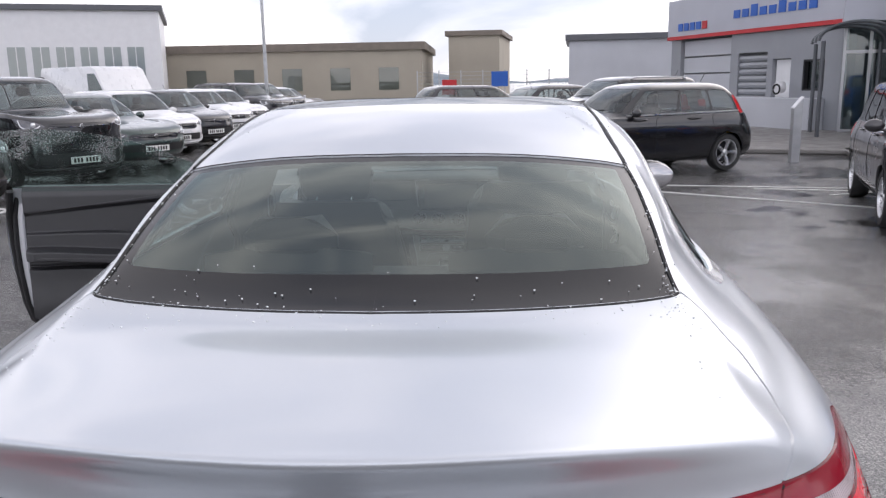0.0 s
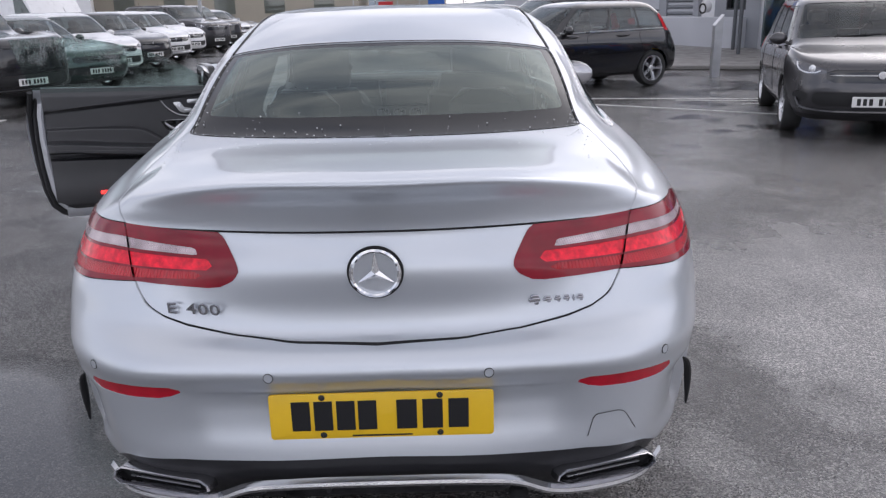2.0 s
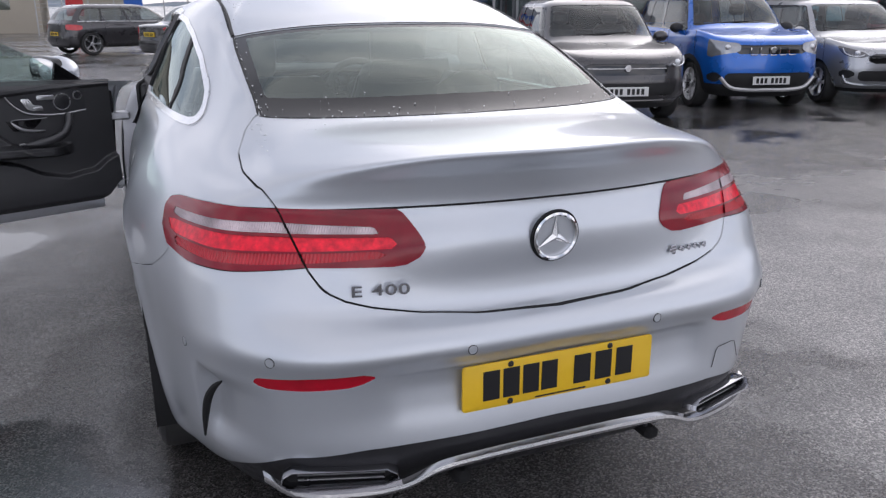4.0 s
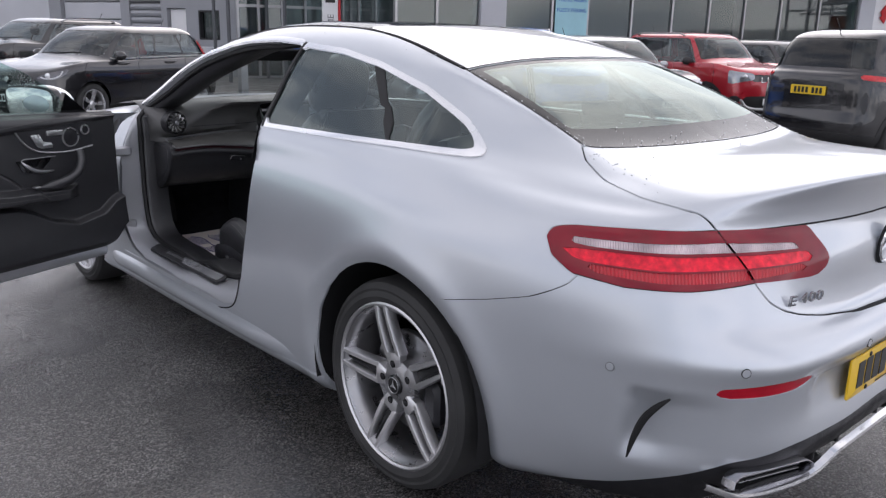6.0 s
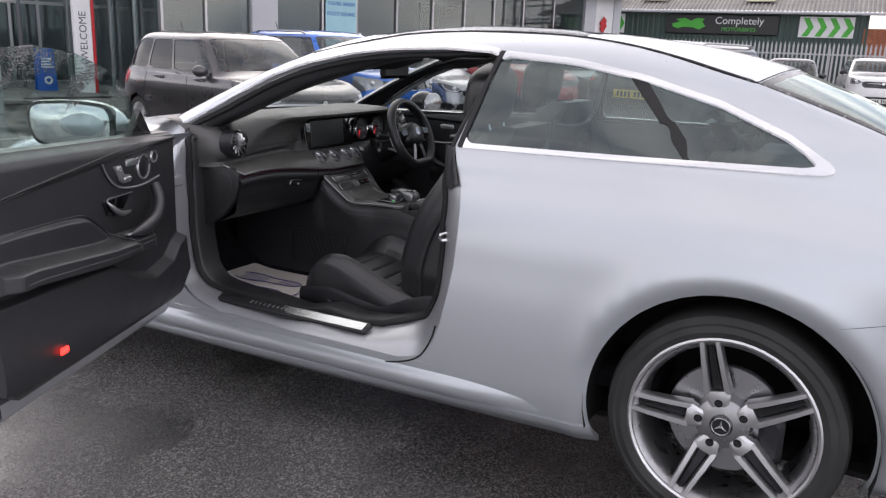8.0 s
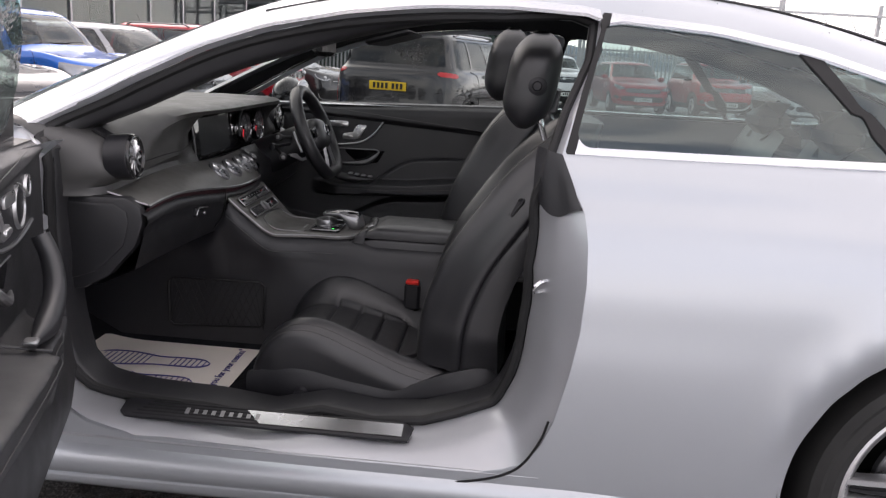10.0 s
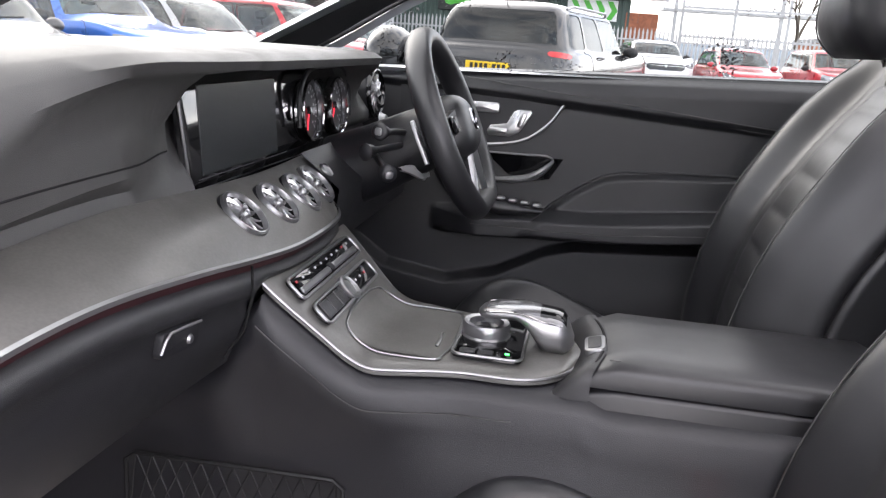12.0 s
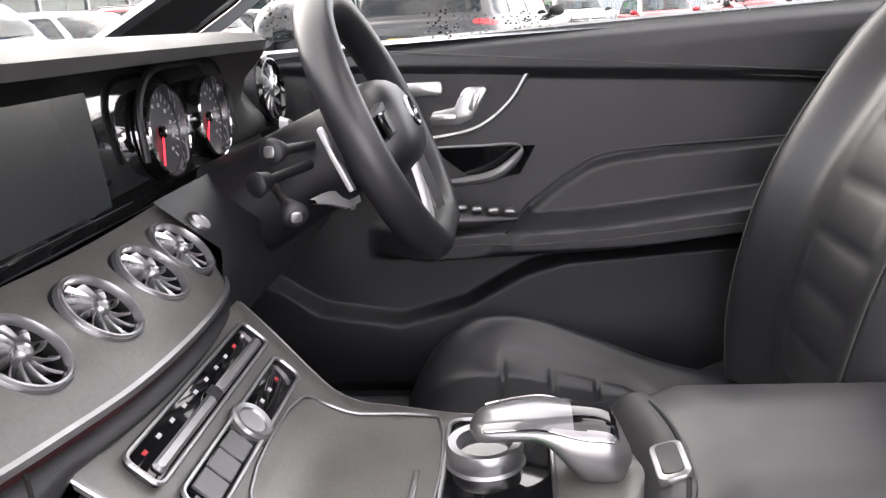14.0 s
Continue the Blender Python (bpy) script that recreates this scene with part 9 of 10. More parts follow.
SHOW_FLOOR = material("showroom_tiles", (0.35, 0.34, 0.33), 0.25, vary=0.06, vary_scale=2)
BARK = material("grey_bark", (0.10, 0.085, 0.07), 0.9, vary=0.2, vary_scale=8, bump=0.4, bump_scale=60)


def plane_frame(origin, along):
    """Axes of an upright face: x along it, y into the building, z up."""
    a = Vector((along[0], along[1], 0)).normalized()
    return Matrix(((a.x, -a.y, 0, origin[0]), (a.y, a.x, 0, origin[1]), (0, 0, 1, 0), (0, 0, 0, 1)))


def slab(x0, x1, y0, y1, z0, z1, b=0.0):
    return Shape().box(((x0 + x1) / 2, (y0 + y1) / 2, (z0 + z1) / 2), (abs(x1 - x0), abs(y1 - y0), abs(z1 - z0)), b)


def words(name, text, size, mat, parent, m, label=""):
    """Raised lettering turned into a mesh; m places it in its parent's axes, reading along x, up z."""
    cu = bpy.data.curves.new(name, "FONT")
    cu.body, cu.size, cu.align_x, cu.extrude = text, size, "CENTER", 0.004
    tmp = bpy.data.objects.new(name, cu)
    me = bpy.data.meshes.new_from_object(tmp)
    bpy.data.objects.remove(tmp)
    me.materials.append(mat)
    ob = part(name, me, None, parent, label)
    ob.matrix_basis = m @ Matrix.Rotation(radians(90), 4, "X")
    return ob


def showroom():
    f = plane_frame((8.85, 15.65), (0.96, -0.28))
    b = thing("showroom_building", "grey car showroom with tall glass front and dark flat roof edge", "showroom", f)
    part("floor_slab", slab(1.6, 20.4, 0.0, 9, 0.0, 0.12), SHOW_FLOOR, b)
    piers = [(3.9, 4.65), (18.0, 18.7), (19.9, 20.4)]
    for x0, x1 in piers:
        part("pier", slab(x0, x1, -0.12, 0.35, 0, 3.5, 0.01), WALL_PALE, b)
    part("fascia", slab(1.3, 20.7, -0.9, 0.2, 3.5, 4.5, 0.02), FASCIA, b)
    part("roof", slab(1.3, 20.7, 0.2, 9.1, 4.2, 4.5), FASCIA, b)
    part("soffit", slab(1.4, 20.6, -0.85, 0.2, 3.44, 3.498), WALL_PALE, b)
    part("rear_wall", slab(1.6, 20.4, 8.9, 9.1, 0.1, 4.2), WALL_PALE, b)
    part("end_wall", slab(20.2, 20.4, 0.35, 8.9, 0.1, 4.2), WALL_PALE, b)
    part("inner_ceiling", slab(1.6, 20.4, 0.2, 8.9, 3.5, 3.6), WALL_PALE, b)
    mull = [1.6, 2.7, 3.9, 4.65, 6.1, 7.25, 8.75, 10.2, 11.6, 13.0, 14.5, 16.2, 18.0, 18.7, 19.9]
    for x in mull:
        part("mullion", slab(x - 0.03, x + 0.03, -0.05, 0.08, 0.1, 3.5), SATIN, b)
    for x0, x1 in zip(mull, mull[1:]):
        if x0 in (3.9, 18.0):
            continue
        part("glass_pane", slab(x0 + 0.03, x1 - 0.03, 0.0, 0.012, 0.16, 3.5), SHOW_GLASS, b)
        part("sill_rail", slab(x0 + 0.03, x1 - 0.03, -0.04, 0.07, 0.1, 0.16), SATIN, b)
    for x in (5.4, 9.4, 12.4):
        part("reception_desk", slab(x - 0.7, x + 0.7, 3.2, 3.9, 0.12, 1.1, 0.03), WALL_PALE, b)
    part("inner_screen", slab(14.6, 17.6, 5.0, 5.1, 0.12, 3.0), GREEN_SHEET, b)
    # the return of the glazing towards the workshop
    for y in (1.3, 2.6, 3.9, 5.2):
        part("mullion", slab(1.57, 1.66, y - 0.03, y + 0.03, 0.1, 3.5), SATIN, b)
        part("glass_pane", slab(1.6, 1.612, y - 1.27, y - 0.03, 0.16, 3.5), SHOW_GLASS, b)
    part("fascia", slab(0.7, 1.298, -0.9, 6.2, 3.5, 4.5, 0.02), FASCIA_PALE, b)
    # glazed entrance between the showroom and the workshop
    for x0, x1 in ((-1.15, -0.55), (-0.55, 0.15), (0.15, 0.85), (0.85, 1.57)):
        part("mullion", slab(x0, x0 + 0.07, 5.28, 5.40, 0.1, 2.9), SATIN, b)
        part("glass_pane", slab(x0 + 0.07, x1, 5.33, 5.342, 0.16, 2.9), SHOW_GLASS, b)
        part("door_rail", slab(x0 + 0.07, x1, 5.29, 5.39, 0.1, 0.16), SATIN, b)
        part("door_rail", slab(x0 + 0.07, x1, 5.29, 5.39, 2.1, 2.18), SATIN, b)
    part("entrance_header", slab(-1.2, 1.57, 5.2, 5.5, 2.9, 4.2), FASCIA_PALE, b)
    part("lobby_wall", slab(-1.2, 1.57, 8.0, 8.2, 0.0, 4.2), CLADDING_GREY, b)
    s = Shape()
    e = [(0.00, 0.30), (0.16, 0.18), (0.10, 0.13), (0.17, 0.06), (0.02, -0.10), (0.0, -0.16), (-0.17, -0.02), (-0.10, 0.03), (-0.17, 0.12), (-0.06, 0.22)]
    s.prism([(x * 1.35, z * 1.35) for x, z in e][::-1], 0, 0.03, 0, Matrix.Translation((19.2, -0.125, 2.35)) @ Matrix.Rotation(radians(90), 4, "X"))
    part("red_emblem", s, RED_TRIM, b, "red abstract emblem on the pale panel")
    part("emblem_panel", slab(18.72, 19.88, -0.09, 0.02, 0.1, 3.4), SIGN_WHITE, b)
    ban = thing("window_banner", "pale blue banner with bold lettering hung behind glass", "banner", f @ Matrix.Translation((6.7, -0.06, 0)))
    part("cloth", slab(-0.52, 0.52, -0.008, 0.002, 1.0, 3.2), CYAN_SIGN, ban)
    for txt, z, mat in (("QUALITY", 2.62, INK), ("YOU'RE WARM", 2.38, BLUE_SIGN), ("FUZZY FEELING", 2.12, BLUE_SIGN)):
        words("lettering", txt, 0.25 if len(txt) < 9 else 0.135, mat, ban, Matrix.Translation((0, -0.012, z)))


def workshop():
    f = plane_frame((9.35, 21.4), (-0.33, 0.944))
    # x runs away from the showroom, y points to the yard's far side; the face looks to -x of the world
    b = thing("workshop_building", "grey panelled workshop with shutters and a red-lined fascia", "workshop", f)
    y0, y1 = -0.25, 0.0                       # the wall's outer face is at y = 0, the building lies at y < 0
    holes = [(0.6, 1.45, 1.15, 2.0), (1.95, 2.75, 0.0, 2.06), (3.0, 4.4, 0.0, 2.28), (4.8, 7.7, 0.0, 2.82)]
    edges = [(-0.2, 0.6), (1.45, 1.95), (2.75, 3.0), (4.4, 4.8), (7.7, 8.3)]
    for x0, x1 in edges:
        part("wall_panel", slab(x0, x1, y0, y1, 0, 2.86), CLADDING_GREY, b)
    for x0, x1, z0, z1 in holes:
        if z1 < 2.8:
            part("wall_panel", slab(x0, x1, y0, y1, z1, 2.86), CLADDING_GREY, b)
        if z0:
            part("wall_panel", slab(x0, x1, y0, y1, 0, z0), CLADDING_GREY, b)
    part("plinth", slab(0.5, 4.9, y1, y1 + 0.5, 0, 0.95, 0.02), WALL_PALE, b, "low pale rendered plinth wall")
    part("fascia", slab(-0.3, 8.4, y0 - 0.1, y1 + 0.12, 2.99, 4.2), FASCIA_PALE, b)
    part("red_line", slab(-0.3, 8.4, y1, y1 + 0.14, 2.87, 2.985), RED_TRIM, b)
    part("roof", slab(-0.3, 8.4, -12, y0 - 0.1, 4.0, 4.2), FASCIA, b)
    part("end_wall", slab(8.3, 8.5, -12, y0, 0, 4.0), CLADDING_GREY, b)
    x0, x1, z0, z1 = holes[0]
    w = part("window", slab(x0, x1, y0 + 0.1, y0 + 0.11, z0, z1), CAR_GLASS, b, "small yellow-lit office window")
    for a, c, d, e in ((x0, x0 + 0.05, z0, z1), (x1 - 0.05, x1, z0, z1), (x0 + 0.05, x1 - 0.05, z0, z0 + 0.05), (x0 + 0.05, x1 - 0.05, z1 - 0.05, z1)):
        part("window_frame", slab(a, c, y0 + 0.06, y1 - 0.02, d, e), PLASTIC, w)
    part("door", slab(1.98, 2.72, y0 + 0.08, y0 + 0.13, 0, 2.03, 0.01), SIGN_WHITE, b)
    for k in range(11):
        part("shutter_slat", Shape().tube([(3.02, y0 + 0.12, 0.1 + k * 0.2), (4.38, y0 + 0.12, 0.1 + k * 0.2)], 0.105, 8), CLADDING_GREY, b)
    for k in range(5):
        part("door_panel", slab(4.84, 7.66, y0 + 0.08, y0 + 0.14, 0.02 + k * 0.56, 0.57 + k * 0.56, 0.03), WALL_PALE, b)
    for k in range(9):
        part("sign_bar", slab(0.9 + k * 0.42, 1.2 + k * 0.42, y1 + 0.12, y1 + 0.15, 3.35, 3.35 + (0.34 if k % 3 == 0 else 0.24)), BLUE_SIGN, b)
    for k in range(5):
        part("sign_bar", slab(6.0 + k * 0.36, 6.26 + k * 0.36, y1 + 0.12, y1 + 0.15, 3.15, 3.4), BLUE_SIGN if k else RED_TRIM, b)
    c = thing("hose_reel", "white wall-hung air hose reel with a dark coil", "hose reel", f @ Matrix.Translation((1.7, 0.52, 1.25)))
    part("drum", Shape().revolve([(0.001, 0.1), (0.15, 0.1), (0.17, 0.06), (0.17, -0.06), (0.15, -0.1), (0.001, -0.1)], 20, Matrix.Rotation(radians(90), 4, "X")), SIGN_WHITE, c)
    part("hose", Shape().tube([(0.14 * math.cos(a), 0.11, -0.05 + 0.13 * math.sin(a)) for a in np.linspace(0, 6.0, 20)], 0.025, 6), RUBBER, c)
    # arched glass canopy before the entrance
    g = thing("entrance_canopy", "arched glass canopy on grey steel posts", "canopy", plane_frame((8.0, 19.2), (0.96, -0.28)))
    for x in (0.0, 1.5):
        for y in (0.0, 2.0):
            part("post", Shape().tube([(x, y, 0), (x, y, 2.35)], 0.05, 10), FASCIA, g)
    arc = [(0.75 - 0.85 * math.cos(math.pi * k / 12), 2.35 + 0.42 * math.sin(math.pi * k / 12)) for k in range(13)]
    for y in (0.0, 1.0, 2.0):
        part("arch_rib", Shape().tube([(x, y, z) for x, z in arc], 0.035, 8), FASCIA, g)
    part("roof_glass", Shape().grid([[(x, -0.1, z + 0.04) for x, z in arc], [(x, 2.1, z + 0.04) for x, z in arc]]), SHOW_GLASS, g, solid=False)


def yard_signs():
    t = thing("totem_sign", "tall white totem with a red emblem and red edge", "totem sign", plane_frame((9.55, 16.75), (0.9, -0.43)))
    part("panel", slab(-0.22, 0.17, -0.08, 0.08, 0, 3.3, 0.02), SIGN_WHITE, t)
    part("edge", slab(0.173, 0.235, -0.09, 0.09, 0, 3.3, 0.02), RED_TRIM, t, "red side edge")
    e = [(0.00, 0.30), (0.16, 0.18), (0.10, 0.13), (0.17, 0.06), (0.02, -0.10), (0.0, -0.16), (-0.17, -0.02), (-0.10, 0.03), (-0.17, 0.12), (-0.06, 0.22)]
    part("emblem", Shape().prism([(x * 0.75, z * 0.75) for x, z in e][::-1], 0, 0.02, 0, Matrix.Translation((-0.03, -0.08, 2.5)) @ Matrix.Rotation(radians(90), 4, "X")), RED_TRIM, t)
    part("name_bar", slab(-0.15, 0.09, -0.09, -0.081, 2.16, 2.24), INK, t)
    words("lettering", "WELCOME", 0.22, FASCIA, t, Matrix.Translation((0.05, -0.085, 1.35)) @ Matrix.Rotation(radians(-90), 4, "Y"))
    a = thing("a_board", "blue folding pavement sign with a round white symbol", "pavement sign", plane_frame((9.25, 17.75), (0.94, -0.35)))
    for sy in (-1, 1):
        m = Matrix.Translation((0, sy * 0.14, 0)) @ Matrix.Rotation(radians(sy * 8), 4, "X")
        part("board", Shape().prism(rounded(0.42, 1.05, 0.05, 3, 0, 0.53), -0.012, 0.012, 0.004, m @ Matrix.Rotation(radians(90), 4, "X")), BLUE_SIGN, a)
    for k in range(4):
        part("text_bar", slab(-0.13, 0.13 - 0.03 * (k % 2), -0.19, -0.18, 0.62 + 0.06 * k, 0.65 + 0.06 * k), SIGN_WHITE, a)
    part("symbol", Shape().revolve([(0.05, 0.0), (0.09, 0.0), (0.09, 0.02), (0.05, 0.02)], 20, Matrix.Translation((0, -0.19, 0.34)) @ Matrix.Rotation(radians(90), 4, "X")), SIGN_WHITE, a)
    bo = thing("bollard", "grey steel bollard with a slanted top", "bollard", Matrix.Translation((5.72, 14.3, 0)))
    s = Shape().add([(sx * 0.075, sy * 0.075, z) for z in (0, 1) for sx, sy in ((-1, -1), (1, -1), (1, 1), (-1, 1))], [(0, 3, 2, 1), (0, 1, 5, 4), (1, 2, 6, 5), (2, 3, 7, 6), (3, 0, 4, 7), (4, 5, 6, 7)])
    s.v = [(x, y, (1.06 + x * 1.2) if z else 0) for x, y, z in s.v]
    part("post", s, GALVANISED, bo)
    part("cap", Shape().add([(sx * 0.082, sy * 0.082, 1.066 + sx * 0.0984 + dz) for dz in (0, 0.02) for sx, sy in ((-1, -1), (1, -1), (1, 1), (-1, 1))], [(0, 3, 2, 1), (0, 1, 5, 4), (1, 2, 6, 5), (2, 3, 7, 6), (3, 0, 4, 7), (4, 5, 6, 7)]), SIGN_WHITE, bo)
    for x, y, a, L in ((2.2, 10.6, -35, 6.5), (3.6, 10.9, -12, 5.0), (5.4, 10.2, 20, 1.6), (-6.1, 9.4, 92, 1.6), (-7.4, 9.9, 150, 3.4), (8.2, 9.4, -16, 9)):
        ln = part("bay_line", Shape().box((0, 0, 0.004), (L, 0.09, 0.004)), LINE_PAINT, None)
        ln.matrix_world = Matrix.Translation((x, y, 0)) @ Matrix.Rotation(radians(a), 4, "Z")
        tagged(ln, "worn white bay line on the wet tarmac", "bay line", "bay lines", "structure")
    pv = part("pavement", Shape().box((0, 0, 0.05), (24, 3.2, 0.1), 0.02), PAVING, None)
    pv.matrix_world = plane_frame((18.4, 11.15), (0.96, -0.28))
    tagged(pv, "damp concrete pavement along the showroom", "pavement", kind="structure")
    pv = part("pavement", Shape().box((0, 0, 0.05), (6.0, 9, 0.1), 0.02), PAVING, None)
    pv.matrix_world = plane_frame((8.2, 20.0), (0.96, -0.28))
    tagged(pv, "damp concrete apron before the workshop", "pavement", kind="structure")


def corrugated(x0, x1, z0, z1, pitch=0.22, depth=0.03):
    """A trapezoid-ribbed sheet in the xz plane, facing -y."""
    s, n = Shape(), int((x1 - x0) / pitch)
    prof = []
    for k in range(n + 1):
        x = x0 + k * pitch
        prof += [(x, 0), (x + pitch * 0.35, 0), (x + pitch * 0.5, -depth), (x + pitch * 0.85, -depth)]
    return s.grid([[(x, y, z0) for x, y in prof], [(x, y, z1) for x, y in prof]])


def green_shed():
    f = plane_frame((32.0, 12.5), (0.03, -1.0))
    b = thing("green_shed", "dark green ribbed steel shed with a pale corrugated roof", "shed", f)
    part("front_sheet", corrugated(0, 11.0, 0, 3.25), GREEN_SHEET, b, solid=False, angle=0)
    part("rear_wall", slab(0, 12.3, 14, 14.2, 0, 3.2), GREEN_SHEET, b)
    part("end_wall", slab(-0.2, 0.0, 0.0, 14, 0, 3.2), GREEN_SHEET, b)
    part("brick_end", slab(11.05, 12.3, -0.02, 0.3, 0, 2.7), BRICK, b, "orange brick end wall")
    m = Matrix.Translation((0, -0.35, 3.25)) @ Matrix.Rotation(radians(-70), 4, "X")
    part("roof_sheet", corrugated(-0.4, 12.6, 0, 8.0, 0.16, 0.05).mesh("roof_sheet", ROOF_SHEET, 60), None, b).matrix_basis = m
    part("gutter", Shape().tube([(-0.4, -0.4, 3.22), (12.6, -0.4, 3.22)], 0.06, 8), WALL_PALE, b)
    for x in (2.4, 6.6):
        part("rooflight", slab(x, x + 1.1, 0, 2.4, 0.06, 0.09), BEIGE, b).matrix_basis = Matrix.Translation((0, 0.5, 3.62)) @ Matrix.Rotation(radians(20), 4, "X")
    for x0 in (-0.1, 8.75):
        sg = part("chevron_sign", slab(x0, x0 + 1.95, -0.09, -0.05, 2.32, 3.1, 0.005), SIGN_WHITE, b)
        for k in range(4):
            x = x0 + 0.12 + k * 0.47
            o = [(x, 2.36), (x + 0.22, 2.36), (x + 0.42, 2.71), (x + 0.22, 3.06), (x, 3.06), (x + 0.20, 2.71)]
            part("chevron", Shape().prism(o, 0, 0.01, 0, Matrix.Translation((0, -0.091, 0)) @ Matrix.Rotation(radians(90), 4, "X")), GREEN_BRIGHT, sg, "bright green chevron")
    sg = part("shop_sign", slab(3.6, 8.0, -0.10, -0.05, 2.35, 3.12, 0.03), BLACK_SIGN, b, "black sign board with a green motorbike shape")
    o = [(3.9, 2.62), (4.1, 2.55), (4.3, 2.62), (4.7, 2.6), (4.95, 2.52), (5.2, 2.66), (5.05, 2.84), (5.15, 2.95), (4.85, 2.98), (4.6, 2.86), (4.35, 2.98), (4.0, 2.92), (4.15, 2.82), (3.85, 2.74)]
    part("bike_shape", Shape().prism(o, 0, 0.012, 0, Matrix.Translation((0, -0.101, 0)) @ Matrix.Rotation(radians(90), 4, "X")), GREEN_BRIGHT, sg)
    words("lettering", "Completely", 0.40, SIGN_WHITE, b, Matrix.Translation((6.5, -0.105, 2.76)))
    words("lettering", "MOTORBIKES", 0.22, GREEN_BRIGHT, b, Matrix.Translation((6.5, -0.105, 2.48)))
    fc = thing("palisade_fence", "galvanised steel palisade fence with pointed pales", "fence", plane_frame((30.6, 13.5), (0.03, -1.0)))
    pale = fix(Shape().prism([(-0.035, 0), (0.035, 0), (0.035, 1.95), (0.0, 2.1), (-0.035, 1.95)], -0.012, 0.012, 0, Matrix.Rotation(radians(90), 4, "X")).mesh("pale", GALVANISED, 0))
    for k in range(170):
        ob = part("pale", pale, None, fc)
        ob.matrix_basis = Matrix.Translation((k * 0.155, 0, 0.03))
    for z in (0.4, 1.65):
        part("rail", slab(0, 26.4, 0.013, 0.06, z, z + 0.06), GALVANISED, fc)
    for k in range(10):
        part("fence_post", slab(k * 2.75, k * 2.75 + 0.08, 0.062, 0.16, 0, 1.9), GALVANISED, fc)
    sc = thing("pipe_rack", "white tubular storage frame beside the shed", "storage rack", plane_frame((36, -1.0), (0.03, -1.0)))
    for k in range(5):
        part("upright", slab(k * 2.2, k * 2.2 + 0.12, 0, 0.12, 0, 5.5), GALVANISED, sc)
    for z in (2.0, 3.2, 4.3, 5.4):
        part("beam", slab(0, 8.9, -0.08, -0.003, z, z + 0.10), GALVANISED, sc)
    bx = thing("far_works_building", "low brown brick building beyond the fence", "building", plane_frame((60, -14), (0.03, -1.0)))
    part("wall", slab(0, 22, 0, 10, 0, 2.9), BRICK, bx)
    part("roof", slab(-0.3, 22.3, -0.3, 10.3, 2.9, 3.2), FASCIA, bx)
    gt = thing("footbridge", "grey lattice steel footbridge beyond the yard", "footbridge", plane_frame((46, -1), (0.03, -1.0)))
    for z in (3.6, 4.9):
        part("chord", slab(0, 24, 0, 0.14, z, z + 0.14), GALVANISED, gt)
    for k in range(16):
        part("brace", Shape().tube([(k * 1.5, 0.07, 3.7), (k * 1.5 + 0.75, 0.07, 4.95), (k * 1.5 + 1.5, 0.07, 3.7)], 0.035, 5), GALVANISED, gt)
    for k in range(5):
        part("bridge_leg", slab(0.6 + k * 5.6, 0.8 + k * 5.6, 0.15, 0.35, 0, 5.6), GALVANISED, gt)
    part("deck", slab(0, 24, 0.15, 1.6, 3.6, 3.72), GALVANISED, gt)


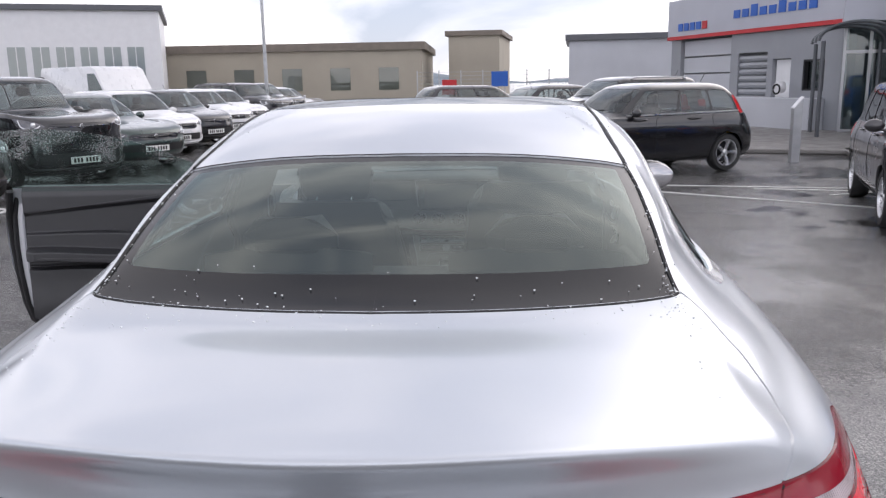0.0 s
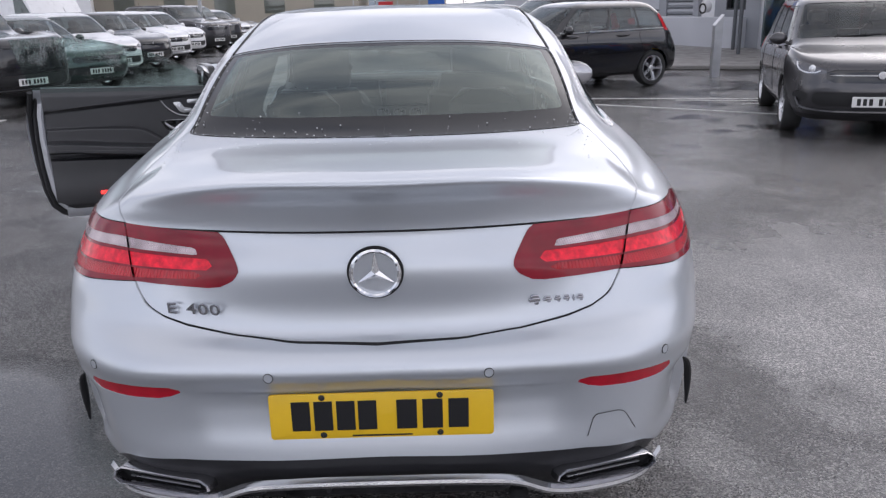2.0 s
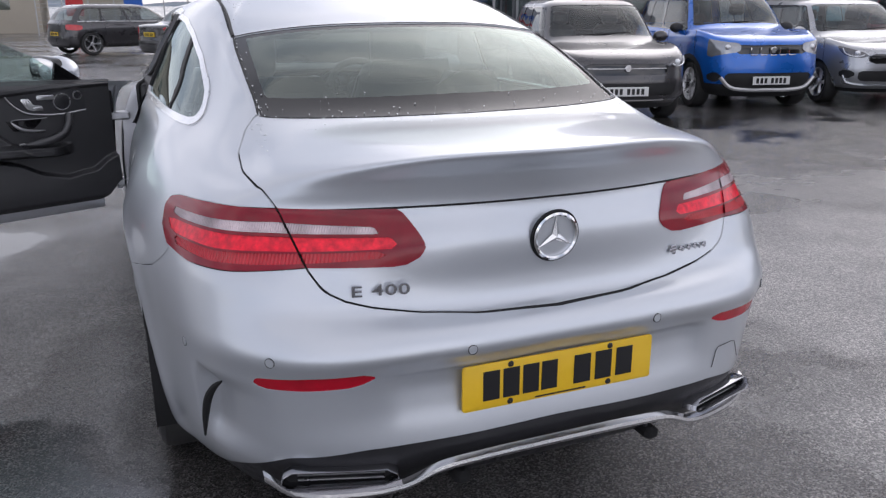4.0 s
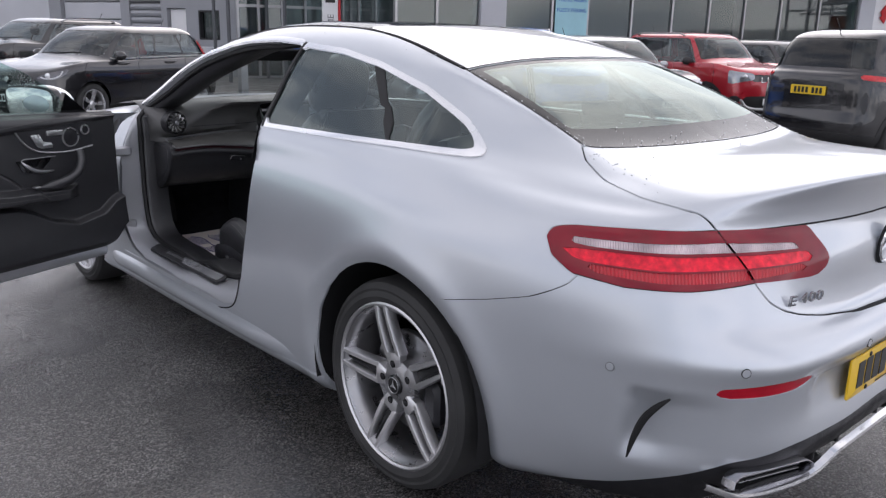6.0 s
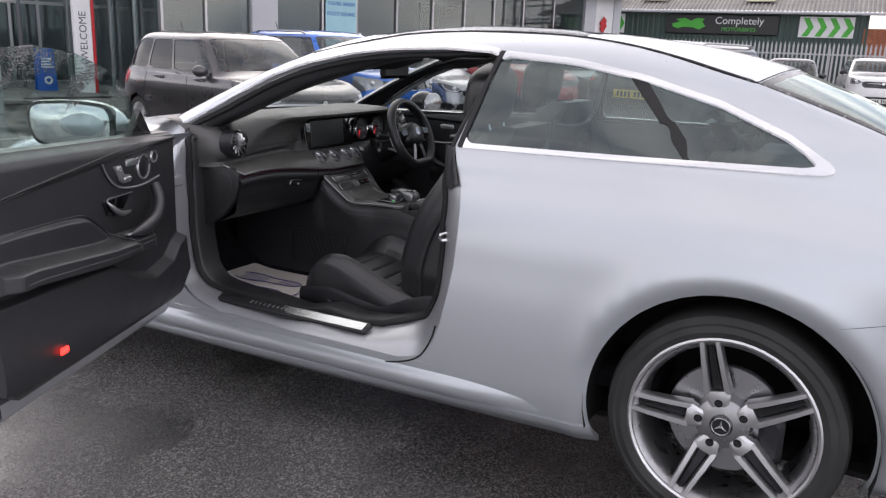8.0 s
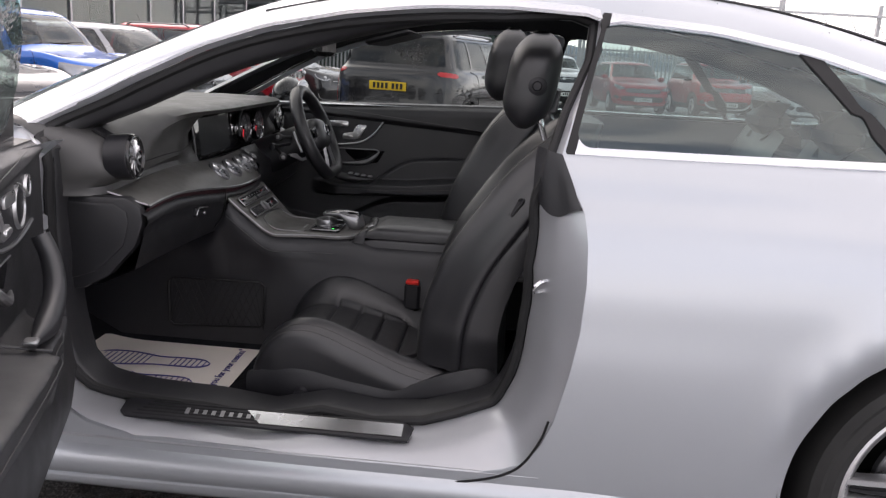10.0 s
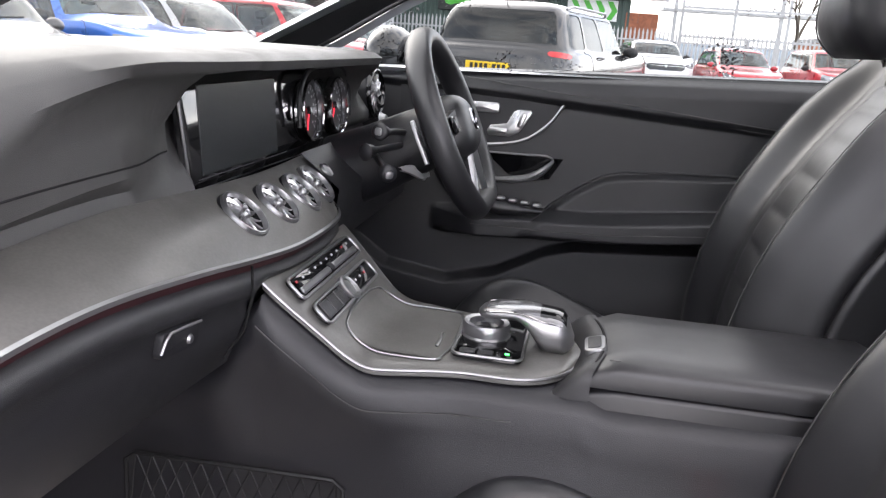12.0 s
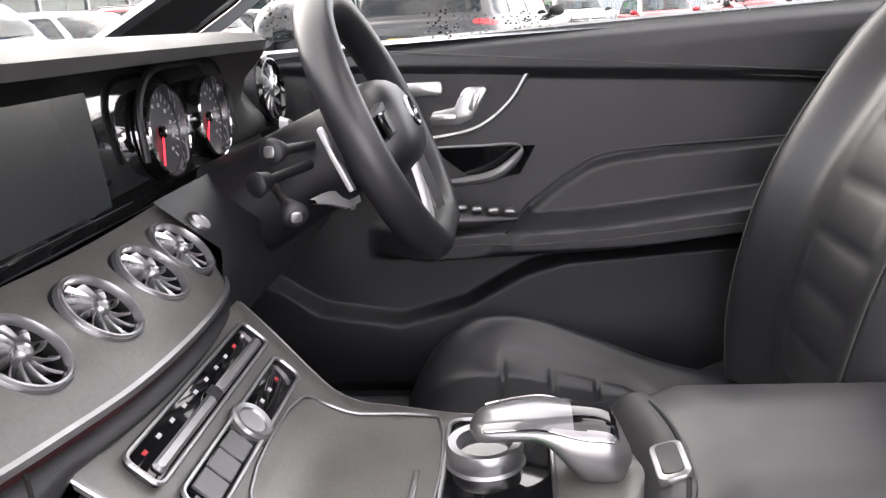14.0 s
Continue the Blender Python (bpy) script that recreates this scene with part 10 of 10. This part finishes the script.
def far_buildings():
    b = thing("beige_warehouse", "long low beige warehouse with a brown roof edge", "warehouse", plane_frame((-40, 47), (1.0, 0.02)))
    part("wall", slab(0, 36, 0, 12, 0, 3.5), BEIGE, b)
    part("roof_edge", slab(-0.2, 36.2, -0.2, 12.2, 3.5, 3.95), BEIGE_ROOF, b)
    for k in range(12):
        part("window", slab(1.5 + k * 2.9, 2.7 + k * 2.9, -0.03, 0.05, 1.2, 2.5), CAR_GLASS, b)
    b = thing("white_showroom", "white commercial building with tall windows and a green emblem", "building", plane_frame((-31, 33), (1.0, 0.38)))
    part("wall", slab(0, 16, 0, 10, 0, 5.2), SIGN_WHITE, b)
    part("roof_edge", slab(-0.2, 16.2, -0.2, 10.2, 5.2, 5.45), FASCIA, b)
    for k in range(6):
        w = part("window", slab(9.2 + k * 1.05, 9.95 + k * 1.05, -0.05, 0.03, 1.6, 3.5), CAR_GLASS, b)
        part("window_bar", slab(9.56 + k * 1.05, 9.6 + k * 1.05, -0.08, -0.052, 1.6, 3.5), SIGN_WHITE, w)
    part("green_emblem", Shape().prism([(6.3, 3.3), (6.7, 3.25), (7.1, 3.3), (7.3, 3.6), (7.6, 3.9), (7.1, 3.85), (6.6, 3.95), (6.1, 3.8), (6.4, 3.6)], 0, 0.03, 0, Matrix.Translation((0, -0.001, 0)) @ Matrix.Rotation(radians(90), 4, "X")), GREEN_BRIGHT, b)
    for k in range(9):
        part("sign_bar", slab(5.0 + k * 0.42, 5.3 + k * 0.42, -0.03, -0.001, 4.2, 4.45), FASCIA, b)
    b = thing("brown_building", "brown brick building at the yard's far gate", "building", plane_frame((-2.6, 51), (1.0, -0.1)))
    part("wall", slab(0, 3.2, 0, 8, 0, 4.4), BEIGE, b)
    part("roof", slab(-0.2, 3.4, -0.2, 8.2, 4.4, 4.7), BEIGE_ROOF, b)
    b = thing("far_shed", "pale far shed behind the workshop", "shed", plane_frame((4.2, 43), (1.0, -0.1)))
    part("wall", slab(0, 12, 0, 8, 0, 3.6), WALL_PALE, b)
    part("roof", slab(-0.2, 12.2, -0.2, 8.2, 3.6, 3.9), FASCIA, b)
    fc = thing("mesh_fence", "grey steel mesh fence with coloured signs at the gate", "fence", plane_frame((-4, 44), (1.0, 0.0)))
    for k in range(9):
        part("fence_post", slab(k * 1.2, k * 1.2 + 0.06, 0, 0.06, 0, 2.2), GALVANISED, fc)
    for k in range(11):
        part("wire_rail", slab(0, 9.66, -0.012, -0.002, 0.1 + k * 0.2, 0.115 + k * 0.2), GALVANISED, fc)
    part("red_sign", slab(1.4, 2.2, -0.05, -0.02, 0.9, 1.7), RED_TRIM, fc)
    part("blue_sign", slab(4.1, 5.0, -0.05, -0.02, 1.3, 2.1), BLUE_SIGN, fc)
    van = thing("white_van", "white panel van parked behind the line of cars", "van", plane_frame((-13.5, 27.5), (0.85, -0.5)))
    part("body", Shape().prism([(-2.6, 0.3), (2.3, 0.3), (2.45, 0.8), (2.1, 1.15), (1.35, 1.25), (0.75, 2.2), (0.5, 2.3), (-2.5, 2.3), (-2.62, 2.1)], -0.95, 0.95, 0.06, Matrix.Rotation(radians(90), 4, "X")), WHITE_CAR, van)
    part("side_window", Shape().prism([(0.3, 1.35), (1.2, 1.35), (0.72, 2.05), (0.3, 2.05)], 0.952, 0.958, 0, Matrix.Rotation(radians(90), 4, "X")), CAR_GLASS, van)
    for x in (-1.7, 1.6):
        for sy in (-1, 1):
            small_wheel(van, Matrix(((1, 0, 0, x), (0, 0, sy, sy * 0.86), (0, 1, 0, 0.33), (0, 0, 0, 1))), 0.33, "dark")
    lp = thing("lamp_post", "grey steel lamp post", "lamp post", Matrix.Translation((-9.3, 33, 0)))
    part("pole", Shape().tube([(0, 0, 0), (0, 0, 8)], lambda t: 0.09 - 0.04 * t, 8), GALVANISED, lp)
    part("lantern", Shape().box((0.5, 0, 8.02), (0.9, 0.22, 0.12), 0.03), GALVANISED, lp)
    random.seed(5)
    hill = Shape()
    rows = []
    for i in range(3):
        rows.append([])
    n = 90
    for k in range(n + 1):
        a = radians(-60 + 190 * k / n)
        h = 26 + 16 * math.sin(a * 3.1 + 0.7) + 9 * math.sin(a * 7.3) + 4 * math.sin(a * 19) + random.uniform(-1.5, 1.5)
        for i, (r, z) in enumerate(((760, -1), (900, h * 0.7), (1050, h))):
            rows[i].append((r * math.cos(a), r * math.sin(a), z))
    hill.grid(rows)
    hb = part("backdrop", hill, HILL, None, solid=False)
    tagged(hb, "low hazy wooded hills on the horizon", "hills", kind="structure")
    random.seed(11)
    tree = thing("bare_tree", "leafless tree with fine grey branches beyond the fence", "tree", Matrix.Translation((41, -7, 0)))
    s = Shape()
    twigs = Shape()

    def limb(p, d, length, r, depth):
        q = p + d * length
        (s if depth > 2 else twigs).tube([p, p.lerp(q, 0.5) + Vector((random.uniform(-1, 1), random.uniform(-1, 1), 0)) * length * 0.06, q], lambda t: r * (1 - 0.45 * t), 5 if depth > 2 else 3)
        if depth:
            for _ in range(3 if depth > 2 else 4):
                e = (d + Vector((random.uniform(-1, 1), random.uniform(-1, 1), random.uniform(-0.2, 0.9))) * 0.75).normalized()
                limb(q, e, length * random.uniform(0.6, 0.8), r * 0.55, depth - 1)
    limb(Vector((0, 0, 0)), Vector((0, 0, 1)), 2.3, 0.16, 4)
    part("trunk", s, BARK, tree)
    part("crown", twigs, BARK, tree, "fine bare twigs")


showroom()
workshop()
yard_signs()
green_shed()
far_buildings()


# ---- ground ----
g = Shape()
n = 40
rows = []
for i in range(n + 1):
    rows.append([(math.copysign(abs(2 * i / n - 1) ** 3 * 1500, i - n / 2), math.copysign(abs(2 * j / n - 1) ** 3 * 1500, j - n / 2), 0) for j in range(n + 1)])
g.grid(rows)
ground = part("ground", g, ASPHALT, None, "", 0, False, False)
tagged(ground, "dark wet tarmac of the car park with shallow puddles", "ground", kind="structure")


def keep_shallow():
    """Lifts pieces that sit deeper than thing > part > sub-part up to their part's parent, in place."""
    def depth(ob):
        return 0 if ob.parent is None else 1 + depth(ob.parent)
    for ob in list(bpy.data.objects):
        while depth(ob) > 2:
            p = ob.parent
            ob.matrix_basis = p.matrix_basis @ ob.matrix_basis
            ob.parent = p.parent


keep_shallow()
